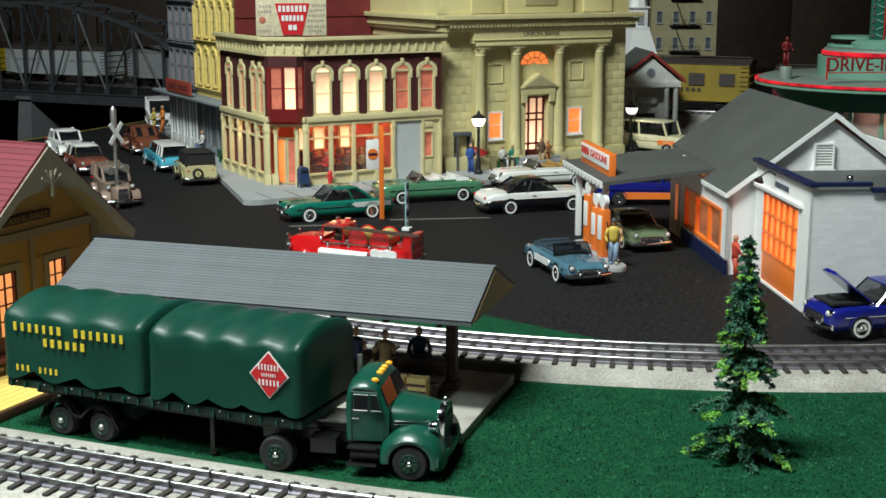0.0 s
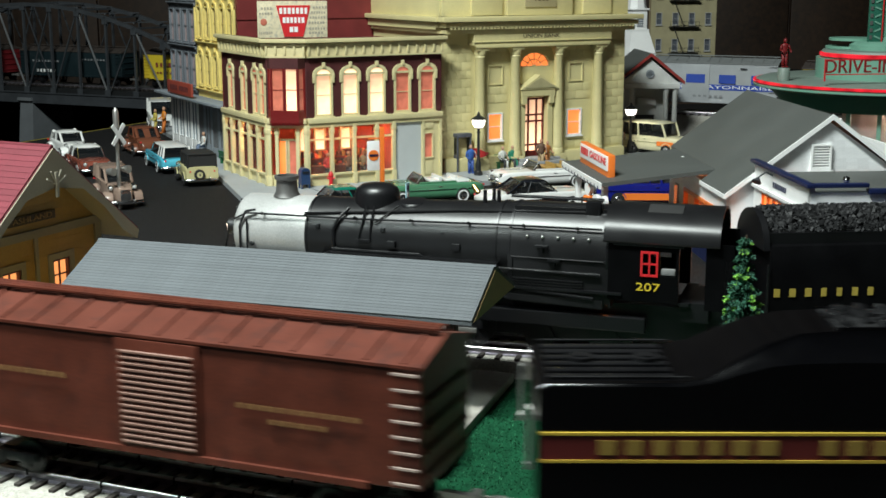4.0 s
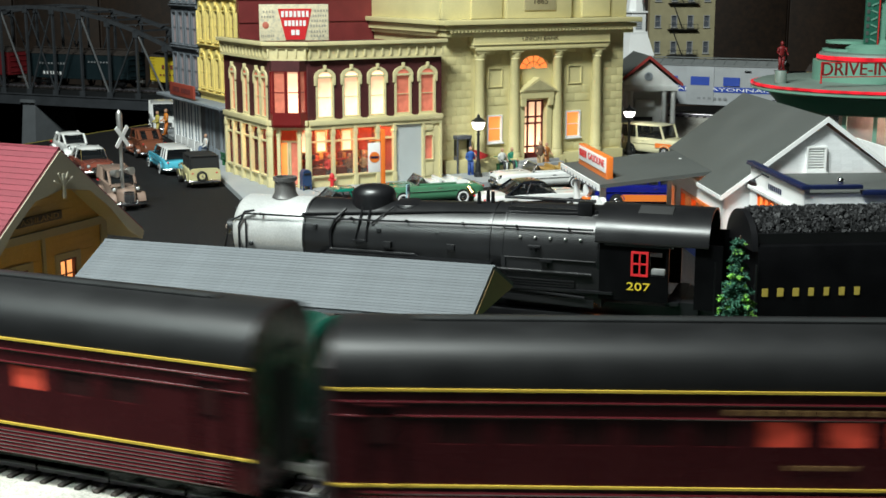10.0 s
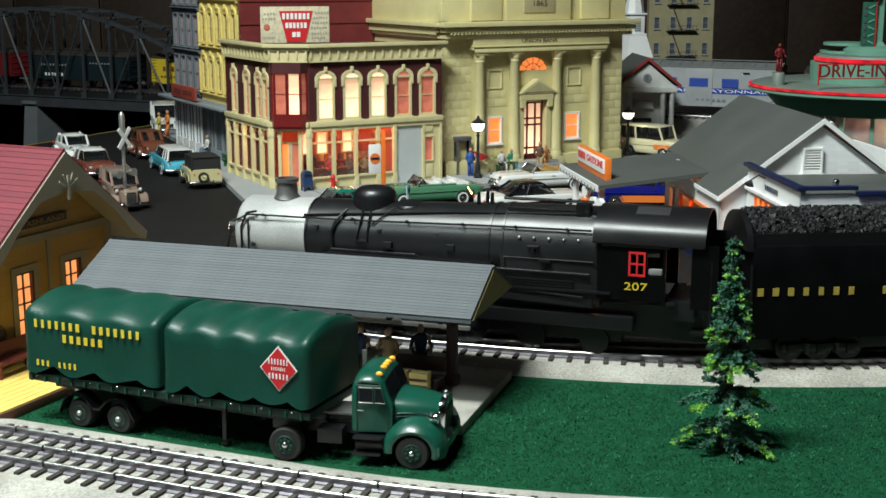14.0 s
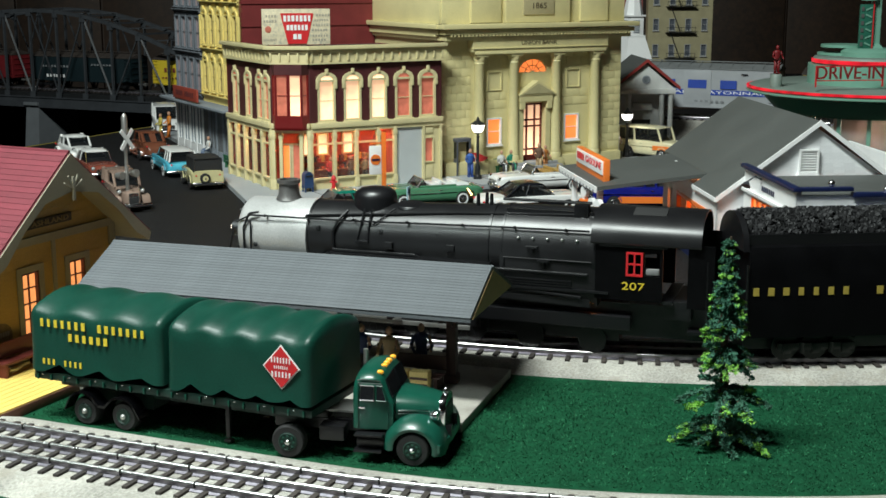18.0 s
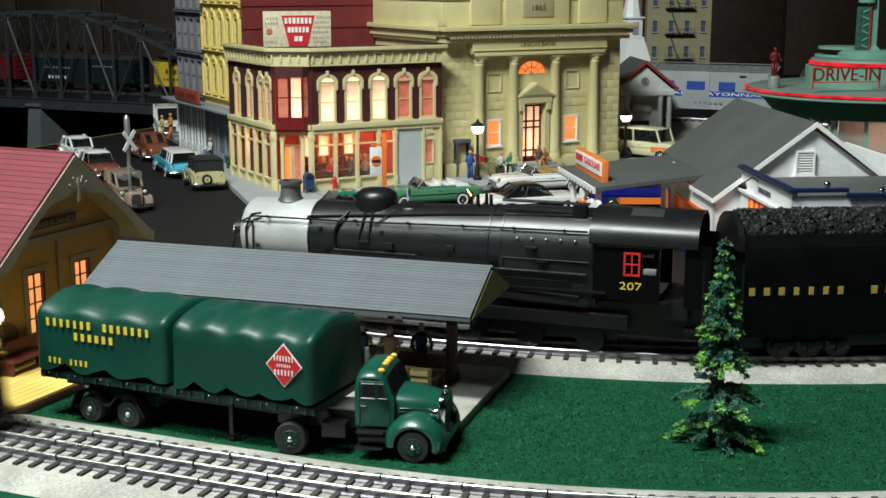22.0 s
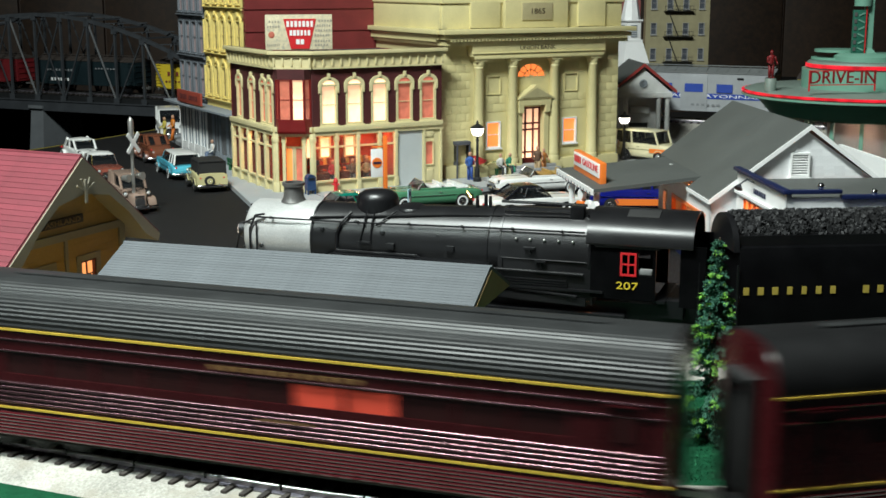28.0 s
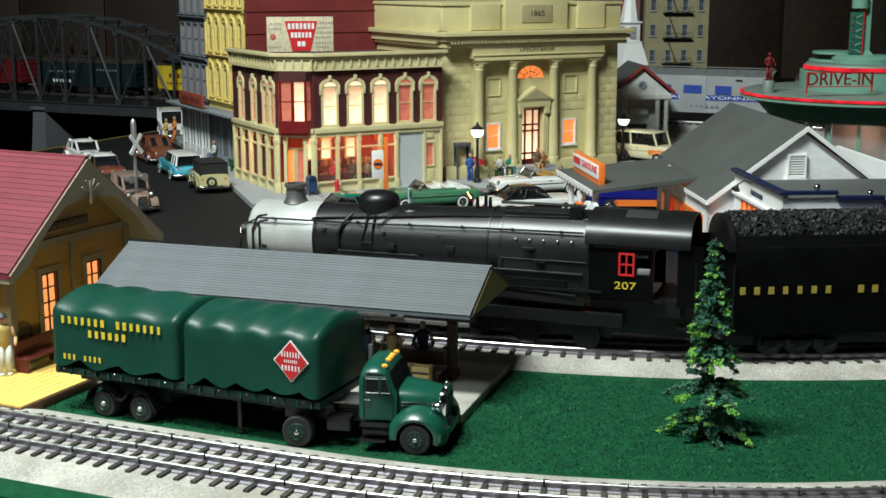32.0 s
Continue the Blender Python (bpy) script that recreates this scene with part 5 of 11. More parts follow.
def temple_house():
    t = thing("temple_front_hall", pose(0.2650, 1.99, -0.002, 0, 0, 3), "small grey-white columned hall with red-edged gable roof", "building")
    W, D = 0.092, 0.12
    pale = mat("pale_grey_plaster", (0.55, 0.56, 0.54), 0.6)
    b = bmesh.new()
    wall(b, pose(0.008, 0.03, 0), W - 0.016, 0.088, 0.004, [(0.023, 0.053, 0.0, 0.045)])
    wall(b, pose(0.008, D, 0, 0, 0, -90), D - 0.03, 0.088, 0.004)
    wall(b, pose(W - 0.008, 0.03, 0, 0, 0, 90), D - 0.03, 0.088, 0.004)
    wall(b, pose(W - 0.008, D, 0, 0, 0, 180), W - 0.016, 0.088, 0.004)
    part("wall", b, pale, t, smooth=0)
    b = bmesh.new()
    box(b, (W / 2, 0.035, 0.0225), (0.03, 0.003, 0.045))
    part("door", b, IRON, t)
    b = bmesh.new()
    prism(b, [(0.0, 0.002, 0.094), (W, 0.002, 0.094), (W / 2, 0.002, 0.132)], (0, 0.003, 0))
    part("pediment", b, pale, t, smooth=0)
    b = bmesh.new()
    lathe(b, [(0.0065, 0), (0.0065, 0.001), (0.004, 0.001), (0.004, 0)], 14, pose(W / 2, 0.001, 0.109, 90))
    part("roundel", b, GREYWOOD, t)
    b = bmesh.new()
    box(b, (W / 2, 0.004, 0.091), (W, 0.010, 0.008), bev=0.0006)
    part("entablature", b, pale, t)
    for x in (0.006, 0.020, W - 0.020, W - 0.006):
        b = bmesh.new()
        lathe(b, [(0.0052, 0), (0.0052, 0.004), (0.0042, 0.005), (0.0038, 0.082), (0.0052, 0.085), (0.0052, 0.0875)], 14, pose(x, 0.006, 0))
        part("column", b, pale, t)
    for s in (-1, 1):
        b = bmesh.new()
        x0, x1 = W / 2, W / 2 + s * (W / 2 + 0.006)
        prism(b, [(x0, -0.004, 0.1365), (x1, -0.004, 0.0945), (x1, -0.004, 0.0985), (x0, -0.004, 0.1405)], (0, D + 0.008, 0))
        part("roof_slope", b, ROOFPLAIN, t, "dark grey roof slope", smooth=0)
        b = bmesh.new()
        prism(b, [(x0, -0.0055, 0.1355), (x1, -0.0055, 0.0935), (x1, -0.0055, 0.0988), (x0, -0.0055, 0.1408)], (0, 0.0014, 0))
        part("verge_board", b, mat("verge_red", (0.25, 0.03, 0.025), 0.5) if "verge_red" not in bpy.data.materials else bpy.data.materials["verge_red"], t, "red verge board", smooth=0)
    b = bmesh.new()
    box(b, (W / 2, 0.026, 0.066), (0.03, 0.008, 0.012), bev=0.002)
    part("door_hood", b, pale, t)


temple_house()


def church():
    t = thing("church_steeple", pose(0.3135, 2.17, -0.021, 0, 0, 20), "white wooden church with louvred belfry and spire", "church")
    b = bmesh.new()
    box(b, (0, 0.05, 0.05), (0.07, 0.15, 0.10))
    prism(b, [(-0.038, -0.025, 0.10), (0.038, -0.025, 0.10), (0, -0.025, 0.128)], (0, 0.15, 0))
    part("nave", b, WHITE, t, smooth=0)
    b = bmesh.new()
    loft(b, [[V(x * s, y * s, z) for x, y in ((-1, -1), (1, -1), (1, 1), (-1, 1))] for s, z in ((0.027, 0.10), (0.027, 0.138), (0.0155, 0.184), (0.0155, 0.188))])
    part("tower", b, WHITE, t, smooth=0)
    b = bmesh.new()
    box(b, (0, 0, 0.203), (0.026, 0.026, 0.032), bev=0.0008)
    box(b, (0, 0, 0.2195), (0.031, 0.031, 0.003), bev=0.0006)
    bf = part("belfry", b, WHITE, t)
    for sx, sy, rz in ((0, -0.0133, 0), (-0.0133, 0, 90), (0.0133, 0, 90)):
        for k in range(6):
            b = bmesh.new()
            box(b, (0, 0, 0), (0.011, 0.0012, 0.0022))
            part("louvre", b, GREYWOOD, bf, m=pose(sx, sy, 0.193 + k * 0.0036, 0, 0, rz), smooth=0)
    b = bmesh.new()
    loft(b, [[V(r * math.cos(k * math.pi / 4 + 0.39), r * math.sin(k * math.pi / 4 + 0.39), z) for k in range(8)] for r, z in ((0.0165, 0.221), (0.009, 0.262), (0.0008, 0.31))])
    part("spire", b, WHITE, t, smooth=0)


church()


def back_flat(name, x, y, rz, W, H, zb, base, label, cols, rows, escape=False):
    t = thing(name, pose(x, y, zb, 0, 0, rz), label, "building")
    w, h = W / cols * 0.34, H / rows * 0.45
    holes = [((i + 0.5) * W / cols - w / 2, (i + 0.5) * W / cols + w / 2, (j + 0.28) * H / rows, (j + 0.28) * H / rows + h) for i in range(cols) for j in range(rows)]
    b = bmesh.new()
    wall(b, Matrix.Identity(4), W, H, 0.02, holes)
    box(b, (W / 2, -0.001, H - 0.003), (W + 0.004, 0.006, 0.005))
    part("wall", b, base, t, smooth=0)
    pane = mat("dull_pane", (0.09, 0.1, 0.12), 0.3)
    for x0, x1, z0, z1 in holes:
        win = window_unit(t, pose((x0 + x1) / 2, 0, z0), w, h, pane, mat("dull_frame", (0.33, 0.33, 0.32), 0.6) if "dull_frame" not in bpy.data.materials else bpy.data.materials["dull_frame"], 0.0014, 1, 2, True, 0.001, 0.004)
    if escape:
        for j in range(rows):
            b = bmesh.new()
            z = (j + 0.2) * H / rows
            box(b, (W * 0.5, -0.007, z), (W * 0.46, 0.012, 0.001))
            for k in range(9):
                box(b, (W * 0.28 + k * W * 0.055, -0.0125, z + 0.005), (0.0006, 0.0006, 0.01))
            box(b, (W * 0.5, -0.0125, z + 0.01), (W * 0.46, 0.0008, 0.0008))
            box(b, (W * 0.42, -0.007, z + H / rows / 2), (0.0012, 0.004, H / rows * 1.06), ry=-22)
            part("fire_escape", b, IRON, t, smooth=0)
    b = bmesh.new()
    box(b, (W / 2, 0.012, -zb / 2 - 0.001), (W, 0.014, zb - 0.003))
    part("base", b, WOODWALL, t, smooth=0)


back_flat("apartment_house", 0.408, 2.62, 3, 0.130, 0.152, 0.092, mat("tan_brick", (0.34, 0.30, 0.175), 0.65, var=0.15), "tan brick apartment house with black fire escape", 4, 3, True)
back_flat("red_apartment_house", 0.30, 2.66, 6, 0.105, 0.17, 0.10, mat("rose_brick", (0.3, 0.09, 0.08), 0.65), "rose brick apartment house behind the church", 3, 3)

# ---- railway station with red roof ----
def station():
    t = thing("railway_station", pose(-0.292, 0.80, 0.002, 0, 0, 65), "ochre wooden railway station with red shingle roof and lit windows", "station")
    W, D, HE, HA = 0.126, 0.30, 0.086, 0.1378
    b = bmesh.new()
    box(b, (0.06, -0.0275, 0.003), (0.241, 0.071, 0.006), bev=0.0006)
    box(b, (-0.026, 0.16, 0.003), (0.05, 0.30, 0.006), bev=0.0006)
    part("deck_edge", b, mat("deck_brown", (0.12, 0.05, 0.03), 0.6), t)
    n = 12
    for i in range(n):
        b = bmesh.new()
        box(b, (0.06, -0.0625 + (i + 0.5) * 0.070 / n, 0.0064), (0.240, 0.070 / n - 0.0004, 0.0014), bev=0.0002)
        part("board", b, YBOARD, t)
    wins = [(0.0325, 0.0478, 0.0235, 0.0652), (0.0788, 0.0940, 0.0235, 0.0652)]
    b = bmesh.new()
    wall(b, pose(0, 0, 0.006), W, HE - 0.006, 0.004, [(a, c, z0 - 0.006, z1 - 0.006) for a, c, z0, z1 in wins])
    prism(b, [(0, 0, HE), (W, 0, HE), (W / 2, 0, HA)], (0, 0.004, 0))
    gw = part("gable_wall", b, STATION, t, smooth=0)
    b = bmesh.new()
    wall(b, pose(0, D, 0.006, 0, 0, -90), D - 0.004, HE - 0.006, 0.004, [(0.05, 0.07, 0.012, 0.052), (0.12, 0.14, 0.012, 0.052), (0.22, 0.24, 0.012, 0.052)])
    part("side_wall", b, STATION, t, smooth=0)
    b = bmesh.new()
    wall(b, pose(W, 0.004, 0.006, 0, 0, 90), D - 0.004, HE - 0.006, 0.004)
    wall(b, pose(W, D + 0.004, 0.006, 0, 0, 180), W, HE - 0.006, 0.004)
    part("rear_wall", b, STATION, t, smooth=0)
    # clapboards on the gable wall
    for j in range(24):
        z = 0.008 + j * 0.0051
        half = W / 2 if z < HE else (W / 2) * max(0.0, (HA - z) / (HA - HE))
        if half < 0.008:
            continue
        cuts = [W / 2 - half + 0.001]
        for a, c, z0, z1 in wins:
            if z + 0.005 > z0 - 0.002 and z < z1 + 0.002:
                cuts += [a - 0.0022, c + 0.0022]
        cuts.append(W / 2 + half - 0.001)
        for x0, x1 in zip(cuts[::2], cuts[1::2]):
            if x1 - x0 > 0.004:
                b = bmesh.new()
                box(b, ((x0 + x1) / 2, -0.0003, z + 0.0025), (x1 - x0, 0.0008, 0.0050), rx=-1.2)
                part("clapboard", b, STATION, gw, smooth=0)
    for a, c, z0, z1 in wins:
        w = window_unit(t, pose((a + c) / 2, 0, z0), c - a, z1 - z0, LIT_STATION, mat("window_dark_red", (0.09, 0.02, 0.02), 0.5) if "window_dark_red" not in bpy.data.materials else bpy.data.materials["window_dark_red"], 0.0014, 2, 4, False, 0.0008)
        b = bmesh.new()
        frame_ring(b, a - 0.005, c + 0.005, z0 - 0.004, z1 + 0.005, 0.0044, -0.0016, 0.0005)
        part("window_casing", b, STTRIM, t, smooth=0)
    b = bmesh.new()
    box(b, (W / 2, -0.001, HE + 0.0005), (W, 0.0026, 0.0055))
    box(b, (0.0025, -0.0008, HE / 2 + 0.003), (0.006, 0.0032, HE - 0.006))
    box(b, (W - 0.0025, -0.0008, HE / 2 + 0.003), (0.006, 0.0032, HE - 0.006))
    box(b, (W / 2, -0.0008, HE / 2), (0.003, 0.003, HE))
    box(b, (W / 2, -0.001, 0.010), (W, 0.0024, 0.008))
    part("trim_board", b, STTRIM, t, smooth=0)
    # name board
    b = bmesh.new()
    box(b, (0.0605, -0.0014, 0.0972), (0.043, 0.0022, 0.0060), bev=0.0006)
    nb = part("name_board", b, mat("name_board_dark", (0.06, 0.035, 0.012), 0.6), t, "dark name board")
    words("ASHLAND", 0.0050, mat("name_gilt", (0.25, 0.15, 0.04), 0.5), nb, pose(0.0605, -0.0028, 0.0972) @ FACE, width=0.036)
    # roof
    ov, fr = 0.018, 0.020
    rise = (HA - HE) / (W / 2)
    top = HA + 0.006
    for s in (-1, 1):
        x1 = W / 2 + s * (W / 2 + ov)
        z1 = top - rise * (W / 2 + ov)
        b = bmesh.new()
        prism(b, [(W / 2, -fr, top), (x1, -fr, z1), (x1, -fr, z1 - 0.003), (W / 2, -fr, top - 0.003)], (0, D + 2 * fr, 0))
        slope = part("roof_slope", b, ROOFRED, t, "red shingled roof slope", smooth=0)
        b = bmesh.new()
        prism(b, [(W / 2, -fr + 0.0006, top - 0.0032), (x1 - s * 0.0006, -fr + 0.0006, z1 - 0.0032), (x1 - s * 0.0006, -fr + 0.0006, z1 - 0.0062), (W / 2, -fr + 0.0006, top - 0.0062)], (0, D + 2 * fr - 0.0012, 0))
        part("soffit", b, STTRIM, t, "taupe boarded soffit", smooth=0)
        ln = math.hypot(x1 - W / 2, top - z1)
        n = 22
        tilt = math.degrees(math.atan(rise))
        for i in range(n):
            f = (i + 0.5) / n
            b = bmesh.new()
            box(b, (0, 0, 0), (ln / n * 1.05, D + 2 * fr - 0.001, 0.0009))
            part("shingle_course", b, ROOFRED, slope, m=pose(W / 2 + (x1 - W / 2) * f, D / 2, top + (z1 - top) * f + 0.0009, 0, s * (tilt - 3.5), 0), smooth=0)
        b = bmesh.new()
        prism(b, [(W / 2, -fr - 0.001, top - 0.0005), (x1, -fr - 0.001, z1 - 0.0005), (x1 - s * 0.002, -fr - 0.001, z1 - 0.006), (W / 2 + s * 0.064, -fr - 0.001, top - 0.0640), (W / 2 + s * 0.046, -fr - 0.001, top - 0.0450), (W / 2 + s * 0.026, -fr - 0.001, top - 0.0300), (W / 2, -fr - 0.001, top - 0.0255)], (0, 0.0022, 0))
        part("gable_board", b, STTRIM, t, "broad taupe gable board", smooth=0)
    oc = mat("ornament_cream", (0.34, 0.31, 0.24), 0.6)
    b = bmesh.new()
    box(b, (W / 2, -fr - 0.0022, top - 0.0235), (0.0022, 0.0014, 0.016))
    orn = part("gable_ornament", b, oc, t, "sunburst gable ornament")
    for a in (28, 62, 118, 152):
        b = bmesh.new()
        box(b, (W / 2 + 0.0050 * math.cos(radians(a)), -fr - 0.0022, top - 0.0235 + 0.0050 * math.sin(radians(a))), (0.0100, 0.001, 0.0010), ry=-a)
        part("ornament_ray", b, oc, orn)
    b = bmesh.new()
    tube(b, [(W / 2, -fr, top + 0.0006), (W / 2, D + fr, top + 0.0006)], 0.0013, 8)
    part("ridge_cap", b, ROOFRED, t)
    b = bmesh.new()
    cyl(b, (W / 2, 0.085, top), (W / 2, 0.085, top + 0.006), 0.0022, 0.0026, 10)
    part("vent_pipe", b, STTRIM, t)
    # bracket at the far corner
    bn = thing("station_bench", pose(-0.2845, 0.7985, 0.0092, 0, 0, 65), "dark red wooden bench against the station wall", "bench")
    rd = mat("bench_red", (0.12, 0.02, 0.015), 0.5)
    b = bmesh.new()
    box(b, (0.01, -0.006, 0.009), (0.036, 0.010, 0.0018), bev=0.0004)
    part("seat", b, rd, bn)
    b = bmesh.new()
    box(b, (0.01, -0.001, 0.0155), (0.036, 0.0014, 0.010), bev=0.0004)
    part("backrest", b, rd, bn)
    for x in (-0.006, 0.026):
        b = bmesh.new()
        box(b, (x, -0.006, 0.0042), (0.002, 0.010, 0.0082))
        part("leg", b, rd, bn)
    em = thing("wall_emblem", pose(-0.2875, 0.8098, 0.030, 0, 0, 65), "faded round painted emblem on the station wall", "emblem")
    b = bmesh.new()
    cyl(b, (0, -0.0014, 0), (0, -0.0006, 0), 0.0095, seg=20)
    part("disc", b, mat("emblem_brown", (0.14, 0.09, 0.04), 0.7, var=0.4, coarse=300), em)
    bars([6], 0.003, STTRIM, em, pose(0, -0.0016, 0.002) @ FACE, 0.013)


station()

# ---- service station ----
def service_station():
    # garage block: door wall faces west, brick wall faces the viewer
    t = thing("service_station", pose(0.2729, 0.985, 0.0, 0, 0, 4), "white brick service station with orange doors and navy trim", "service station")
    GH = 0.0985
    GD = 0.134   # garage depth (local y)
    GW = 0.16
    door = (0.0285, 0.1140, 0.002, 0.0758)
    # west wall of the garage runs along local +y: built from far to near so that its face looks to -x
    mW = pose(0, GD, 0, 0, 0, -90)
    b = bmesh.new()
    wall(b, mW, GD, GH, 0.004, [(GD - door[1], GD - door[0], door[2], door[3])])
    part("garage_front", b, WHITE, t, "white garage front", smooth=0)
    b = bmesh.new()
    wall(b, Matrix.Identity(4), GW, GH - 0.004, 0.004)
    fw = part("side_wall", b, WHITEBRICK, t, "white painted brick wall", smooth=0)
    rows = 30
    bl, bh = 0.0098, (GH - 0.006) / rows
    bb = bmesh.new()
    box(bb, (0, 0, 0), (bl - 0.00016, 0.0008, bh - 0.00016))
    brick = mesh_of("brick", bb, WHITEBRICK, 0)
    rest = bmesh.new()
    hb = bmesh.new()
    box(hb, (0, 0, 0), (bl / 2 - 0.00016, 0.0008, bh - 0.00016))
    half_brick = mesh_of("brick", hb, WHITEBRICK, 0)
    for j in range(rows):
        if j % 2:
            part("brick", half_brick, WHITEBRICK, fw, m=pose(0.006 - bl / 4, 0.00028, 0.002 + (j + 0.5) * bh))
        for i in range(16):
            x = 0.006 + (i + (0.5 if j % 2 else 0)) * bl
            if x < GW - 0.005:
                if j > 10:
                    part("brick", brick, WHITEBRICK, fw, m=pose(x, 0.00028, 0.002 + (j + 0.5) * bh))
                else:
                    box(rest, (x, 0.00028, 0.002 + (j + 0.5) * bh), (bl - 0.00022, 0.0008, bh - 0.00022))
    tagged(part("lower_brickwork", rest, WHITEBRICK, fw, smooth=0), kind="stuff")
    b = bmesh.new()
    wall(b, pose(GW, 0.004, 0, 0, 0, 90), 0.3, GH, 0.004)
    wall(b, pose(GW, 0.304, 0, 0, 0, 180), GW + 0.02, 0.08, 0.004)
    part("rear_wall", b, WHITE, t, smooth=0)
    b = bmesh.new()
    box(b, (GW / 2 + 0.002, GD / 2, GH - 0.010), (GW - 0.006, GD - 0.006, 0.003))
    part("garage_roof", b, ROOFPLAIN, t)
    # navy coping, stepped
    b = bmesh.new()
    box(b, (-0.0004, GD / 2 - 0.001, GH + 0.001), (0.0066, GD + 0.006, 0.003), bev=0.0005)
    box(b, (0.022, 0.0, GH + 0.001), (0.044, 0.0066, 0.003), bev=0.0005)
    part("coping", b, NAVY, t, "navy parapet coping")
    for x0, x1, z in ((0.044, 0.083, GH - 0.0045), (0.083, 0.122, GH - 0.0095), (0.122, 0.162, GH - 0.0145)):
        b = bmesh.new()
        box(b, ((x0 + x1) / 2, 0.0, z + 0.001), (x1 - x0, 0.0066, 0.0034), bev=0.0005)
        part("coping", b, NAVY, t)
    for x, z in ((0.028, GH + 0.003), (0.072, GH - 0.0022)):
        b = bmesh.new()
        ball(b, (x, 0.002, z + 0.002), 0.0028, 12, 8)
        part("flood_lamp", b, CHROME, t)
    # garage door: orange frame with lit panes, solid panel below
    y0, y1, z0, z1 = door
    b = bmesh.new()
    box(b, (0.0022, (y0 + y1) / 2, z0 + 0.0125), (0.002, y1 - y0, 0.025), bev=0.0004)
    gd = part("garage_door", b, ORANGE, t, "orange panelled garage door")
    for k in range(7):
        b = bmesh.new()
        box(b, (0.0018, y0 + (y1 - y0) * k / 6, (z0 + 0.025 + z1) / 2), (0.0026, 0.0022, z1 - z0 - 0.025))
        part("door_stile", b, ORANGE, gd, smooth=0)
    for k in range(4):
        b = bmesh.new()
        box(b, (0.0021, (y0 + y1) / 2, z0 + 0.025 + (z1 - z0 - 0.026) * k / 3), (0.0026, y1 - y0, 0.002))
        part("door_rail", b, ORANGE, gd, smooth=0)
    for i in range(6):
        for k in range(3):
            b = bmesh.new()
            w, h = (y1 - y0) / 6 - 0.002, (z1 - z0 - 0.026) / 3 - 0.0018
            box(b, (0.0026, y0 + (i + 0.5) * (y1 - y0) / 6, z0 + 0.0255 + (k + 0.5) * (z1 - z0 - 0.026) / 3), (0.0006, w, h))
            part("pane", b, LIT_ORANGE, gd, smooth=0)
    b = bmesh.new()
    box(b, (-0.001, (y0 + y1) / 2 + 0.006, z1 + 0.0035), (0.003, y1 - y0 + 0.03, 0.0025))
    part("door_lintel", b, WHITE, t)
    bars([7], 0.0044, NAVY, t, pose(-0.0006, 0.068, 0.0870, 90, 0, -90), 0.034, gap=0.5)
    b = bmesh.new()
    tube(b, [(-0.0005, 0.085, 0.094), (-0.006, 0.085, 0.097), (-0.011, 0.082, 0.095), (-0.014, 0.08, 0.0935)], 0.0007, 6)
    cyl(b, (-0.014, 0.08, 0.0935), (-0.016, 0.078, 0.090), 0.001, 0.004, 10)
    part("wall_lamp", b, STEELGREY, t, "gooseneck wall lamp")
    # office behind: window wall, gable towards the viewer
    OX, OY = -0.022, GD + 0.004
    OD, OH = 0.20, 0.070
    AX, AZ = 0.0650, 0.1345   # ridge
    mO = pose(OX, OY + OD, 0, 0, 0, -90)
    wn = (0.059, 0.183, 0.0150, 0.0540)
    sl = (0.024, 0.036, 0.0160, 0.0520)
    b = bmesh.new()
    wall(b, mO, OD, OH, 0.004, [wn, sl])
    part("office_wall", b, WHITE, t, "white office wall", smooth=0)
    b = bmesh.new()
    box(b, (OX - 0.0008, OY + 0.072, 0.0065), (0.0022, 0.150, 0.0130))
    part("dado", b, NAVY, t, "navy painted dado", smooth=0)
    ow = part("office_window", (lambda q: (frame_ring(q, wn[0], wn[1], wn[2], wn[3], 0.0028, -0.001, 0.003), [box(q, (wn[0] + (wn[1] - wn[0]) * k / 3, 0.001, (wn[2] + wn[3]) / 2), (0.0024, 0.004, wn[3] - wn[2])) for k in (1, 2)], q)[-1])(bmesh.new()), ORANGE, t, "orange framed office window", mO, smooth=0)
    for k in range(3):
        b = bmesh.new()
        box(b, (wn[0] + (wn[1] - wn[0]) * (k + 0.5) / 3, 0.0026, (wn[2] + wn[3]) / 2), ((wn[1] - wn[0]) / 3 - 0.003, 0.0005, wn[3] - wn[2] - 0.004))
        g = part("pane", b, glass("office_glass", (1.0, 0.5, 0.3), 0.05, 0.15), ow, smooth=0)
        g.visible_shadow = False
    b = bmesh.new()
    box(b, ((sl[0] + sl[1]) / 2, 0.002, (sl[2] + sl[3]) / 2), (sl[1] - sl[0], 0.0006, sl[3] - sl[2]))
    sd = part("office_door", b, LIT_ORANGE, t, "lit narrow office door", mO, smooth=0)
    b = bmesh.new()
    frame_ring(b, sl[0] - 0.001, sl[1] + 0.001, sl[2] - 0.014, sl[3] + 0.001, 0.002, -0.0012, 0.001)
    box(b, ((sl[0] + sl[1]) / 2, -0.0005, (sl[2] + sl[3]) / 2), (0.0014, 0.002, sl[3] - sl[2]))
    part("door_frame", b, WHITE, sd, smooth=0)
    b = bmesh.new()
    box(b, (OX + 0.04, OY + OD / 2, 0.0012), (0.07, OD - 0.02, 0.002))
    part("office_floor", b, bpy.data.materials["wood_floor_inside"], t, smooth=0)
    b = bmesh.new()
    box(b, (OX + 0.06, OY + OD / 2, 0.035), (0.002, OD - 0.02, 0.066))
    part("inner_wall", b, mat("orange_inside", (0.85, 0.35, 0.16), 0.7), t, smooth=0)
    b = bmesh.new()
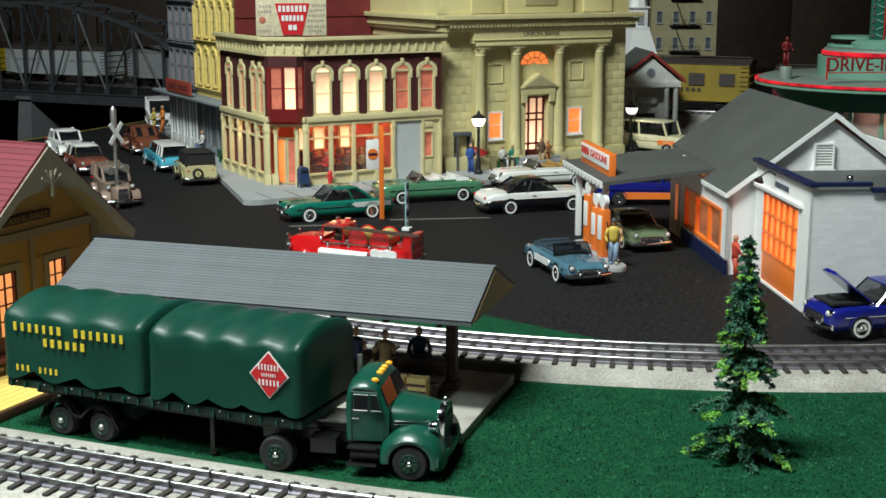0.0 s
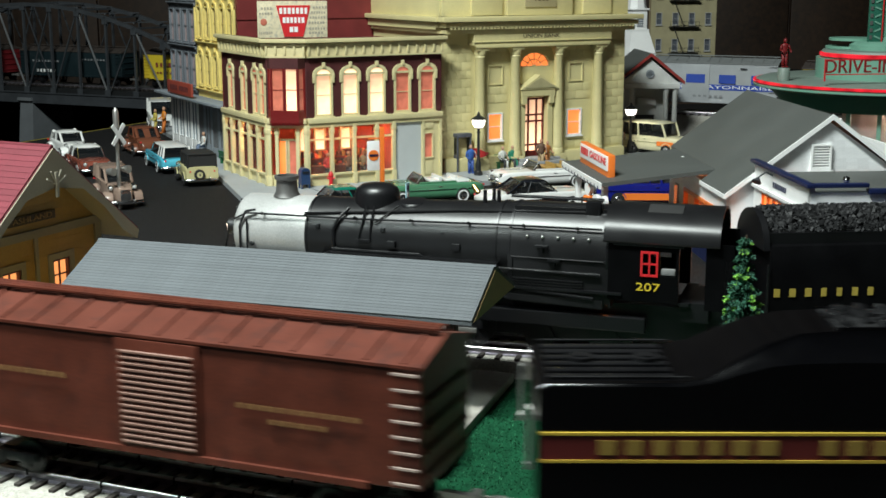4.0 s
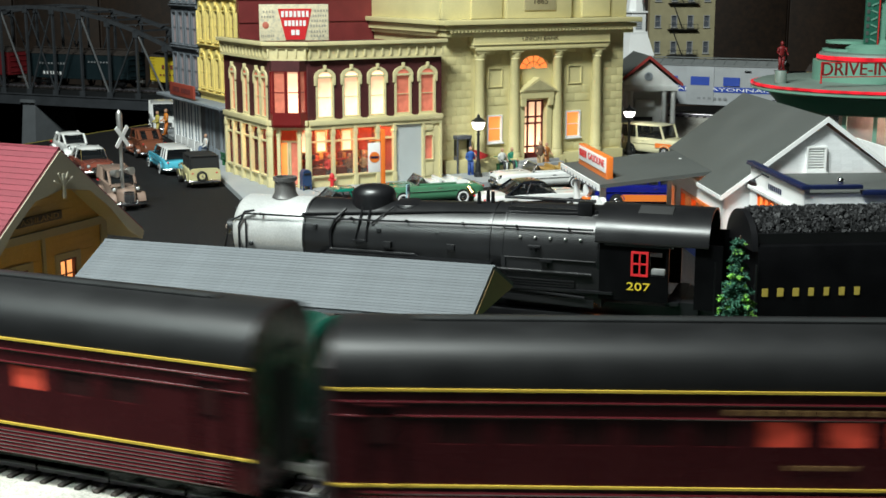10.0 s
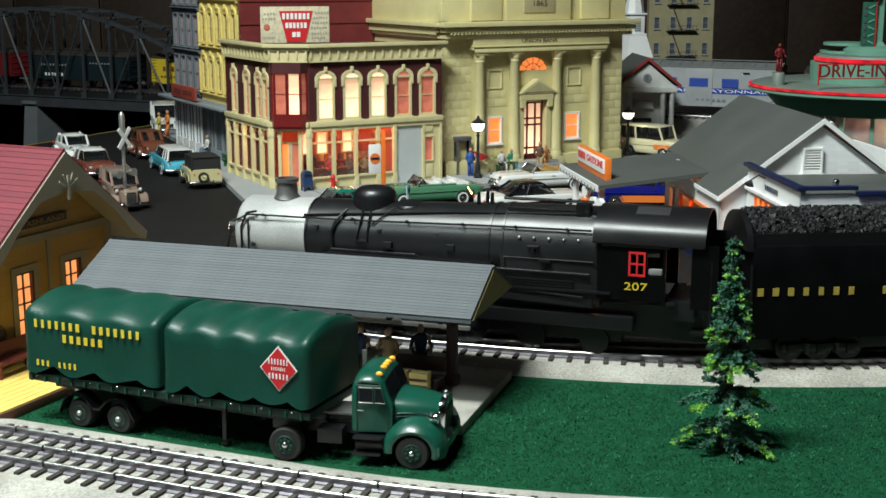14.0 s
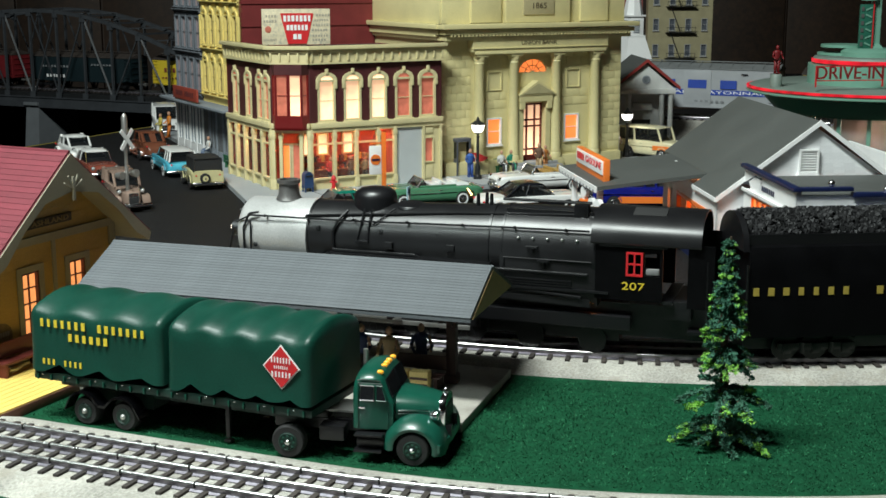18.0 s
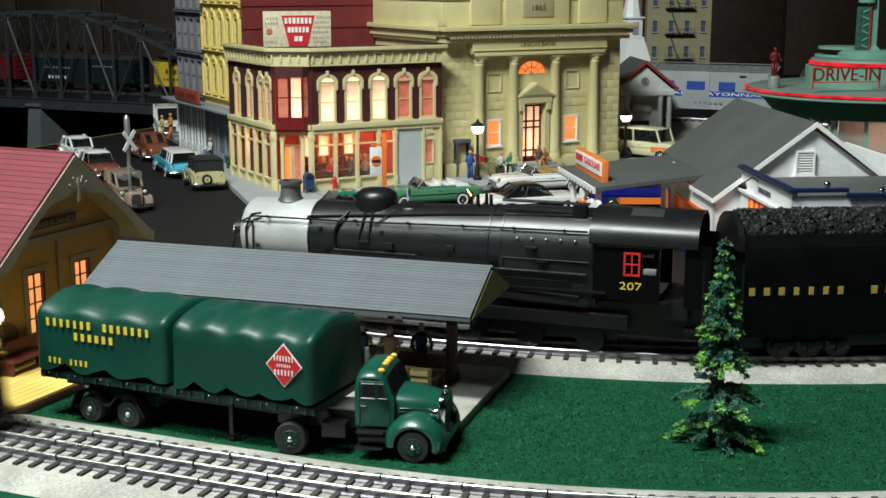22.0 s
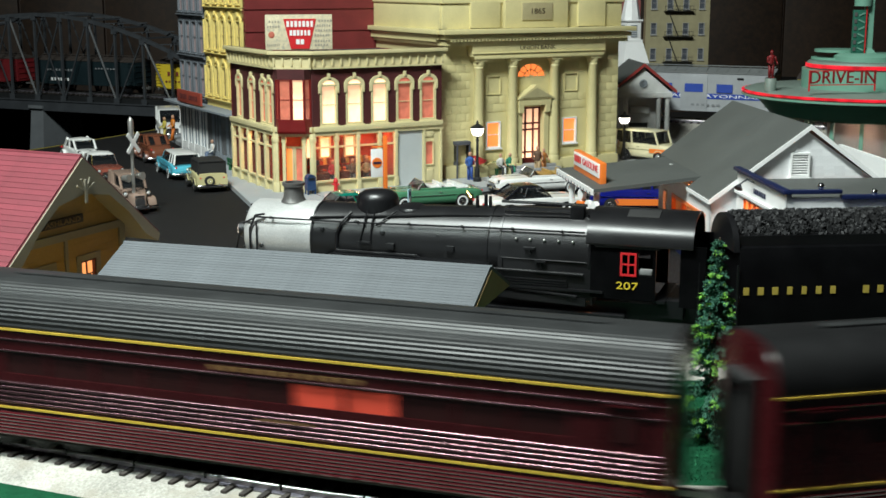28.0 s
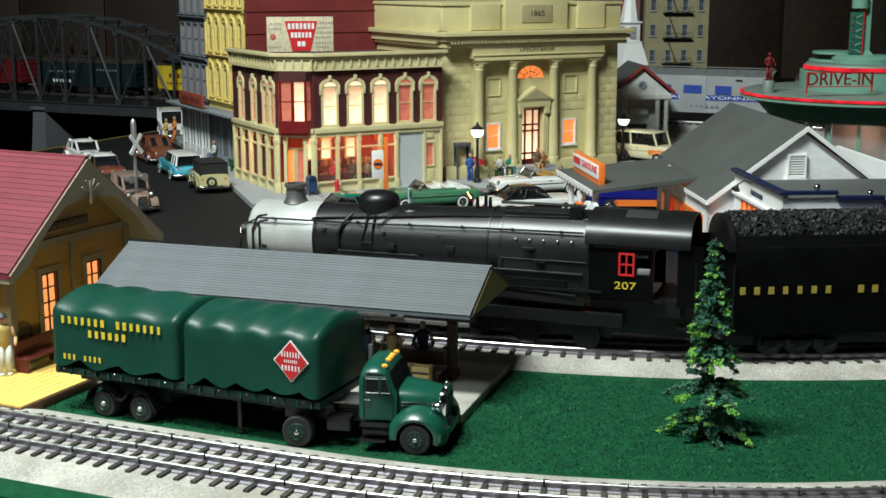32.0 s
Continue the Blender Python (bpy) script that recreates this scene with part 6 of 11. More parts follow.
    box(b, (OX + 0.025, OY + 0.05, 0.016), (0.014, 0.06, 0.03), bev=0.001)
    part("office_counter", b, mat("counter_pale", (0.7, 0.4, 0.25), 0.6), t)
    # viewer-side gable wall above the garage
    b = bmesh.new()
    hw = AX - OX
    prism(b, [(OX, OY, 0.0), (AX + hw, OY, 0.0), (AX + hw, OY, OH), (AX, OY, AZ - 0.004), (OX, OY, OH)], (0, 0.004, 0))
    gb = part("gable_wall", b, WHITEBRICK, t, "white painted brick gable", smooth=0)
    nb = 0
    for j in range(20):
        z = 0.072 + j * 0.0031
        half = hw * (AZ - 0.005 - z) / (AZ - 0.004 - OH) - 0.003
        x = AX - half + (0.005 if j % 2 else 0.0)
        while x + 0.0098 < AX + half and nb < 240:
            part("brick", brick, WHITEBRICK, gb, m=pose(x + 0.0049, OY + 0.00028, z + 0.0016))
            x += 0.0098
            nb += 1
    b = bmesh.new()
    frame_ring(b, AX - 0.0165, AX + 0.0010, 0.0905, 0.1125, 0.0016, OY - 0.0035, OY)
    box(b, (AX - 0.0078, OY - 0.002, 0.0895), (0.021, 0.005, 0.0016))
    vt = part("gable_vent", b, WHITE, t, "white louvred gable vent", smooth=0)
    for k in range(8):
        b = bmesh.new()
        box(b, (AX - 0.0078, OY - 0.002, 0.0930 + k * 0.0023), (0.0150, 0.0022, 0.0008), rx=28)
        part("slat", b, WHITE, vt, smooth=0)
    # main gable roof: its street slope reaches lower before the canopy
    rise = (AZ - OH) / hw
    RL, YN = 0.240, 0.212
    for sd_ in (-1, 1):
        xe = AX + sd_ * (hw + 0.003)
        ze = AZ - rise * (hw + 0.003)
        xc, zc = (-0.0115, AZ - rise * (AX + 0.0115)) if sd_ < 0 else (xe, ze)
        b = bmesh.new()
        prism(b, [(AX, OY - 0.004, AZ + 0.003), (xe, OY - 0.004, ze + 0.003), (xe, OY - 0.004, ze), (AX, OY - 0.004, AZ)], (0, YN - OY + 0.004, 0))
        prism(b, [(AX, YN, AZ + 0.003), (xc, YN, zc + 0.003), (xc, YN, zc), (AX, YN, AZ)], (0, OY + RL - YN, 0))
        part("roof_slope", b, ROOFPLAIN, t, "plain grey roof slope", smooth=0)
        b = bmesh.new()
        prism(b, [(AX, OY - 0.0055, AZ + 0.0036), (xe, OY - 0.0055, ze + 0.0036), (xe, OY - 0.0055, ze - 0.0010), (AX, OY - 0.0055, AZ - 0.0010)], (0, 0.0014, 0))
        part("verge_board", b, WHITE, t, smooth=0)
        if sd_ < 0:
            b = bmesh.new()
            box(b, (xe - 0.0005, (OY - 0.004 + YN) / 2, ze + 0.0012), (0.0012, YN - OY + 0.004, 0.0034))
            part("eave_board", b, WHITE, t, smooth=0)
    # canopy over the pumps, falling a little towards the street
    cz = 0.0650
    zr = AZ - rise * (AX + 0.0115) + 0.003
    cpts = [(-0.0095, YN, zr), (-0.0095, YN + 0.143, zr), (-0.127, YN + 0.143, 0.0690), (-0.1153, YN, 0.0690)]
    b = bmesh.new()
    prism(b, [(x, y, z - 0.0036) for x, y, z in cpts], (0, 0, 0.0036))
    part("canopy", b, ROOFPLAIN, t, "grey pump canopy", smooth=0)
    b = bmesh.new()
    for (xa, ya, _), (xb, yb, _) in zip(cpts[2:], cpts[3:]):
        ln = math.hypot(xb - xa, yb - ya)
        box(b, ((xa + xb) / 2 - 0.0008, (ya + yb) / 2, cz + 0.0012), (ln, 0.0016, 0.0056), rz=math.degrees(math.atan2(yb - ya, xb - xa)))
    fa = part("fascia", b, WHITE, t, "white canopy fascia", smooth=0)
    for k in range(12):
        f = (k + 0.5) / 12
        b = bmesh.new()
        box(b, (-0.1282 + 0.0117 * f, YN + 0.143 - 0.143 * f, cz - 0.0010), (0.0008, 0.006, 0.003), rz=8)
        part("canopy_tooth", b, NAVY, fa, smooth=0)
    for x, y in ((-0.124, YN + 0.105), (-0.115, YN + 0.018)):
        b = bmesh.new()
        box(b, (x + 0.006, y, cz / 2), (0.0056, 0.0056, cz), bev=0.0006)
        part("canopy_post", b, WHITE, t, "white square canopy post")
    sg = thing("gasoline_sign", pose(0.1475, 1.265, 0.0692, 0, 0, 278), "orange sign with white lettered panel on the canopy edge", "sign")
    b = bmesh.new()
    box(b, (0, 0, 0.011), (0.108, 0.006, 0.0215), bev=0.0006)
    part("body", b, ORANGE, sg)
    b = bmesh.new()
    box(b, (0, -0.0034, 0.0135), (0.102, 0.0012, 0.0135), bev=0.0003)
    pn = part("panel", b, WHITE, sg)
    words("GASOLINE", 0.0095, REDSIGN, pn, pose(0.0175, -0.0043, 0.0145) @ FACE, width=0.060)
    bars([4], 0.0068, REDSIGN, pn, pose(-0.033, -0.0043, 0.0145) @ FACE, 0.030, gap=0.3)


service_station()
bulb("office_bulb", 0.262, 1.20, 0.058, 0.05, (1.0, 0.36, 0.12))


def pump(x, y, rz, h):
    t = thing("gas_pump", pose(x, y, 0.004, 0, 0, rz), "orange fuel pump with white globe on the pump island", "fuel pump", "pumps at the island")
    b = bmesh.new()
    box(b, (0, 0, h / 2), (0.010, 0.008, h), bev=0.0012)
    part("body", b, ORANGE, t)
    b = bmesh.new()
    box(b, (0, -0.0043, h * 0.62), (0.0068, 0.0008, h * 0.5), bev=0.0002)
    part("dial_panel", b, WHITE, t)
    b = bmesh.new()
    cyl(b, (0, 0, h), (0, 0, h + 0.002), 0.0022, seg=10)
    cyl(b, (0, -0.0022, h + 0.007), (0, 0.0022, h + 0.007), 0.0055, seg=18)
    part("globe", b, WHITE, t, "round white globe")
    b = bmesh.new()
    tube(b, [(0.0055, 0, h * 0.75), (0.009, 0, h * 0.6), (0.0095, 0, h * 0.3), (0.007, 0, h * 0.18), (0.0055, 0, h * 0.4)], 0.0006, 6)
    part("hose", b, RUBBER, t)


isl = bmesh.new()
rings = []
for z, s in ((0.0, 1.0), (0.003, 1.0), (0.004, 0.95)):
    rings.append([V((0.011 * math.cos(a) * s), (0.052 + 0.0 if math.sin(a) > 0 else -0.052) * 1.0 + 0.011 * math.sin(a) * s, z) for a in [2 * math.pi * k / 24 for k in range(24)]])
loft(isl, rings)
solo("pump_island", isl, CONCRETE, "rounded grey concrete pump island", "pump island", kind="structure", m=pose(0.1415, 1.192, 0.0, 0, 0, 8))
pump(0.1375, 1.236, -68, 0.046)
pump(0.141, 1.203, -68, 0.040)
pump(0.1435, 1.176, -68, 0.043)
# ---- bridge ----
def bridge():
    t = thing("truss_bridge", pose(FA.x, FA.y, 0.0, 0, 0, math.degrees(FH)), "grey steel bowstring truss railway bridge over the road", "bridge")
    pitch, n = 0.0675, 14
    x0, x1 = 0.4155 - 14 * 0.0675, 0.4155
    zd = 0.023

    def top(k):
        u = x0 + k * pitch
        return 0.1965 - 0.63 * (u + 0.05) ** 2

    def bar(name, p, q, w, d, mat_):
        v = q - p
        b = bmesh.new()
        box(b, (p + q) / 2, (v.length, w, d), ry=-math.degrees(math.atan2(v.z, v.x)))
        part(name, b, mat_, t, smooth=0)

    for s in (-0.052, 0.052):
        b = bmesh.new()
        box(b, ((x0 + x1) / 2, s, zd - 0.010), (x1 - x0 + 0.05, 0.010, 0.020))
        box(b, ((x0 + x1) / 2, s - 0.001, zd + 0.0005), (x1 - x0 + 0.05, 0.013, 0.0016))
        part("deck_girder", b, STEELGREY, t, smooth=0)
        for k in range(n):
            xa, xb = x0 + pitch * k, x0 + pitch * (k + 1)
            za, zb = top(k), top(k + 1)
            if k == 0:
                bar("top_chord", V(xa, s, zd), V(xb, s, zb), 0.007, 0.0062, STEELGREY)
            elif k == n - 1:
                bar("top_chord", V(xa, s, za), V(xb, s, zd), 0.007, 0.0062, STEELGREY)
            else:
                bar("top_chord", V(xa - 0.001, s, za), V(xb + 0.001, s, zb), 0.008, 0.0068, STEELGREY)
                even = k in (2, 4, 6, 9, 11)
                bar("diagonal", V(xa, s, za) if even else V(xa, s, zd), V(xb, s, zd) if even else V(xb, s, zb), 0.0026, 0.0024, STEELLIGHT if even and s < 0 else STEELGREY)
                if k in (5, 7):
                    bar("diagonal", V(xa, s + 0.002, zd) if even else V(xa, s + 0.002, za), V(xb, s + 0.002, zb) if even else V(xb, s + 0.002, zd), 0.0022, 0.0022, STEELGREY)
            if k:
                b = bmesh.new()
                box(b, (xa, s, (zd + za) / 2), (0.0036, 0.005, za - zd))
                part("vertical", b, STEELGREY, t, smooth=0)
                for z, w in ((zd + 0.006, 0.013), (za - 0.006, 0.012)):
                    b = bmesh.new()
                    box(b, (xa, s - 0.003, z), (w, 0.0018, 0.012))
                    part("gusset", b, STEELGREY, t, smooth=0)
    for k in range(1, n):
        b = bmesh.new()
        box(b, (x0 + pitch * k, 0, top(k)), (0.0034, 0.104, 0.0034))
        if k < n - 1:
            for e in (-1, 1):
                box(b, (x0 + pitch * (k + 0.5), 0, (top(k) + top(k + 1)) / 2), (math.hypot(pitch, 0.104), 0.0022, 0.0022), rz=e * math.degrees(math.atan2(0.104, pitch)))
        part("cross_brace", b, STEELGREY, t, smooth=0)
    b = bmesh.new()
    box(b, ((x0 + x1) / 2, 0, 0.0270), (x1 - x0 + 0.05, 0.092, 0.0120))
    part("deck", b, IRON, t, smooth=0)
    for x in (-0.06, 0.42):
        b = bmesh.new()
        loft(b, [[V(x + a * 0.016 * s, c * 0.055 * s, z) for a, c in ((-1, -1), (1, -1), (1, 1), (-1, 1))] for s, z in ((1.3, -0.16), (1.0, 0.006), (1.12, 0.007), (1.12, 0.013))])
        part("pier", b, mat("pier_concrete", (0.12, 0.13, 0.14), 0.8) if "pier_concrete" not in bpy.data.materials else bpy.data.materials["pier_concrete"], t, "tapered concrete pier", smooth=0)


bridge()
# black sheets added to stand in for the unlit dark around the bridge
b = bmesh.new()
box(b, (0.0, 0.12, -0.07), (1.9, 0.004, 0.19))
solo("unlit_gap_back", b, mat("dark_void_back", (0.002, 0.002, 0.0023), 0.95, spec=0.05), "added black sheet for the unlit gap behind the bridge", "curtain", kind="structure", m=pose(FA.x - 0.35, FA.y + 0.163, 0, 0, 0, math.degrees(FH)))
sheet("unlit_gap_floor", [(-2.8, 1.4), (-0.2, 1.4), (0.3, 3.7), (-2.8, 3.7)], -0.17, -0.16, mat("dark_void_floor", (0.002, 0.002, 0.0023), 0.95, spec=0.05), "added black sheet for the unlit depth below the bridge", "floor")


# ---- drive-in restaurant ----
def drive_in():
    t = thing("drive_in_restaurant", pose(0.560, 1.70, 0.0), "round mint-green drive-in restaurant with red neon bands", "restaurant")
    R = 0.115
    b = bmesh.new()
    lathe(b, [(R, 0.0), (R, 0.020), (R - 0.002, 0.020), (R - 0.002, 0.0)], 40)
    part("base_wall", b, MINT, t)
    n = 20
    for k in range(n):
        a = 2 * math.pi * k / n
        b = bmesh.new()
        box(b, (R * math.cos(a), R * math.sin(a), 0.055), (0.004, 0.005, 0.074), rz=math.degrees(a))
        part("mullion", b, MINT, t, smooth=0)
        if math.sin(a) < 0.4:
            a2 = a + math.pi / n
            b = bmesh.new()
            box(b, (R * 0.985 * math.cos(a2), R * 0.985 * math.sin(a2), 0.055), (0.0008, 2 * R * math.sin(math.pi / n) * 0.92, 0.068), rz=math.degrees(a2))
            p = part("pane", b, glass("diner_glass", (0.8, 0.8, 0.75), 0.05, 0.12) if "diner_glass" not in bpy.data.materials else bpy.data.materials["diner_glass"], t, smooth=0)
            p.visible_shadow = False
    b = bmesh.new()
    for k in range(24):
        a = math.pi + math.pi * k / 23 - 0.3
        if k % 3 == 0:
            box(b, ((R - 0.035) * math.cos(a), (R - 0.035) * math.sin(a), 0.018), (0.014, 0.02, 0.036), rz=math.degrees(a))
    part("booth", b, mat("booth_red", (0.5, 0.08, 0.06), 0.5), t)
    b = bmesh.new()
    lathe(b, [(0.045, 0.002), (0.045, 0.088), (0.044, 0.088), (0.044, 0.002)], 24)
    part("inner_core", b, mat("diner_inside", (0.6, 0.45, 0.4), 0.6), t)
    b = bmesh.new()
    lathe(b, [(R + 0.004, 0.088), (R + 0.004, 0.112), (R + 0.024, 0.113), (R + 0.024, 0.110), (R + 0.006, 0.090)], 48)
    part("soffit_band", b, DKGREEN, t, "dark green band under the roof")
    b = bmesh.new()
    lathe(b, [(0.001, 0.126), (R + 0.034, 0.124), (R + 0.042, 0.1215), (R + 0.042, 0.1135), (R + 0.02, 0.113), (0.001, 0.113)], 56)
    part("roof_disc", b, mat("roof_grey_green", (0.18, 0.23, 0.2), 0.5), t, "broad round roof")
    b = bmesh.new()
    lathe(b, [(R + 0.0425, 0.1135), (R + 0.0445, 0.1145), (R + 0.0445, 0.1165), (R + 0.0425, 0.1172)], 56)
    part("rim", b, MINT, t)
    b = bmesh.new()
    lathe(b, [(R + 0.0425, 0.1182), (R + 0.0446, 0.1188), (R + 0.0446, 0.1212), (R + 0.0425, 0.1218)], 56)
    part("neon_band", b, NEON, t, "glowing red neon band")
    b = bmesh.new()
    lathe(b, [(0.082, 0.124), (0.082, 0.150), (0.001, 0.150), (0.001, 0.124)], 40)
    part("drum", b, MINT, t)
    b = bmesh.new()
    lathe(b, [(0.001, 0.160), (0.074, 0.1595), (0.076, 0.157), (0.076, 0.1505), (0.001, 0.1505)], 44)
    part("upper_disc", b, bpy.data.materials["roof_grey_green"], t)
    b = bmesh.new()
    lathe(b, [(0.0762, 0.1515), (0.0778, 0.152), (0.0778, 0.1562), (0.0762, 0.1568)], 44)
    part("neon_band", b, NEON, t, "glowing red neon band")
    b = bmesh.new()
    lathe(b, [(0.042, 0.1595), (0.042, 0.166), (0.036, 0.170), (0.001, 0.170), (0.001, 0.1595)], 32)
    part("upper_drum", b, MINT, t)
    b = bmesh.new()
    lathe(b, [(0.03, 0.170), (0.03, 0.1735), (0.001, 0.1735), (0.001, 0.170)], 28, pose(-0.030, 0.03, 0.0))
    lathe(b, [(0.034, 0.160), (0.034, 0.163), (0.001, 0.163), (0.001, 0.160)], 28, pose(-0.030, 0.03, 0.0))
    part("roof_turret", b, MINT, t)
    b = bmesh.new()
    loft(b, [[V(-0.0005 + x * s, y * s, z) for x, y in ((-0.009, -0.006), (0.009, -0.006), (0.009, 0.006), (-0.009, 0.006))] for s, z in ((1.5, 0.166), (0.62, 0.176), (0.62, 0.30))])
    py = part("pylon", b, MINT, t, "tapered mint pylon", smooth=0)
    b = bmesh.new()
    box(b, (-0.0062, -0.007, 0.235), (0.0014, 0.004, 0.13))
    part("pylon_edge", b, REDSIGN, py, "red pylon edge", smooth=0)
    b = bmesh.new()
    box(b, (-0.0150, -0.006, 0.198), (0.0160, 0.006, 0.056), bev=0.0005)
    fin = part("pylon_sign", b, DKGREEN, t, "dark vertical sign panel")
    for k in range(6):
        b = bmesh.new()
        box(b, (-0.0125, -0.0096, 0.1755 + k * 0.009), (0.0085, 0.0012, 0.0018), ry=-24 if k % 2 else 24)
        part("sign_letter", b, MINT, fin, smooth=0)
        b = bmesh.new()
        box(b, (-0.0205, -0.0096, 0.1755 + k * 0.009), (0.0035, 0.0012, 0.005))
        part("sign_letter", b, ROOFPLAIN, fin, smooth=0)
    b = bmesh.new()
    lathe(b, [(0.011, 0.231), (0.011, 0.243), (0.009, 0.2445), (0.001, 0.2445), (0.001, 0.231)], 24, pose(-0.010, -0.003, 0))
    part("pylon_cap", b, MINT, t)
    b = bmesh.new()
    lathe(b, [(0.001, 0.1400), (0.0065, 0.1398), (0.0075, 0.1385), (0.0075, 0.124), (0.001, 0.124)], 20, pose(-0.1368, -0.045, 0))
    part("statue_plinth", b, bpy.data.materials["roof_grey_green"], t)
    # lettering on posts
    sg = thing("drive_in_sign", pose(0.496, 1.588, 0.129, 0, 0, 8), "red lettered sign on posts at the roof edge", "sign")
    words("DRIVE-IN", 0.0225, mat("dark_red_letter", (0.22, 0.012, 0.014), 0.45), sg, pose(0, 0, 0.0165) @ FACE, thick=0.001, width=0.086)
    b = bmesh.new()
    box(b, (0, 0.001, 0.0078), (0.088, 0.001, 0.0012))
    box(b, (0, 0.001, 0.0252), (0.088, 0.001, 0.0012))
    part("rail", b, REDSIGN, sg, smooth=0)
    for x in (-0.043, 0.043):
        b = bmesh.new()
        box(b, (x, 0.001, 0.013), (0.0016, 0.0016, 0.026))
        part("post", b, REDSIGN, sg, smooth=0)


drive_in()
bulb("diner_bulb", 0.545, 1.625, 0.075, 0.03, (1.0, 0.75, 0.6))
# ---- parked cars ----
def paint(name, c, rough=0.22):
    return mat(name, c, rough, var=0.06, coat=0.6, bump=0, spec=0.5)


CARGLASS = glass("car_window_glass", (0.012, 0.014, 0.016), 0.05, 0.55)
COCKPIT = mat("cockpit_dark", (0.02, 0.019, 0.018), 0.7)
LENS = mat("headlight_glass", (0.75, 0.77, 0.76), 0.1, 0.4, bump=0)


def car(m, label, color, style="sedan", L=0.116, W=0.043, H=0.034, top=None, side=None, belt=0.0205, white=True, fins=0.0, hood_open=False, category="car", name="parked_car", seat=None, flank=(-0.1, 0.30, 0.66, 0.36), lower=None, old=False, wr=0.0075, teeth=9):
    """A die-cast car, nose towards +x. style: coupe, sedan, wagon, open, jeep, pickup, van.
    lower: paint of the lower body; old: separate round fenders and a tall narrow bonnet."""
    t = thing(name, m, label, category, "parked cars")
    top = top or color
    hw, hl = W / 2, L / 2
    zb = 0.0050
    boxy = style in ("van", "jeep")
    st = [(-1.0, 0.80, 0.62), (-0.97, 0.93, 0.80), (-0.86, 0.985, 0.95 + fins), (-0.6, 1.0, 0.99 + fins * 0.6), (-0.2, 0.99, 0.985), (0.2, 0.985, 0.98), (0.45, 0.99, 0.985), (0.75, 0.975, 0.965), (0.92, 0.93, 0.90), (0.985, 0.85, 0.78), (1.0, 0.74, 0.66)]
    if boxy:
        st = [(-1.0, 0.97, 1.0), (-0.97, 1.0, 1.02), (0.2, 1.0, 1.02), (0.3, 0.94, 1.0), (0.93, 0.86, 0.95), (1.0, 0.82, 0.85)]
    if old:
        st = [(-1.0, 0.55, 0.45), (-0.95, 0.68, 0.72), (-0.8, 0.78, 0.95), (-0.5, 0.84, 1.02), (0.1, 0.82, 1.02), (0.28, 0.74, 1.0), (0.55, 0.60, 0.98), (0.8, 0.46, 0.93), (0.95, 0.36, 0.84), (1.0, 0.28, 0.7)]

    def section(fx, fw, fz, grow=0.0, cut=1.0):
        x, w = fx * hl, fw * hw + grow
        zt = zb + (belt - zb) * fz
        lo = zb + (0.0012 if abs(fx) > 0.95 else 0)
        dip = 0.0007 if abs(fx) > 0.3 and not boxy and not old else -0.0004
        half = [(w * 0.84, lo), (w * 0.965, lo + 0.0018), (w, lo + (zt - lo) * 0.40), (w * 0.975, lo + (zt - lo) * 0.60), (w * 0.99, lo + (zt - lo) * 0.78), (w * 0.95, zt - 0.0008), (w * 0.84, zt), (w * 0.62, zt - dip), (w * 0.25, zt - dip * 0.2 + 0.0006)]
        if cut < 1.0:
            half = half[:4]
        return [V(x, y, z) for y, z in half] + [V(x, -y, z) for y, z in reversed(half)]
    b = bmesh.new()
    loft(b, [section(*q) for q in st])
    part("body", b, color, t, smooth=55)
    if lower:
        b = bmesh.new()
        loft(b, [section(q[0] * 1.002, q[1], q[2], 0.0003, 0.5) for q in st])
        part("lower_body", b, lower, t, "contrasting lower body", smooth=55)
    # wheels in arches; flat black discs stand in for the shaded hollows
    axles = (-0.56, 0.6) if style != "van" else (-0.55, 0.62)
    for fx in axles:
        for s in (-1, 1):
            if old:
                b = bmesh.new()
                rr = []
                for k in range(9):
                    a = math.radians(-8 + k * 23.5)
                    r0, r1 = wr * 1.18, wr * 1.42
                    ca, sa = math.cos(a) * 1.12, math.sin(a)
                    zc = wr + 0.0004
                    yi, yo = s * hw * 0.55, s * hw * 1.0
                    rr.append([V(fx * hl + r0 * ca, yi, zc + r0 * sa), V(fx * hl + r0 * ca, yo, zc + r0 * sa), V(fx * hl + (r0 + r1) / 2 * ca, yo * 1.01, zc + (r0 + r1) / 2 * sa), V(fx * hl + r1 * ca, yo * 0.92, zc + r1 * sa), V(fx * hl + r1 * ca, yi, zc + r1 * sa)])
                loft(b, rr)
                part("fender", b, color, t, smooth=60)
            else:
                b = bmesh.new()
                cyl(b, (fx * hl, s * (hw - 0.005), wr + 0.0008), (fx * hl, s * (hw + 0.0003), wr + 0.0008), wr * 1.13, seg=20)
                part("wheel_well", b, RUBBER, t)
                b = bmesh.new()
                rr = []
                for k in range(9):
                    a = math.radians(8 + k * 20.5)
                    rr.append([V(fx * hl + r * math.cos(a), s * (hw + y), wr + 0.0008 + r * math.sin(a)) for r, y in ((wr * 1.09, -0.0004), (wr * 1.09, 0.0007), (wr * 1.20, 0.0007), (wr * 1.20, -0.0004))])
                loft(b, rr)
                part("arch_lip", b, lower or color, t)
            wheel("wheel", t, pose(fx * hl, s * (hw - 0.0020), wr, 0, 0, 0 if s < 0 else 180), wr, 0.0058, CHROME, CHROME, 16, WHITE if white else None)
    if old:
        for s in (-1, 1):
            b = bmesh.new()
            box(b, (0.02 * hl, s * hw * 0.88, 0.0066), (L * 0.34, hw * 0.26, 0.0014), bev=0.0004)
            part("running_board", b, color, t)
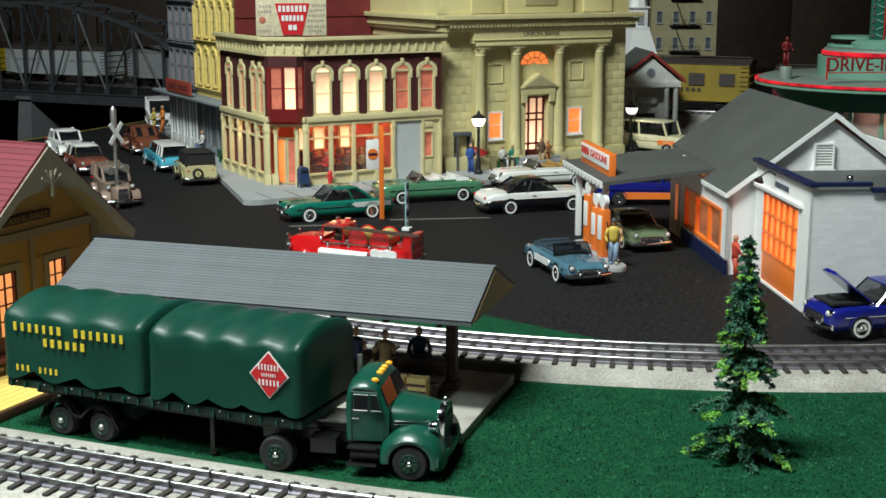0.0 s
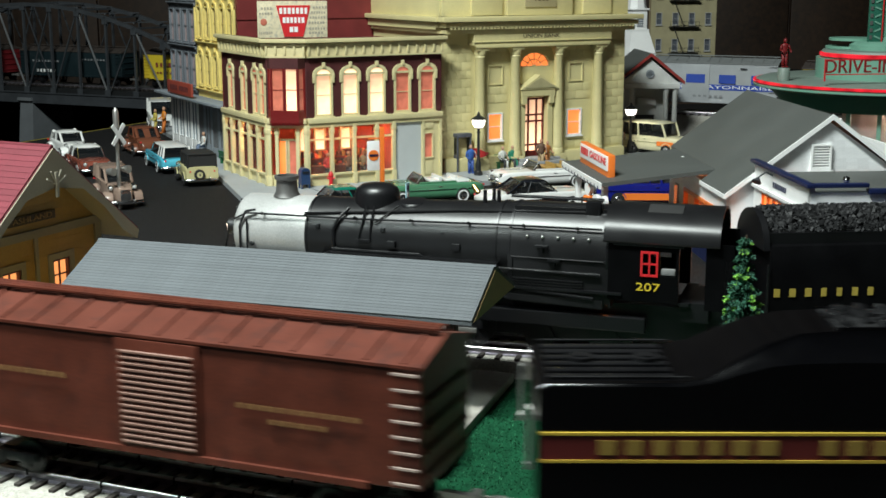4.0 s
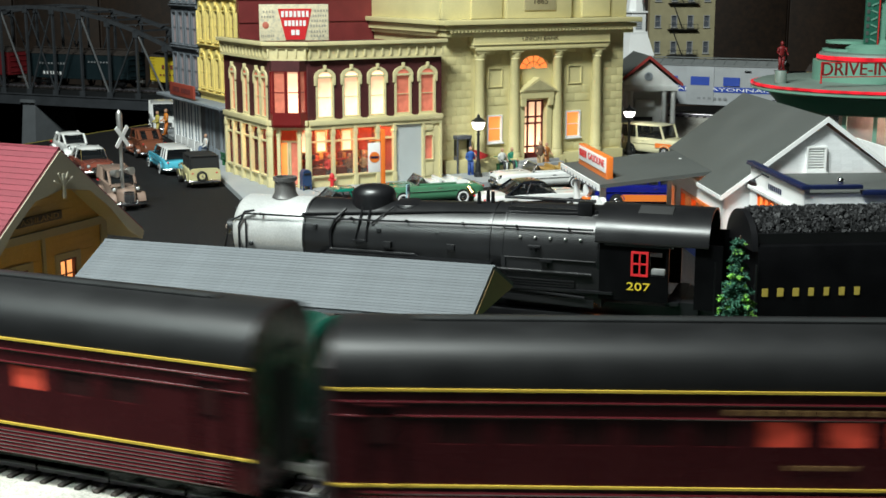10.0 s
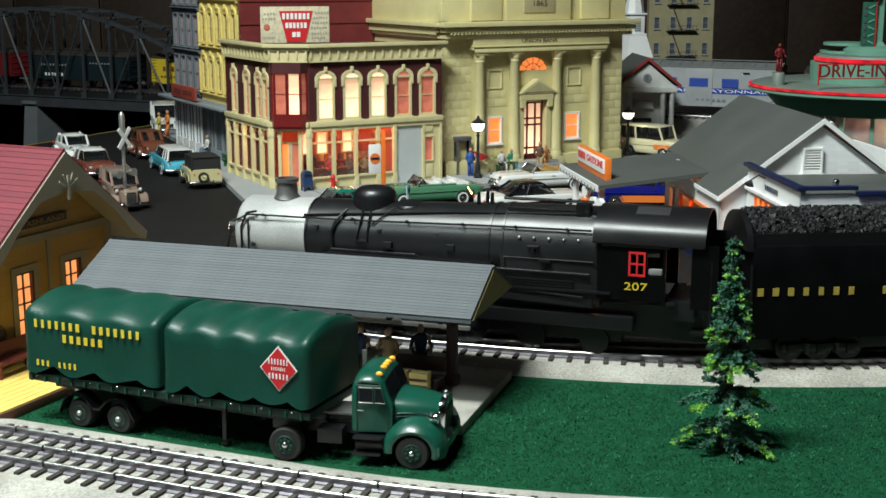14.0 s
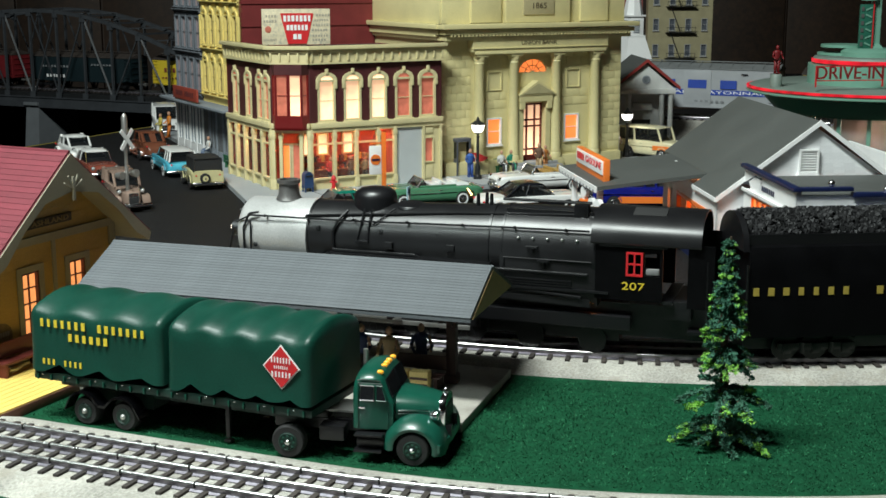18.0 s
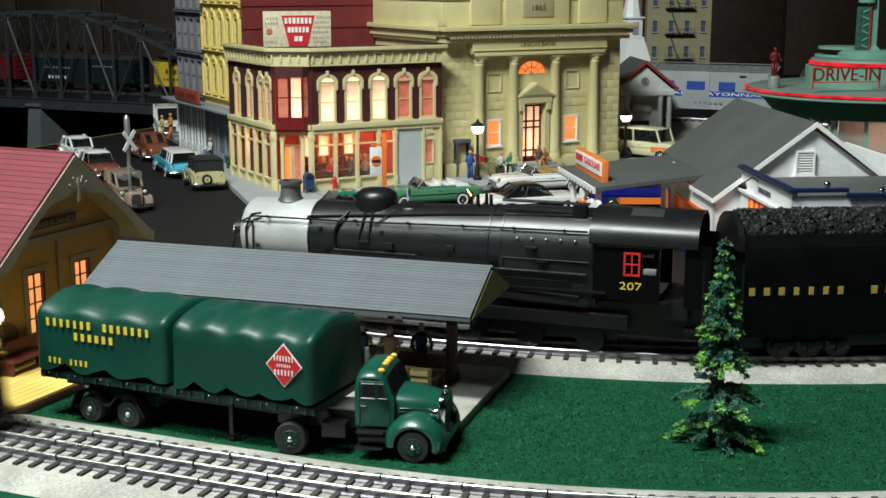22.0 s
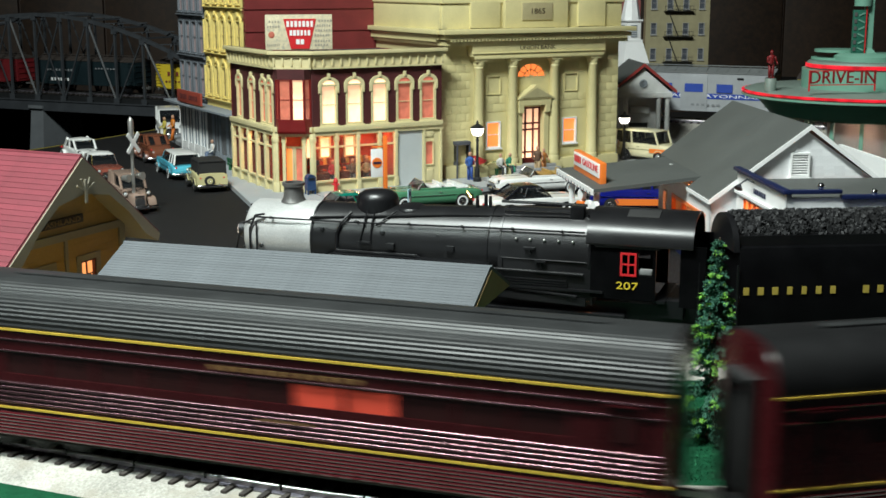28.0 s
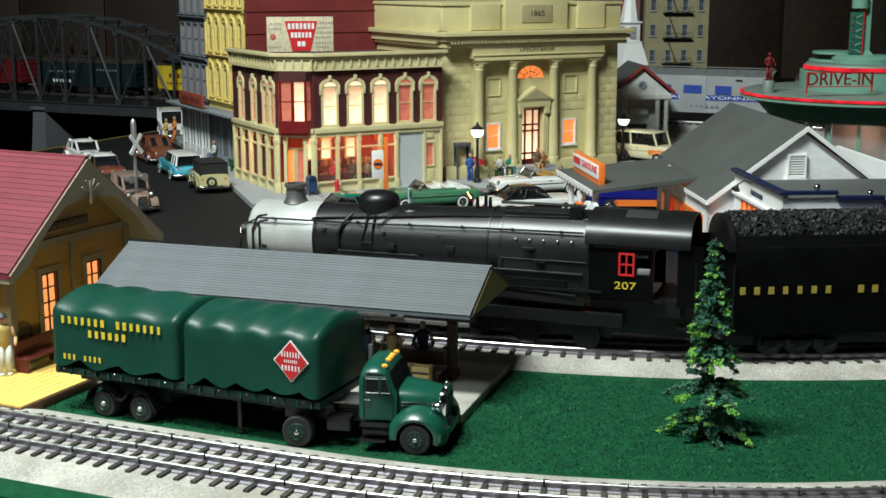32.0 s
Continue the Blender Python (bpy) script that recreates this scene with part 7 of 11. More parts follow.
    # trim and lights
    for s in (-1, 1):
        if not old:
            b = bmesh.new()
            box(b, (0.02 * hl, s * hw * 0.985, zb + (belt - zb) * 0.60), (L * 0.80, 0.0010, 0.0006))
            part("side_trim", b, CHROME, t, smooth=0)
            b = bmesh.new()
            box(b, (-0.12 * hl, s * hw * 0.985, zb + (belt - zb) * 0.80), (0.0042, 0.0012, 0.0007), bev=0.0002)
            part("door_handle", b, CHROME, t)
        if side:
            b = bmesh.new()
            x0, x1 = (flank[0] - flank[2]) * hl, (flank[0] + flank[2]) * hl
            zc, zh = zb + (belt - zb) * flank[1], (belt - zb) * flank[3] / 2
            prism(b, [(x0, s * hw * 0.965, zc - zh), (x1 - zh * 1.6, s * hw * 0.965, zc - zh), (x1, s * hw * 0.965, zc + zh * 0.2), (x1 - zh, s * hw * 0.965, zc + zh), (x0, s * hw * 0.965, zc + zh)], (0, s * 0.0011, 0))
            part("side_panel", b, side, t, "contrasting side panel", smooth=0)
        z = zb + (belt - zb) * (0.74 if not old else 0.80)
        hx, hy = (hl * 0.94, hw * 0.74) if not old else (hl * 0.66, hw * 0.62)
        b = bmesh.new()
        if old:
            ball(b, (hx, s * hy, z + 0.001), 0.0030, 12, 8, (1.5, 1, 1))
        else:
            cyl(b, (hx - 0.002, s * hy, z), (hx + 0.0032, s * hy, z), 0.0024, 0.0027, 14)
        hd = part("headlight", b, CHROME, t)
        b = bmesh.new()
        ball(b, (hx + 0.0030, s * hy, z + (0.001 if old else 0)), 0.0022, 12, 8, (0.7, 1, 1))
        part("lens", b, LENS, hd)
        b = bmesh.new()
        cyl(b, (-hl * 0.98, s * hw * 0.74, z), (-hl * 1.01, s * hw * 0.74, z), 0.0014, 0.001, 10)
        part("tail_light", b, REDSIGN, t)
    for s, nm in ((1, "front_bumper"), (-1, "rear_bumper")):
        b = bmesh.new()
        rr = []
        for k in range(13):
            f = -1 + k / 6
            x = s * hl * (1.035 - 0.075 * f * f)
            rr.append([V(x, f * hw * 0.97, 0.0066), V(x + s * 0.0013, f * hw * 0.97, 0.0072), V(x + s * 0.0018, f * hw * 0.97, 0.0086), V(x + s * 0.0013, f * hw * 0.97, 0.0100), V(x, f * hw * 0.97, 0.0106)])
        loft(b, rr)
        bp = part(nm, b, CHROME, t, smooth=50)
        for f in (-0.42, 0.42):
            b = bmesh.new()
            ball(b, (s * hl * 1.045, f * hw, 0.0098), 0.0016, 10, 7, (1, 0.8, 1.5))
            part("overrider", b, CHROME, bp)
    gw, gz, gh = (W * 0.56, zb + (belt - zb) * 0.44, (belt - zb) * 0.36) if not old else (W * 0.26, zb + (belt - zb) * 0.52, (belt - zb) * 0.62)
    b = bmesh.new()
    box(b, (hl * 0.992, 0, gz), (0.0020, gw, gh), bev=0.0005)
    g = part("grille", b, RUBBER, t)
    for k in range(teeth):
        b = bmesh.new()
        box(b, (hl * 0.992 + 0.0012, gw * (k - (teeth - 1) / 2) / teeth, gz), (0.0010, gw / teeth * 0.5, gh * 0.9), bev=0.0002)
        part("grille_bar", b, CHROME, g)
    b = bmesh.new()
    tube(b, [(hl * 0.992 + 0.001, -gw / 2, gz), (hl * 0.992 + 0.001, -gw * 0.42, gz + gh / 2), (hl * 0.992 + 0.001, gw * 0.42, gz + gh / 2), (hl * 0.992 + 0.001, gw / 2, gz), (hl * 0.992 + 0.001, gw * 0.42, gz - gh / 2), (hl * 0.992 + 0.001, -gw * 0.42, gz - gh / 2), (hl * 0.992 + 0.001, -gw / 2, gz)], 0.0005, 6)
    part("grille_surround", b, CHROME, g)
    b = bmesh.new()
    box(b, (hl * (0.62 if not old else 0.7), 0, zb + (belt - zb) * 0.98 + 0.0006), (L * 0.24, 0.0008, 0.0010), bev=0.0003)
    part("hood_ornament", b, CHROME, t)
    # cabin: seats, clear windows, roof and pillars
    bw = 0.80 if old else 1.0
    if style in ("coupe", "sedan", "wagon", "van", "jeep", "pickup"):
        spans = {"coupe": (-0.60, -0.30, 0.12, 0.34), "sedan": (-0.66, -0.40, 0.16, 0.38), "wagon": (-0.97, -0.9, 0.16, 0.36), "van": (-0.99, -0.96, 0.42, 0.56), "jeep": (-0.97, -0.95, 0.14, 0.2), "pickup": (-0.2, -0.16, 0.18, 0.36)}[style]
        x0, x1, x2, x3 = [v * hl for v in spans]
        w0, w1 = hw * 0.86 * bw, hw * (0.72 if not boxy else 0.84) * (0.92 if old else 1.0)
        zb2, zr = belt - 0.001, H - 0.0020
        # dark slab on the belt line stands in for the shaded cabin hollow
        b = bmesh.new()
        box(b, ((x0 + x3) / 2, 0, belt + 0.0004), ((x3 - x0) * 0.90, w0 * 1.78, 0.0012))
        part("cockpit", b, COCKPIT, t, smooth=0)
        for fx in ((0.08, -0.25) if style not in ("pickup", "jeep") else (0.0,)):
            xx = fx * hl
            b = bmesh.new()
            box(b, (xx, 0, belt + 0.0018), (0.010, w0 * 1.6, 0.0030), bev=0.001)
            box(b, (xx - 0.0060, 0, belt + 0.0034), (0.0034, w0 * 1.6, 0.0062), bev=0.0012)
            part("seat", b, seat or COCKPIT, t)
        b = bmesh.new()
        loft(b, [[V(x0, -w0, zb2), V(x0, w0, zb2), V(x3, w0 * 0.96, zb2), V(x3, -w0 * 0.96, zb2)], [V(x1, -w1, zr), V(x1, w1, zr), V(x2, w1, zr), V(x2, -w1, zr)]], caps=False)
        part("glasshouse", b, CARGLASS if style != "jeep" else top, t, "clear windows" if style != "jeep" else "canvas sides", smooth=0)
        arch = 0.0036 if old else 0.0022
        b = bmesh.new()
        rings = []
        for k in range(9):
            f = -1 + k / 4
            x = (x1 + x2) / 2 + f * ((x2 - x1) / 2 + 0.0012)
            dz = -arch * abs(f) ** 3.2
            w = w1 * (1.05 - 0.07 * abs(f) ** 3)
            rings.append([V(x, -w, zr - 0.0008), V(x, -w * 0.97, zr + 0.0007 + dz * 0.3), V(x, -w * 0.75, zr + 0.0018 + dz * 0.7), V(x, -w * 0.3, zr + 0.0024 + dz), V(x, w * 0.3, zr + 0.0024 + dz), V(x, w * 0.75, zr + 0.0018 + dz * 0.7), V(x, w * 0.97, zr + 0.0007 + dz * 0.3), V(x, w, zr - 0.0008)])
        loft(b, rings)
        part("roof", b, top, t, smooth=60)
        thick = 0.0022 if old or style == "van" else 0.0011
        for s in (-1, 1):
            posts = [((x0, w0), (x1, w1), thick * 1.3), ((x3, w0 * 0.96), (x2, w1), thick * 0.8), (((x0 + x3) / 2 - 0.1 * (x3 - x0), w0), ((x1 + x2) / 2 - 0.1 * (x2 - x1), w1), thick * 0.8)]
            if style in ("wagon", "van"):
                posts.append(((x0 + (x3 - x0) * 0.22, w0), (x1 + (x2 - x1) * 0.2, w1), thick))
            for (xa, wa), (xb, wb), r in posts:
                b = bmesh.new()
                cyl(b, (xa, s * wa * 1.005, zb2), (xb, s * wb * 1.01, zr), r, r * 0.9, 6)
                part("pillar", b, top if xa != x3 or old or boxy else CHROME, t)
            b = bmesh.new()
            tube(b, [(x0, s * w0 * 1.01, zb2 + 0.0008), (x3, s * w0 * 0.97, zb2 + 0.0008)], 0.0005, 5)
            part("window_sill", b, CHROME if not old else color, t)
        if style == "coupe" or old:
            b = bmesh.new()
            prism(b, [(x0 - 0.0005, -w0 * 0.30, zb2), (x0 - 0.0005, w0 * 0.30, zb2), (x1, w1 * 0.34, zr), (x1, -w1 * 0.34, zr)], (-0.0004, 0, 0))
            part("rear_divider", b, top, t, smooth=0)
    if style == "open":
        # dark slab in place of the open cabin's shaded hollow
        b = bmesh.new()
        x0, x3 = -0.46 * hl, 0.26 * hl
        box(b, ((x0 + x3) / 2, 0, belt + 0.0002), (x3 - x0, W * 0.78, 0.0012), bev=0.0004)
        part("cockpit", b, COCKPIT, t)
        sm = seat or WHITE
        for fx in (-0.06, -0.36):
            b = bmesh.new()
            box(b, (fx * hl, 0, belt + 0.0014), (0.012, W * 0.66, 0.0032), bev=0.0012)
            box(b, (fx * hl - 0.0065, 0, belt + 0.0034), (0.0038, W * 0.66, 0.0066), bev=0.0014)
            part("seat", b, sm, t)
        for s in (-1, 1):
            b = bmesh.new()
            box(b, ((x0 + x3) / 2, s * W * 0.375, belt + 0.0008), (x3 - x0, 0.0030, 0.0018), bev=0.0006)
            part("door_sill", b, color, t)
        b = bmesh.new()
        rr = []
        for k in range(5):
            f = -1 + k / 2
            h = 0.0042 * (1 - 0.35 * f * f)
            rr.append([V(-0.58 * hl + 0.008 * f, -W * 0.38, belt), V(-0.58 * hl + 0.008 * f, -W * 0.36, belt + h), V(-0.58 * hl + 0.008 * f, 0, belt + h * 1.1), V(-0.58 * hl + 0.008 * f, W * 0.36, belt + h), V(-0.58 * hl + 0.008 * f, W * 0.38, belt)])
        loft(b, rr)
        part("folded_top", b, sm, t, smooth=50)
        b = bmesh.new()
        zc = belt + 0.0095
        tube(b, [(0.32 * hl, -hw * 0.84, belt), (0.20 * hl, -hw * 0.74, zc), (0.23 * hl, -hw * 0.35, zc + 0.0006), (0.23 * hl, hw * 0.35, zc + 0.0006), (0.20 * hl, hw * 0.74, zc), (0.32 * hl, hw * 0.84, belt)], 0.0006, 6)
        ws = part("windscreen_frame", b, CHROME, t)
        b = bmesh.new()
        prism(b, [(0.32 * hl, -hw * 0.82, belt), (0.20 * hl, -hw * 0.73, zc), (0.20 * hl, hw * 0.73, zc), (0.32 * hl, hw * 0.82, belt)], (-0.0003, 0, 0))
        part("windscreen", b, CARGLASS, ws, smooth=0)
        b = bmesh.new()
        lathe(b, [(0.0031, -0.0003), (0.0037, 0.0003), (0.0031, 0.0003)], 14, pose(0.13 * hl, hw * 0.4, belt + 0.0042, 0, -60, 0))
        part("steering_wheel", b, RUBBER, t)
    if style == "jeep":
        wheel("spare_wheel", t, pose(-hl - 0.002, 0.004, 0.0155, 0, 0, -90), 0.0065, 0.004, color, CHROME, 16)
    if style == "pickup":
        b = bmesh.new()
        box(b, (-0.6 * hl, 0, belt + 0.0006), (0.7 * hl, W * 0.72, 0.001))
        part("load_bed", b, RUBBER, t)
    if hood_open:
        b = bmesh.new()
        box(b, (0.66 * hl, 0, belt + 0.0006), (0.5 * hl, W * 0.62, 0.0016))
        part("engine_bay", b, RUBBER, t)
        b = bmesh.new()
        box(b, (0.68 * hl, 0, belt + 0.002), (0.016, 0.014, 0.004), bev=0.001)
        part("engine", b, IRON, t)
        b = bmesh.new()
        mm = pose(0.40 * hl, 0, belt + 0.001, 0, -38, 0)
        rr = []
        for fx, w in ((0.0, 0.36), (0.008, 0.37), (0.022, 0.34), (0.031, 0.28), (0.033, 0.22)):
            rr.append([mm @ V(fx, -W * w, 0), mm @ V(fx, -W * w * 0.6, 0.0018), mm @ V(fx, W * w * 0.6, 0.0018), mm @ V(fx, W * w, 0), mm @ V(fx, W * w, -0.0008), mm @ V(fx, -W * w, -0.0008)])
        loft(b, rr)
        part("hood", b, color, t, "raised hood", smooth=50)
    return t


TEAL = paint("paint_teal", (0.005, 0.14, 0.10))
LTGREEN = paint("paint_light_green", (0.07, 0.22, 0.12))
SNOW = paint("paint_white", (0.8, 0.8, 0.78))
INK = paint("paint_black", (0.008, 0.009, 0.013))
SKYBLUE = paint("paint_sky_blue", (0.08, 0.42, 0.55))
STEELBLUE = paint("paint_steel_blue", (0.07, 0.16, 0.22))
ROYAL = paint("paint_royal_blue", (0.007, 0.012, 0.18))
TAN = paint("paint_tan", (0.27, 0.19, 0.15))
DULLRED = paint("paint_dull_red", (0.22, 0.06, 0.04))
OLIVE = paint("paint_olive_green", (0.13, 0.18, 0.10))
PALEYEL = paint("paint_pale_yellow", (0.55, 0.5, 0.26))
CREAMY = paint("paint_cream", (0.72, 0.66, 0.42))
RUST = paint("paint_rust_brown", (0.16, 0.055, 0.03))
PALESILVER = paint("paint_pale_silver", (0.55, 0.58, 0.57))

car(pose(-0.1125, 1.391, 0, 0, 0, 203), "teal coupe with white side flash and whitewall tyres", TEAL, "coupe", 0.118, 0.041, 0.0345, side=PALESILVER, flank=(-0.55, 0.66, 0.36, 0.34), seat=mat("dark_red_seat", (0.05, 0.02, 0.02), 0.6))
car(pose(-0.017, 1.499, 0, 0, 0, 199), "light green convertible with white seats parked at kerb", LTGREEN, "open", 0.124, 0.044, 0.036, belt=0.0225, seat=SNOW)
car(pose(0.0985, 1.437, 0, 0, 0, 18), "black and white hardtop convertible with chrome bumper", SNOW, "coupe", 0.124, 0.045, 0.0365, belt=0.0225, top=INK, lower=INK, fins=0.04)
car(pose(0.122, 1.603, 0, 0, 0, 198), "white convertible with tan interior before the bank", SNOW, "open", 0.126, 0.044, 0.036, belt=0.022, seat=paint("tan_leather", (0.4, 0.24, 0.06), 0.5))
car(pose(0.1055, 1.130, 0, 0, 0, -73), "metallic blue sports car with white side cove", STEELBLUE, "open", 0.103, 0.041, 0.030, belt=0.0185, side=SNOW, flank=(-0.05, 0.52, 0.34, 0.40), teeth=13, seat=mat("dark_blue_seat", (0.03, 0.05, 0.07), 0.6))
car(pose(-0.3700, 1.487, 0, 0, 0, -66), "tan wood-sided station wagon with roof rails", TAN, "wagon", 0.112, 0.042, 0.041, belt=0.0255, white=False, old=True, teeth=7)
car(pose(-0.466, 1.725, 0, 0, 0, -63), "dark red car with pale roof parked on the street", DULLRED, "sedan", 0.112, 0.041, 0.035, top=SNOW)
car(pose(-0.532, 1.872, 0, 0, 0, -60), "round-backed white sedan parked by the bridge", SNOW, "sedan", 0.114, 0.044, 0.0365, belt=0.0225, old=True)
car(pose(-0.3665, 1.752, 0, 0, 0, 114), "sky blue and white two-tone station wagon", SKYBLUE, "wagon", 0.118, 0.043, 0.037, top=SNOW, belt=0.0225)
car(pose(-0.307, 1.632, 0, 0, 0, 112), "pale yellow jeep with black canvas top and spare wheel", PALEYEL, "jeep", 0.080, 0.040, 0.042, top=RUBBER, white=False, belt=0.024)
car(pose(-0.4360, 1.905, 0, 0, 0, 118), "brown old-fashioned sedan with dark fenders at the corner", RUST, "sedan", 0.108, 0.043, 0.040, belt=0.026, white=False, old=True)
car(pose(0.3215, 0.944, 0.002, 0, 0, 193), "royal blue sedan with raised hood beside the garage", ROYAL, "sedan", 0.118, 0.044, 0.0365, hood_open=True, belt=0.0225)
car(pose(0.181, 1.262, 0, 0, 0, -78), "olive green sedan parked beyond the pumps", OLIVE, "coupe", 0.108, 0.041, 0.031)
car(pose(0.3020, 1.865, 0.006, 0, 0, -40), "cream delivery van with orange flash on its nose", CREAMY, "van", 0.094, 0.044, 0.045, category="van", name="delivery_van", white=False, belt=0.025, side=ORANGE, flank=(0.6, 0.55, 0.3, 0.3))
car(pose(0.232, 1.478, 0, 0, 0, 178), "orange and dark blue tow truck behind the canopy", ROYAL, "pickup", 0.12, 0.044, 0.045, category="truck", name="tow_truck", white=False, belt=0.026, side=ORANGE)
car(pose(-0.4720, 2.205, 0.0, 0, 0, -75), "white van parked past the arcade", SNOW, "van", 0.10, 0.043, 0.05, category="van", name="delivery_van", white=False, belt=0.027)
car(pose(0.545, 1.47, 0.0, 0, 0, 160), "cream sedan at the drive-in", CREAMY, "sedan", 0.11, 0.042, 0.037)


def fire_engine():
    t = thing("fire_engine", pose(-0.0800, 1.142, 0, 0, 0, 162), "red vintage fire engine with hose reels and ladder", "fire engine")
    red = paint("fire_red", (0.55, 0.008, 0.01))
    b = bmesh.new()
    rr = []
    for x, w, z in ((0.020, 0.0155, 0.030), (0.040, 0.0135, 0.0295), (0.0515, 0.0115, 0.0275), (0.0535, 0.010, 0.025)):
        rr.append([V(x, -w, 0.010), V(x, -w, z - 0.006), V(x, -w * 0.7, z), V(x, w * 0.7, z), V(x, w, z - 0.006), V(x, w, 0.010)])
    loft(b, rr)
    part("hood", b, red, t, smooth=50)
    b = bmesh.new()
    box(b, (-0.02, 0, 0.0165), (0.085, 0.034, 0.013), bev=0.0012)
    part("body", b, red, t)
    b = bmesh.new()
    box(b, (0.012, 0, 0.0245), (0.018, 0.031, 0.006), bev=0.0015)
    cab = part("cab", b, red, t, "open red cab")
    b = bmesh.new()
    box(b, (0.006, 0, 0.0285), (0.006, 0.026, 0.004), bev=0.001)
    box(b, (0.0025, 0, 0.032), (0.002, 0.026, 0.009), bev=0.0008)
    part("seat", b, BLACKPL, cab)
    b = bmesh.new()
    tube(b, [(0.0205, -0.013, 0.0275), (0.0195, -0.013, 0.039), (0.0195, 0.013, 0.039), (0.0205, 0.013, 0.0275)], 0.0008, 6)
    part("windscreen_frame", b, red, cab)
    b = bmesh.new()
    lathe(b, [(0.0034, -0.0003), (0.004, 0.0003), (0.0034, 0.0003)], 14, pose(0.015, -0.006, 0.0325, 0, -50, 0))
    part("steering_wheel", b, RUBBER, cab)
    for s in (-1, 1):
        for k in range(9):
            b = bmesh.new()
            lathe(b, [(0.0016, -0.0012), (0.0038, -0.0014), (0.0042, 0.0), (0.0038, 0.0014), (0.0016, 0.0012)], 12, pose(-0.030 - 0.0052 * (k % 5), s * (0.0186 + 0.0006 * (k % 2)), 0.0125 + 0.0062 * (k // 5) + 0.0010 * (k % 2), 90, 0, 12 * (k % 3) - 12))
            part("hose_coil", b, WHITE, t, "folded white hose")
        for x in (0.020, -0.004):
            b = bmesh.new()
            ball(b, (x, s * 0.0165, 0.0295), 0.0017, 9, 6)
            part("lantern", b, CHROME, t)
    b = bmesh.new()
    box(b, (0.0545, 0, 0.0185), (0.002, 0.018, 0.014), bev=0.0006)
    part("grille", b, CHROME, t)
    for s in (-1, 1):
        b = bmesh.new()
        ball(b, (0.0515, s * 0.0135, 0.021), 0.0029, 12, 8)
        part("headlight", b, CHROME, t)
        b = bmesh.new()
        rr = []
        for k in range(11):
            a = radians(-5 + 185 * k / 10)
            rr.append([V(0.040 + r * math.cos(a), s * y, 0.0085 + r * math.sin(a)) for r, y in ((0.0095, 0.012), (0.0108, 0.012), (0.0104, 0.021), (0.0094, 0.021))])
        loft(b, rr)
        part("fender", b, red, t, smooth=50)
        b = bmesh.new()
        box(b, (0.008, s * 0.0195, 0.0085), (0.045, 0.006, 0.0018), bev=0.0004)
        part("running_board", b, WHITE, t)
        b = bmesh.new()
        cyl(b, (0.018, s * 0.0205, 0.0190), (-0.024, s * 0.0205, 0.0165), 0.0034, 0.0040, 12)
        cyl(b, (0.0205, s * 0.0205, 0.0192), (0.018, s * 0.0205, 0.0190), 0.0026, 0.0034, 12)
        part("suction_hose", b, WHITE, t, "white suction hose")
        for x in (0.040, -0.036):
            wheel("wheel", t, pose(x, s * 0.0175, 0.0085, 0, 0, 0 if s < 0 else 180), 0.0085, 0.006, red, CHROME, 16)
        b = bmesh.new()
        tube(b, [(0.018, s * 0.0165, 0.0265), (-0.046, s * 0.0165, 0.0250)], 0.0007, 6)
        part("hand_rail", b, CHROME, t)
        for k in range(4):
            b = bmesh.new()
            lathe(b, [(0.0004, 0.0), (0.0010, 0.0), (0.0008, 0.0030), (0.0014, 0.0036), (0.0012, 0.0052), (0.0002, 0.0058)], 10, pose(0.014 - k * 0.019, s * 0.0165, 0.0225))
            part("rail_post", b, CHROME, t)
        b = bmesh.new()
        tube(b, [(0.052, s * 0.0125, 0.0300), (0.052, s * 0.0125, 0.0245)], 0.0005, 6)
        ball(b, (0.0530, s * 0.0125, 0.0300), 0.0020, 10, 7)
        part("side_lamp", b, CHROME, t)
    b = bmesh.new()
    box(b, (0.0005, 0, 0.0320), (0.0016, 0.030, 0.0150), bev=0.0006)
    box(b, (0.0095, 0, 0.0398), (0.0200, 0.030, 0.0014), bev=0.0005)
    part("canopy", b, red, t, "red cab canopy")
    b = bmesh.new()
    box(b, (-0.0585, 0, 0.0235), (0.0070, 0.034, 0.022), bev=0.001)
    part("rear_locker", b, red, t)
    b = bmesh.new()
    cyl(b, (0.006, -0.010, 0.0405), (0.006, -0.010, 0.0432), 0.0022, 0.0028, 12)
    ball(b, (0.014, -0.008, 0.0425), 0.0022, 10, 7)
    part("siren", b, CHROME, t)
    for x in (-0.012, -0.032):
        b = bmesh.new()
        cyl(b, (x, -0.012, 0.029), (x, 0.012, 0.029), 0.0075, seg=18)
        part("hose_reel", b, mat("canvas_hose", (0.5, 0.36, 0.12), 0.8) if "canvas_hose" not in bpy.data.materials else bpy.data.materials["canvas_hose"], t, "coiled canvas hose")
        b = bmesh.new()
        for s in (-1, 1):
            cyl(b, (x, s * 0.012, 0.029), (x, s * 0.0135, 0.029), 0.0088, seg=18)
        part("reel_flange", b, red, t)
    b = bmesh.new()
    for s in (-0.0125, -0.0065):
        tube(b, [(0.016, s + 0.024, 0.0405), (-0.068, s + 0.024, 0.036)], 0.0009, 6)
    for k in range(11):
        tube(b, [(0.010 - k * 0.0076, 0.0115, 0.0402 - k * 0.0004), (0.010 - k * 0.0076, 0.0175, 0.0402 - k * 0.0004)], 0.0006, 5)
    part("ladder", b, mat("ladder_brown", (0.06, 0.03, 0.02), 0.6), t, "dark wooden ladder")
    b = bmesh.new()
    box(b, (-0.061, 0, 0.0135), (0.006, 0.036, 0.002), bev=0.0004)
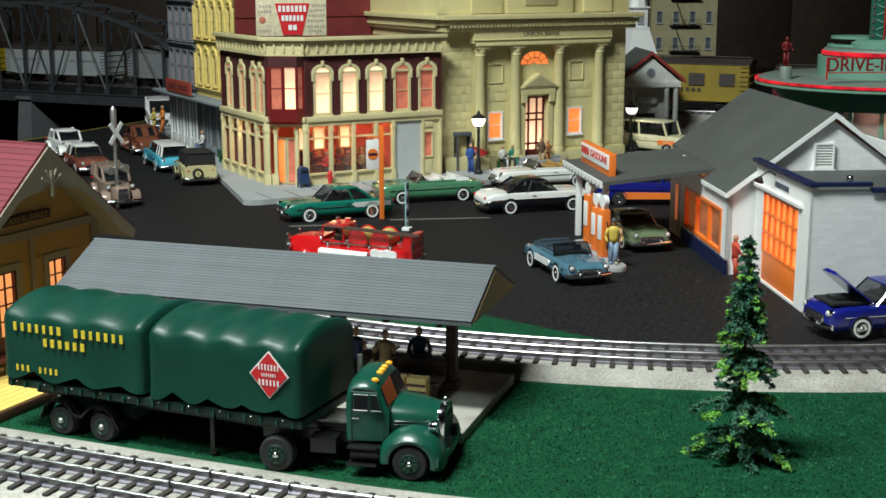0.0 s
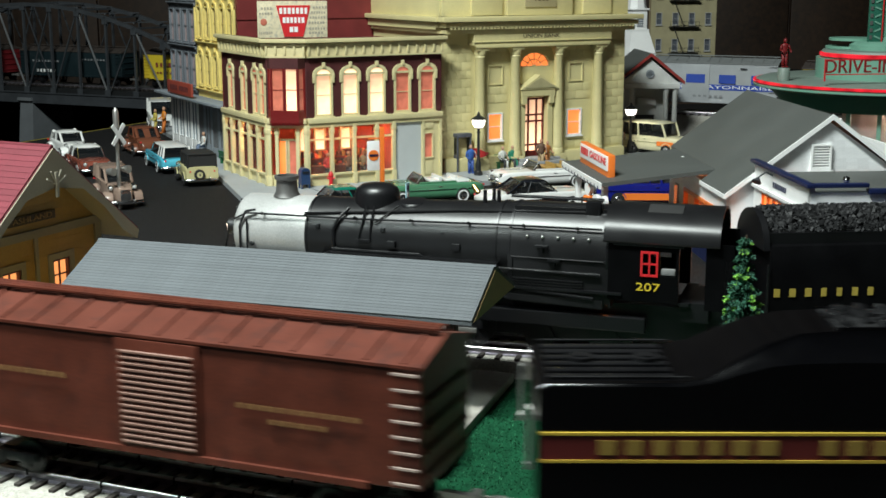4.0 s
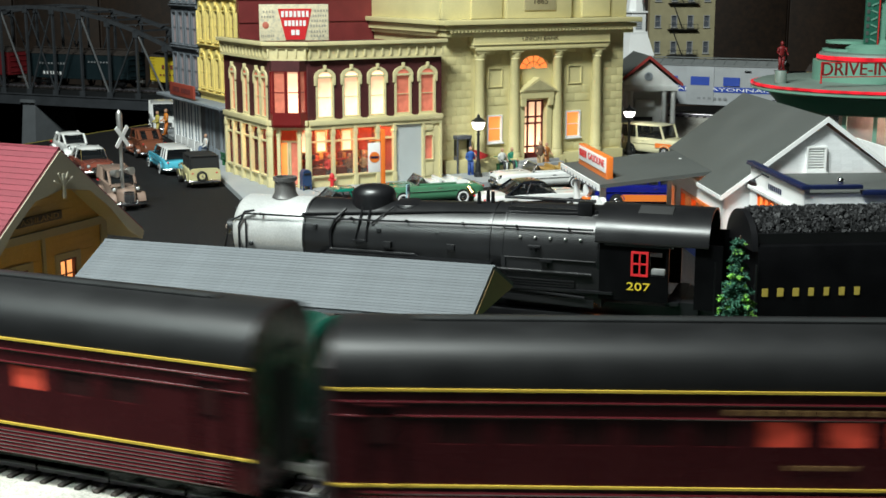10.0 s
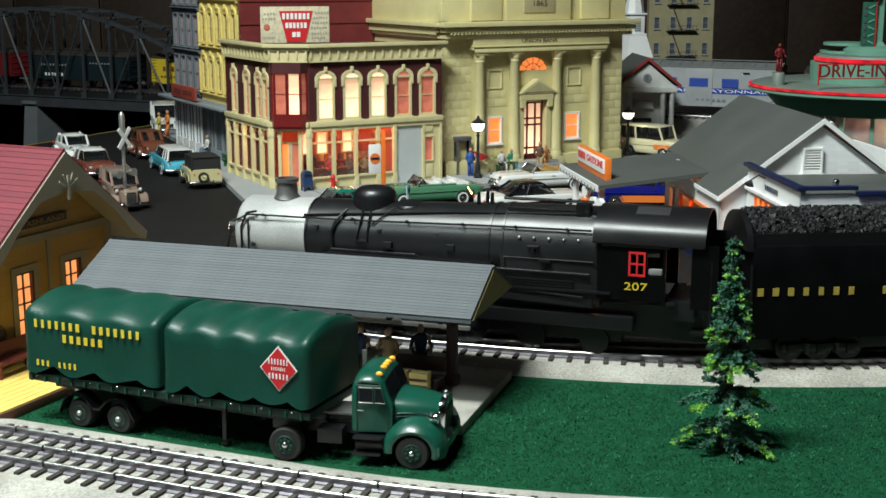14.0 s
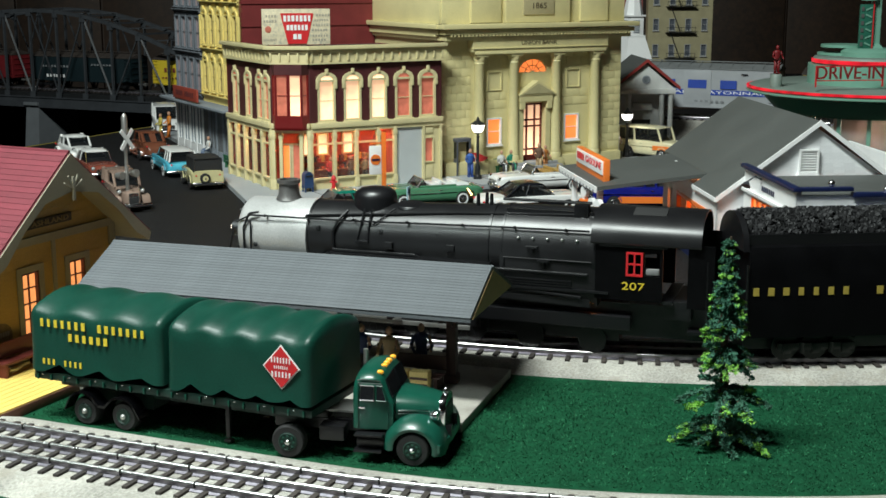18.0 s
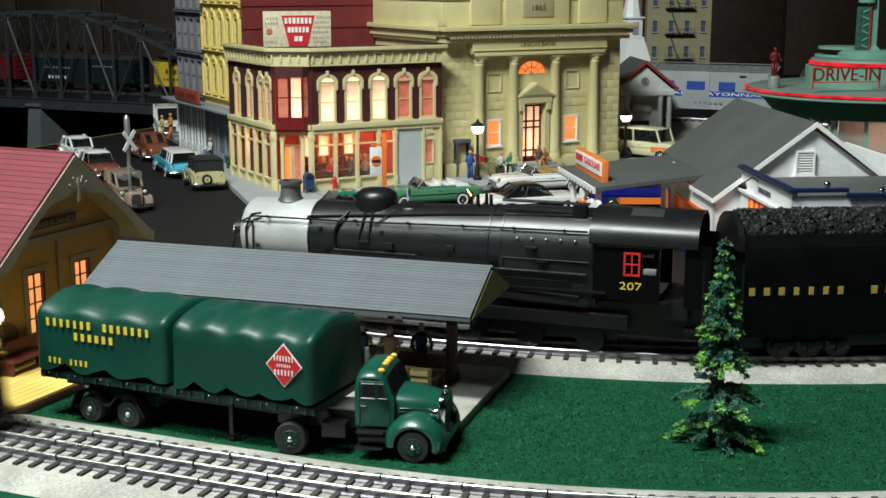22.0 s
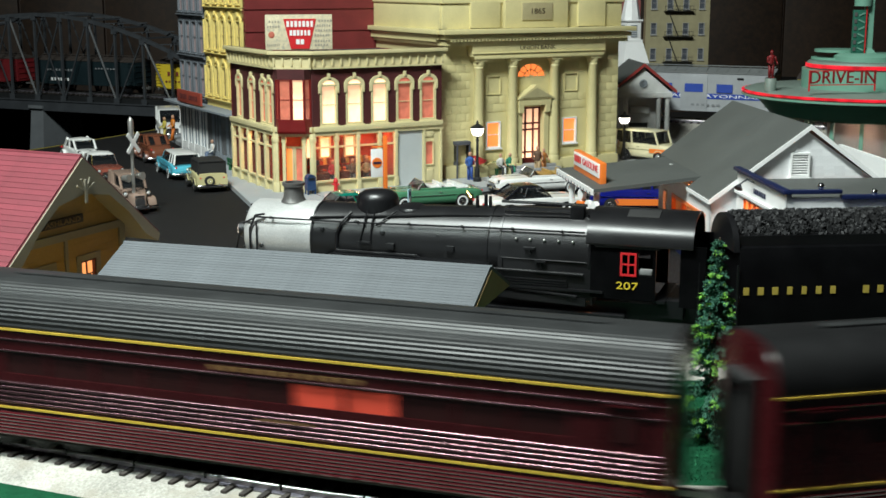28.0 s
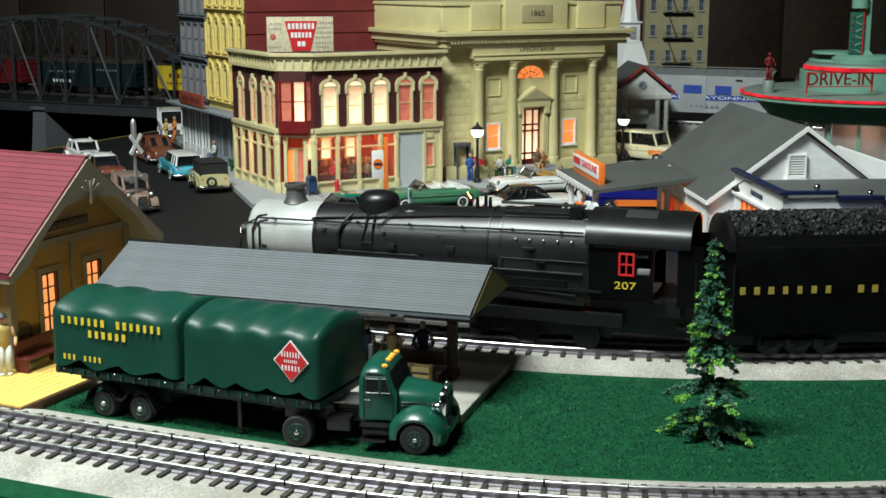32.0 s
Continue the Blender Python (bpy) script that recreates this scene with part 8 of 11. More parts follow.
    tube(b, [(-0.062, -0.016, 0.014), (-0.062, -0.016, 0.028), (-0.062, 0.016, 0.028), (-0.062, 0.016, 0.014)], 0.0007, 6)
    part("rear_step", b, CHROME, t)
    b = bmesh.new()
    ball(b, (0.028, 0, 0.0325), 0.002, 10, 7)
    part("bell", b, CHROME, t)


fire_engine()
# ---- street furniture and figures ----
def street_lamp(x, y, h):
    t = thing("street_lamp", pose(x, y, 0.006), "black cast-iron street lamp with glowing white globe", "street lamp", "street lamps")
    b = bmesh.new()
    lathe(b, [(0.0055, 0), (0.0055, 0.004), (0.0035, 0.006), (0.0032, 0.016), (0.002, 0.019), (0.0017, h * 0.66), (0.0024, h * 0.67), (0.0024, h * 0.685), (0.0016, h * 0.69), (0.0016, h * 0.72), (0.0045, h * 0.74), (0.0045, h * 0.75)], 14)
    part("post", b, IRON, t)
    b = bmesh.new()
    lathe(b, [(0.0048, h * 0.75), (0.0076, h * 0.80), (0.0085, h * 0.86), (0.008, h * 0.875)], 16)
    part("globe", b, LAMPGLOBE, t, "glowing white globe")
    b = bmesh.new()
    lathe(b, [(0.0092, h * 0.874), (0.0094, h * 0.885), (0.006, h * 0.915), (0.002, h * 0.945), (0.0022, h * 0.955), (0.0004, h)], 16)
    part("cap", b, IRON, t)


street_lamp(0.0446, 1.652, 0.0800)
street_lamp(0.2648, 1.862, 0.0710)
bulb("street_lamp_bulb", 0.0446, 1.6375, 0.071, 0.010, (1.0, 0.9, 0.78))
bulb("street_lamp_bulb", 0.2648, 1.847, 0.063, 0.010, (1.0, 0.9, 0.78))


def crossing_signal():
    t = thing("crossing_signal", pose(-0.3565, 1.446, -0.0095, 0, 0, 62), "silver railway crossing signal with white crossbuck", "crossing signal")
    b = bmesh.new()
    lathe(b, [(0.004, 0), (0.004, 0.003), (0.0022, 0.004), (0.0019, 0.098), (0.0032, 0.0985), (0.0034, 0.116), (0.0024, 0.119), (0.0006, 0.121)], 12)
    part("post", b, GRAPHITE, t)
    for a in (48, -48):
        b = bmesh.new()
        box(b, (0, -0.0026 - 0.0004 * (a > 0), 0.0915), (0.029, 0.0009, 0.0048), ry=a)
        part("crossbuck_arm", b, WHITE, t, "white crossbuck arm")
    b = bmesh.new()
    tube(b, [(-0.013, 0, 0.054), (0.013, 0, 0.054)], 0.001, 6)
    part("crossarm", b, GRAPHITE, t)
    for s in (-1, 1):
        b = bmesh.new()
        cyl(b, (s * 0.012, -0.0045, 0.052), (s * 0.012, 0.0045, 0.052), 0.0046, 0.003, 14)
        part("signal_head", b, GRAPHITE, t)
    b = bmesh.new()
    box(b, (0, 0, 0.004), (0.010, 0.010, 0.008), bev=0.0006)
    part("base_box", b, GRAPHITE, t)


crossing_signal()


def road_sign():
    t = thing("service_sign", pose(-0.0635, 1.378, 0, 0, 0, 20), "orange post with hanging white round-emblem sign", "sign")
    b = bmesh.new()
    box(b, (0, 0, 0.049), (0.0042, 0.0042, 0.098), bev=0.0004)
    part("post", b, ORANGE, t)
    b = bmesh.new()
    box(b, (-0.007, 0, 0.0865), (0.016, 0.0016, 0.0016))
    part("arm", b, ORANGE, t)
    b = bmesh.new()
    box(b, (-0.0095, 0, 0.0685), (0.0135, 0.0018, 0.031), bev=0.0006)
    p = part("panel", b, WHITE, t)
    b = bmesh.new()
    cyl(b, (-0.0095, -0.0014, 0.069), (-0.0095, -0.0009, 0.069), 0.0056, seg=20)
    part("emblem", b, ORANGE, p, "orange disc")
    b = bmesh.new()
    box(b, (-0.0095, -0.0016, 0.069), (0.009, 0.0005, 0.0022))
    part("emblem_bar", b, NAVY, p)
    u = thing("banner_sign", pose(-0.0355, 1.318, 0, 0, 0, 70), "tall narrow pale blue banner sign on a stand", "sign")
    b = bmesh.new()
    box(b, (0, 0, 0.0265), (0.009, 0.001, 0.045), bev=0.0003)
    part("panel", b, mat("pale_blue_panel", (0.35, 0.55, 0.62), 0.5), u)
    for k in range(6):
        b = bmesh.new()
        box(b, (0, -0.0008, 0.010 + k * 0.0068), (0.0056, 0.0005, 0.0044), ry=12)
        part("lettering", b, NAVY if k % 2 else WHITE, u, smooth=0)
    b = bmesh.new()
    box(b, (0, 0, 0.0015), (0.010, 0.008, 0.003), bev=0.0005)
    part("stand", b, WHITE, u)


road_sign()


def mailbox():
    t = thing("mailbox", pose(-0.1635, 1.548, 0.006, 0, 0, 29), "dark blue street mailbox on short legs", "mailbox")
    b = bmesh.new()
    rr = []
    for y in (-0.0048, 0.0048):
        rr.append([V(-0.0058, y, 0.005), V(0.0058, y, 0.005), V(0.0058, y, 0.019)] + [V(0.0058 * math.cos(a), y, 0.019 + 0.0058 * math.sin(a)) for a in [math.pi * k / 8 for k in range(1, 8)]] + [V(-0.0058, y, 0.019)])
    loft(b, rr)
    blue = mat("mail_blue", (0.02, 0.05, 0.13), 0.4)
    part("body", b, blue, t)
    b = bmesh.new()
    box(b, (0, -0.0052, 0.0195), (0.008, 0.0012, 0.0022))
    part("flap", b, IRON, t)
    for x in (-0.0048, 0.0048):
        for y in (-0.004, 0.004):
            b = bmesh.new()
            box(b, (x, y, 0.003), (0.0016, 0.0016, 0.006))
            part("leg", b, blue, t)


mailbox()


def hydrant():
    t = thing("fire_hydrant", pose(-0.1335, 1.565, 0.006), "red fire hydrant on the sidewalk", "hydrant")
    b = bmesh.new()
    lathe(b, [(0.0034, 0), (0.0034, 0.0015), (0.0024, 0.002), (0.0024, 0.0115), (0.0032, 0.012), (0.0032, 0.0135), (0.0022, 0.016), (0.0008, 0.0178)], 14)
    part("barrel", b, REDSIGN, t)
    for s in (-1, 1):
        b = bmesh.new()
        cyl(b, (s * 0.002, 0, 0.0095), (s * 0.0045, 0, 0.0095), 0.0014, seg=10)
        part("outlet", b, REDSIGN, t)


hydrant()


def phone_booth():
    t = thing("phone_booth", pose(0.0225, 1.688, 0.006, 0, 0, 29), "dark grey telephone booth against the bank", "phone booth")
    gr = mat("booth_grey", (0.08, 0.085, 0.1), 0.45)
    b = bmesh.new()
    for x in (-0.0095, 0.0095):
        for y in (-0.0095, 0.0095):
            box(b, (x, y, 0.022), (0.0018, 0.0018, 0.044))
    part("frame", b, gr, t, smooth=0)
    b = bmesh.new()
    box(b, (0, 0, 0.0465), (0.022, 0.022, 0.005), bev=0.001)
    part("roof", b, gr, t)
    for x, y, rz in ((-0.0095, 0, 90), (0.0095, 0, 90), (0, 0.0095, 0)):
        b = bmesh.new()
        box(b, (x, y, 0.011), (0.0175, 0.001, 0.022), rz=rz)
        part("lower_panel", b, gr, t, smooth=0)
        b = bmesh.new()
        box(b, (x, y, 0.033), (0.0175, 0.0006, 0.021), rz=rz)
        part("pane", b, DARKGLASS, t, smooth=0)


phone_booth()


def park_bench(x, y, rz):
    t = thing("park_bench", pose(x, y, 0.006, 0, 0, rz), "green slatted park bench on the sidewalk", "bench", "sidewalk benches")
    g = bpy.data.materials.get("bench_green") or mat("bench_green", (0.02, 0.12, 0.05), 0.5)
    for k in range(3):
        b = bmesh.new()
        box(b, (0, -0.004 + k * 0.0036, 0.0085), (0.032, 0.003, 0.0009))
        part("seat_slat", b, g, t, smooth=0)
    for k in range(2):
        b = bmesh.new()
        box(b, (0, 0.0056 + k * 0.001, 0.0125 + k * 0.004), (0.032, 0.0009, 0.003))
        part("back_slat", b, g, t, smooth=0)
    for x_ in (-0.014, 0.014):
        b = bmesh.new()
        box(b, (x_, 0, 0.0042), (0.0018, 0.010, 0.0084))
        box(b, (x_, 0.0058, 0.012), (0.0018, 0.0016, 0.010))
        part("leg", b, g, t, smooth=0)


park_bench(-0.2860, 1.744, 119)
park_bench(0.0835, 1.712, 29)


def figure(x, y, z, rz, label, shirt, legs, pose_kind="stand", h=0.036, name="figurine", cape=None, hat=None, lean=0.0, skin=(0.5, 0.28, 0.18)):
    """A painted model figurine as one plain mesh."""
    b = bmesh.new()
    s = h / 0.036

    def tag(i, n0):
        b.faces.ensure_lookup_table()
        for f in b.faces[n0:]:
            f.material_index = i

    n0 = 0
    if pose_kind == "sit":
        for sx in (-0.002, 0.002):
            cyl(b, (sx, 0, 0.0115), (sx, -0.009, 0.0115), 0.0021, 0.0018, 8)
            cyl(b, (sx, -0.009, 0.0115), (sx, -0.0095, 0.0), 0.0017, 0.0015, 8)
        base = 0.0105
    else:
        for sx, dy in ((-0.0021, 0.0), (0.0021, -0.001 if pose_kind == "stand" else -0.004)):
            cyl(b, (sx, dy, 0.0), (sx * 0.85, 0, 0.017), 0.0017, 0.0024, 8)
            box(b, (sx, dy - 0.001, 0.0007), (0.0026, 0.005, 0.0014), bev=0.0004)
        base = 0.0165
    tag(0, n0)
    n0 = len(b.faces)
    loft(b, [[V(w * math.cos(a), d * math.sin(a) + lean * (zz - base), zz) for a in [2 * math.pi * k / 12 for k in range(12)]] for w, d, zz in ((0.0038, 0.0026, base), (0.0036, 0.0024, base + 0.004), (0.0046, 0.0029, base + 0.0095), (0.0048, 0.0027, base + 0.0115), (0.0018, 0.0016, base + 0.0132))])
    for s2 in (-1, 1):
        bend = -0.003 if pose_kind != "wave" or s2 < 0 else -0.002
        top = V(s2 * 0.0047, lean * 0.011, base + 0.011)
        elbow = V(s2 * 0.0066, bend * 0.4, base + 0.005)
        hand = V(s2 * 0.0052, bend * 1.6 - 0.002, base + 0.002) if not (pose_kind == "wave" and s2 > 0) else V(s2 * 0.011, -0.004, base + 0.014)
        cyl(b, top, elbow, 0.0013, 0.0011, 8)
        cyl(b, elbow, hand, 0.0011, 0.0009, 8)
    tag(1, n0)
    n0 = len(b.faces)
    ball(b, (0, lean * 0.016, base + 0.0162), 0.0024, 10, 8, (0.9, 1.0, 1.2))
    tag(2, n0)
    if hat:
        n0 = len(b.faces)
        lathe(b, [(0.0032, base + 0.0172), (0.0032, base + 0.0177), (0.0023, base + 0.018), (0.0021, base + 0.0196), (0.0006, base + 0.0198)], 12)
        tag(3, n0)
    if cape:
        n0 = len(b.faces)
        rr = []
        for k in range(7):
            f = k / 6
            rr.append([V(0.001 + f * 0.024, 0.003 + 0.002 * math.sin(f * 6), base + 0.0125 - f * 0.003 + 0.002 * math.sin(f * 5)), V(0.001 + f * 0.023, 0.0036 + 0.0025 * math.sin(f * 6 + 0.5), base + 0.002 - f * 0.0035 + 0.006 * f * f)])
        loft(b, rr, caps=False, closed=False)
        tag(4, n0)
    bmesh.ops.recalc_face_normals(b, faces=b.faces[:])
    for v in b.verts:
        v.co *= s
    me = bpy.data.meshes.new(name)
    b.to_mesh(me)
    b.free()
    me.polygons.foreach_set("use_smooth", [True] * len(me.polygons))

    def flat(c):
        key = "figure_%02d_%02d_%02d" % tuple(int(v * 99) for v in c)
        return bpy.data.materials.get(key) or mat(key, c, 0.55, var=0.1)

    for c in (legs, shirt, skin, hat or legs, cape or shirt):
        me.materials.append(flat(c))
    ob = new(name, me)
    ob.matrix_basis = pose(x, y, z, 0, 0, rz)
    return tagged(ob, label, "figurine", "town figurines")


DK, NV, GN, TN, YL, BL, WT, RD, BR = (0.03, 0.03, 0.035), (0.02, 0.04, 0.12), (0.02, 0.2, 0.12), (0.4, 0.28, 0.15), (0.6, 0.45, 0.08), (0.05, 0.2, 0.4), (0.65, 0.65, 0.62), (0.5, 0.03, 0.03), (0.14, 0.08, 0.05)
figure(0.1487, 1.146, 0.0045, -5, "painted attendant figurine in yellow shirt on the pump island", YL, (0.2, 0.3, 0.42), h=0.040, hat=DK)
figure(0.0355, 1.668, 0.006, 20, "painted figurine in blue with a red cloth", (0.03, 0.1, 0.35), (0.03, 0.08, 0.3), "stand", 0.037, cape=(0.45, 0.02, 0.02))
figure(0.0775, 1.7065, 0.006, 29, "seated painted figurine in grey on the bench", WT, DK, "sit", 0.036)
figure(0.0905, 1.7135, 0.006, 29, "seated painted figurine in green on the bench", GN, DK, "sit", 0.036)
figure(0.1285, 1.722, 0.006, 10, "painted figurine in brown coat before the bank", BR, TN, "stand", 0.038)
figure(0.1375, 1.73, 0.006, 40, "painted figurine in orange dress before the bank", (0.5, 0.18, 0.04), (0.5, 0.2, 0.06), "stand", 0.034)
figure(0.139, 1.7745, 0.006, 29, "painted figurine in dark suit on the bank steps", (0.16, 0.14, 0.11), DK, "stand", 0.040, hat=BR)
figure(0.1775, 1.806, 0.006, 20, "painted figurine in bright blue by the bank wall", BL, NV, "stand", 0.038)
figure(0.2505, 1.862, 0.006, 0, "painted figurine in white by the street lamp", WT, WT, "stand", 0.038)
figure(-0.3360, 1.850, 0.006, -60, "seated painted figurine in white shirt on the sidewalk", WT, (0.1, 0.14, 0.22), "sit", 0.038)
figure(-0.4440, 2.100, 0.006, -60, "painted figurine in orange overalls by the arcade", (0.7, 0.22, 0.02), (0.6, 0.16, 0.02), "walk", 0.042)
figure(-0.4590, 2.105, 0.006, -60, "painted figurine in yellow coat by the arcade", (0.6, 0.5, 0.08), (0.45, 0.36, 0.08), "walk", 0.038)
figure(-0.2920, 0.786, 0.0092, 30, "painted porter figurine on the station platform", (0.5, 0.36, 0.12), WT, "stand", 0.042, hat=DK)
figure(0.4232, 1.655, 0.1405, 15, "dark red painted statue on the drive-in roof", (0.16, 0.006, 0.008), (0.16, 0.006, 0.008), "stand", 0.036, skin=(0.16, 0.006, 0.008))
figure(0.246, 1.108, 0.0, 100, "painted mechanic figurine in red overalls at the garage", (0.5, 0.06, 0.03), (0.45, 0.06, 0.03), "wave", 0.038)
figure(-0.052, 0.7950, 0.008, -20, "painted figurine in dark blue waiting under the shelter", NV, DK, "stand", 0.036)
figure(-0.034, 0.7850, 0.008, -20, "painted figurine in tan shirt under the shelter", TN, DK, "stand", 0.037)
figure(-0.014, 0.7960, 0.008, 10, "painted figurine in dark coat under the shelter", NV, NV, "stand", 0.036)
for i, (x, y) in enumerate(((-0.139, 1.592), (-0.115, 1.606), (-0.098, 1.612))):
    figure(x, y, 0.007, 30, "painted customer figurine inside the lit store", (RD, BR, TN)[i], DK, "stand", 0.036)

# painted centre line on the cross street and road line by the bridge
for i, (x0, y0, x1, y1) in enumerate(((-0.156, 1.337, -0.105, 1.344), (-0.055, 1.372, 0.05, 1.385))):
    b = bmesh.new()
    ln = math.hypot(x1 - x0, y1 - y0)
    box(b, (0, 0, 0), (ln, 0.0016, 0.0006))
    solo("road_line", b, mat("worn_line", (0.2, 0.19, 0.15), 0.8, var=0.4), "worn pale line on the asphalt", "road marking", kind="structure", m=pose((x0 + x1) / 2, (y0 + y1) / 2, 0.0003, 0, 0, math.degrees(math.atan2(y1 - y0, x1 - x0))), smooth=0)
b = bmesh.new()
box(b, (0, 0, 0), (0.40, 0.0022, 0.0006))
solo("road_line", b, mat("yellow_line", (0.35, 0.28, 0.05), 0.8), "yellow line on the road under the bridge", "road marking", kind="structure", m=pose(-0.578, 2.175, 0.0004, 0, 0, 65), smooth=0)
# ---- trains ----
STRIPE = mat("tuscan_stripe", (0.13, 0.02, 0.018), 0.35, var=0.08, coat=0.2)
GLOSSCOAL = mat("glossy_coal", (0.012, 0.012, 0.013), 0.22, var=0.5, spec=0.7)
DULLGILT = mat("dull_gilt", (0.34, 0.22, 0.05), 0.5)
GILT = mat("gilt_stripe", (0.62, 0.42, 0.06), 0.4)
# paler metal colour puts the lamp highlights into maroon flutes and mouldings
HIGHLIGHTFLUTE = mat("highlight_flute", (0.15, 0.075, 0.09), 0.22, 0.85, var=0.08, bump=0)
FLUTE = mat("fluted_maroon", (0.085, 0.010, 0.014), 0.2, var=0.08, coat=1.0, bump=0)
TENDERBLACK = mat("tender_black", (0.003, 0.003, 0.0034), 0.32, var=0.3, spec=0.08)
FADEDGILT = mat("faded_gilt", (0.24, 0.13, 0.05), 0.5)
DIMLIT = glow("coach_window_lit", (1.0, 0.16, 0.07), 0.20, 95, -0.5)
FAINTLIT = glow("coach_window_faint", (1.0, 0.12, 0.07), 0.07, 95, -0.5)
COACHDARK = mat("coach_window_dark", (0.03, 0.009, 0.009), 0.15, bump=0)
WHITELENS = glow("headlight_lens", (1.0, 0.82, 0.66), 9.0, 20, 0.9)
REDLENS = glow("marker_lens_red", (1.0, 0.03, 0.03), 0.8, 20, 0.9)
GREENLENS = glow("marker_lens_green", (0.3, 1.0, 0.75), 1.6, 20, 0.9)


def rail_wheel(parent, x, y, r, w=0.004, spokes=0, name="wheel", material=None):
    b = bmesh.new()
    q = pose(0, 0, 0, 90)
    lathe(b, [(r * 0.12, -w / 2), (r * 0.78, -w / 2), (r * 0.8, -w * 0.62), (r * 0.97, -w * 0.62), (r, w * 0.2), (r + 0.0012, w * 0.3), (r + 0.0012, w / 2), (r * 0.12, w / 2)], 28, q)
    if spokes:
        for k in range(spokes):
            a = 2 * math.pi * k / spokes
            box(b, (r * 0.48 * math.cos(a), -w * 0.55, r * 0.48 * math.sin(a)), (r * 0.66, w * 0.3, r * 0.09), ry=-math.degrees(a))
        box(b, (r * 0.45, -w * 0.7, 0), (r * 0.5, w * 0.4, r * 0.5), bev=0.0006)
    return part(name, b, material or BLACKPL, parent, "", pose(x, y, r, 0, 0, 0 if y < 0 else 180))


def bogie(parent, x, axles, r=0.0082, half=0.0185):
    b = bmesh.new()
    ln = axles[-1] - axles[0]
    for s in (-1, 1):
        box(b, ((axles[0] + axles[-1]) / 2, s * (half + 0.004), r + 0.001), (ln + 0.012, 0.003, 0.005), bev=0.0006)
        for a in axles:
            box(b, (a, s * (half + 0.0052), r), (0.006, 0.0026, 0.0072), bev=0.0008)
        for k in range(len(axles) - 1):
            cyl(b, ((axles[k] + axles[k + 1]) / 2, s * (half + 0.0052), r - 0.003), ((axles[k] + axles[k + 1]) / 2, s * (half + 0.0052), r + 0.004), 0.0018, seg=8)
    box(b, ((axles[0] + axles[-1]) / 2, 0, r + 0.002), (0.008, 2 * half, 0.004))
    t = part("truck", b, BLACKPL, parent, "black truck frame", pose(x, 0, 0))
    for a in axles:
        for s in (-1, 1):
            rail_wheel(t, a, s * (half - 0.001), r)
    return t


def coupler(parent, x, s):
    b = bmesh.new()
    box(b, (x, 0, 0.0125), (0.016, 0.0035, 0.003))
    box(b, (x + s * 0.008, 0.001, 0.0125), (0.005, 0.0075, 0.006), bev=0.0008)
    part("coupler", b, GRAPHITE, parent)


def roof_profile(hw, ze, zt, n=60, flute=0.0003):
    pts = []
    for k in range(n + 1):
        a = math.pi * k / n
        c, s = math.cos(a), math.sin(a)
        ex = 0.72
        y = hw * math.copysign(abs(c) ** ex, c)
        z = ze + (zt - ze) * (abs(s) ** 0.85)
        pts.append((y * (1 + (40 * flute if k % 2 else 0)), z + (flute if k % 2 else 0)))
    return pts


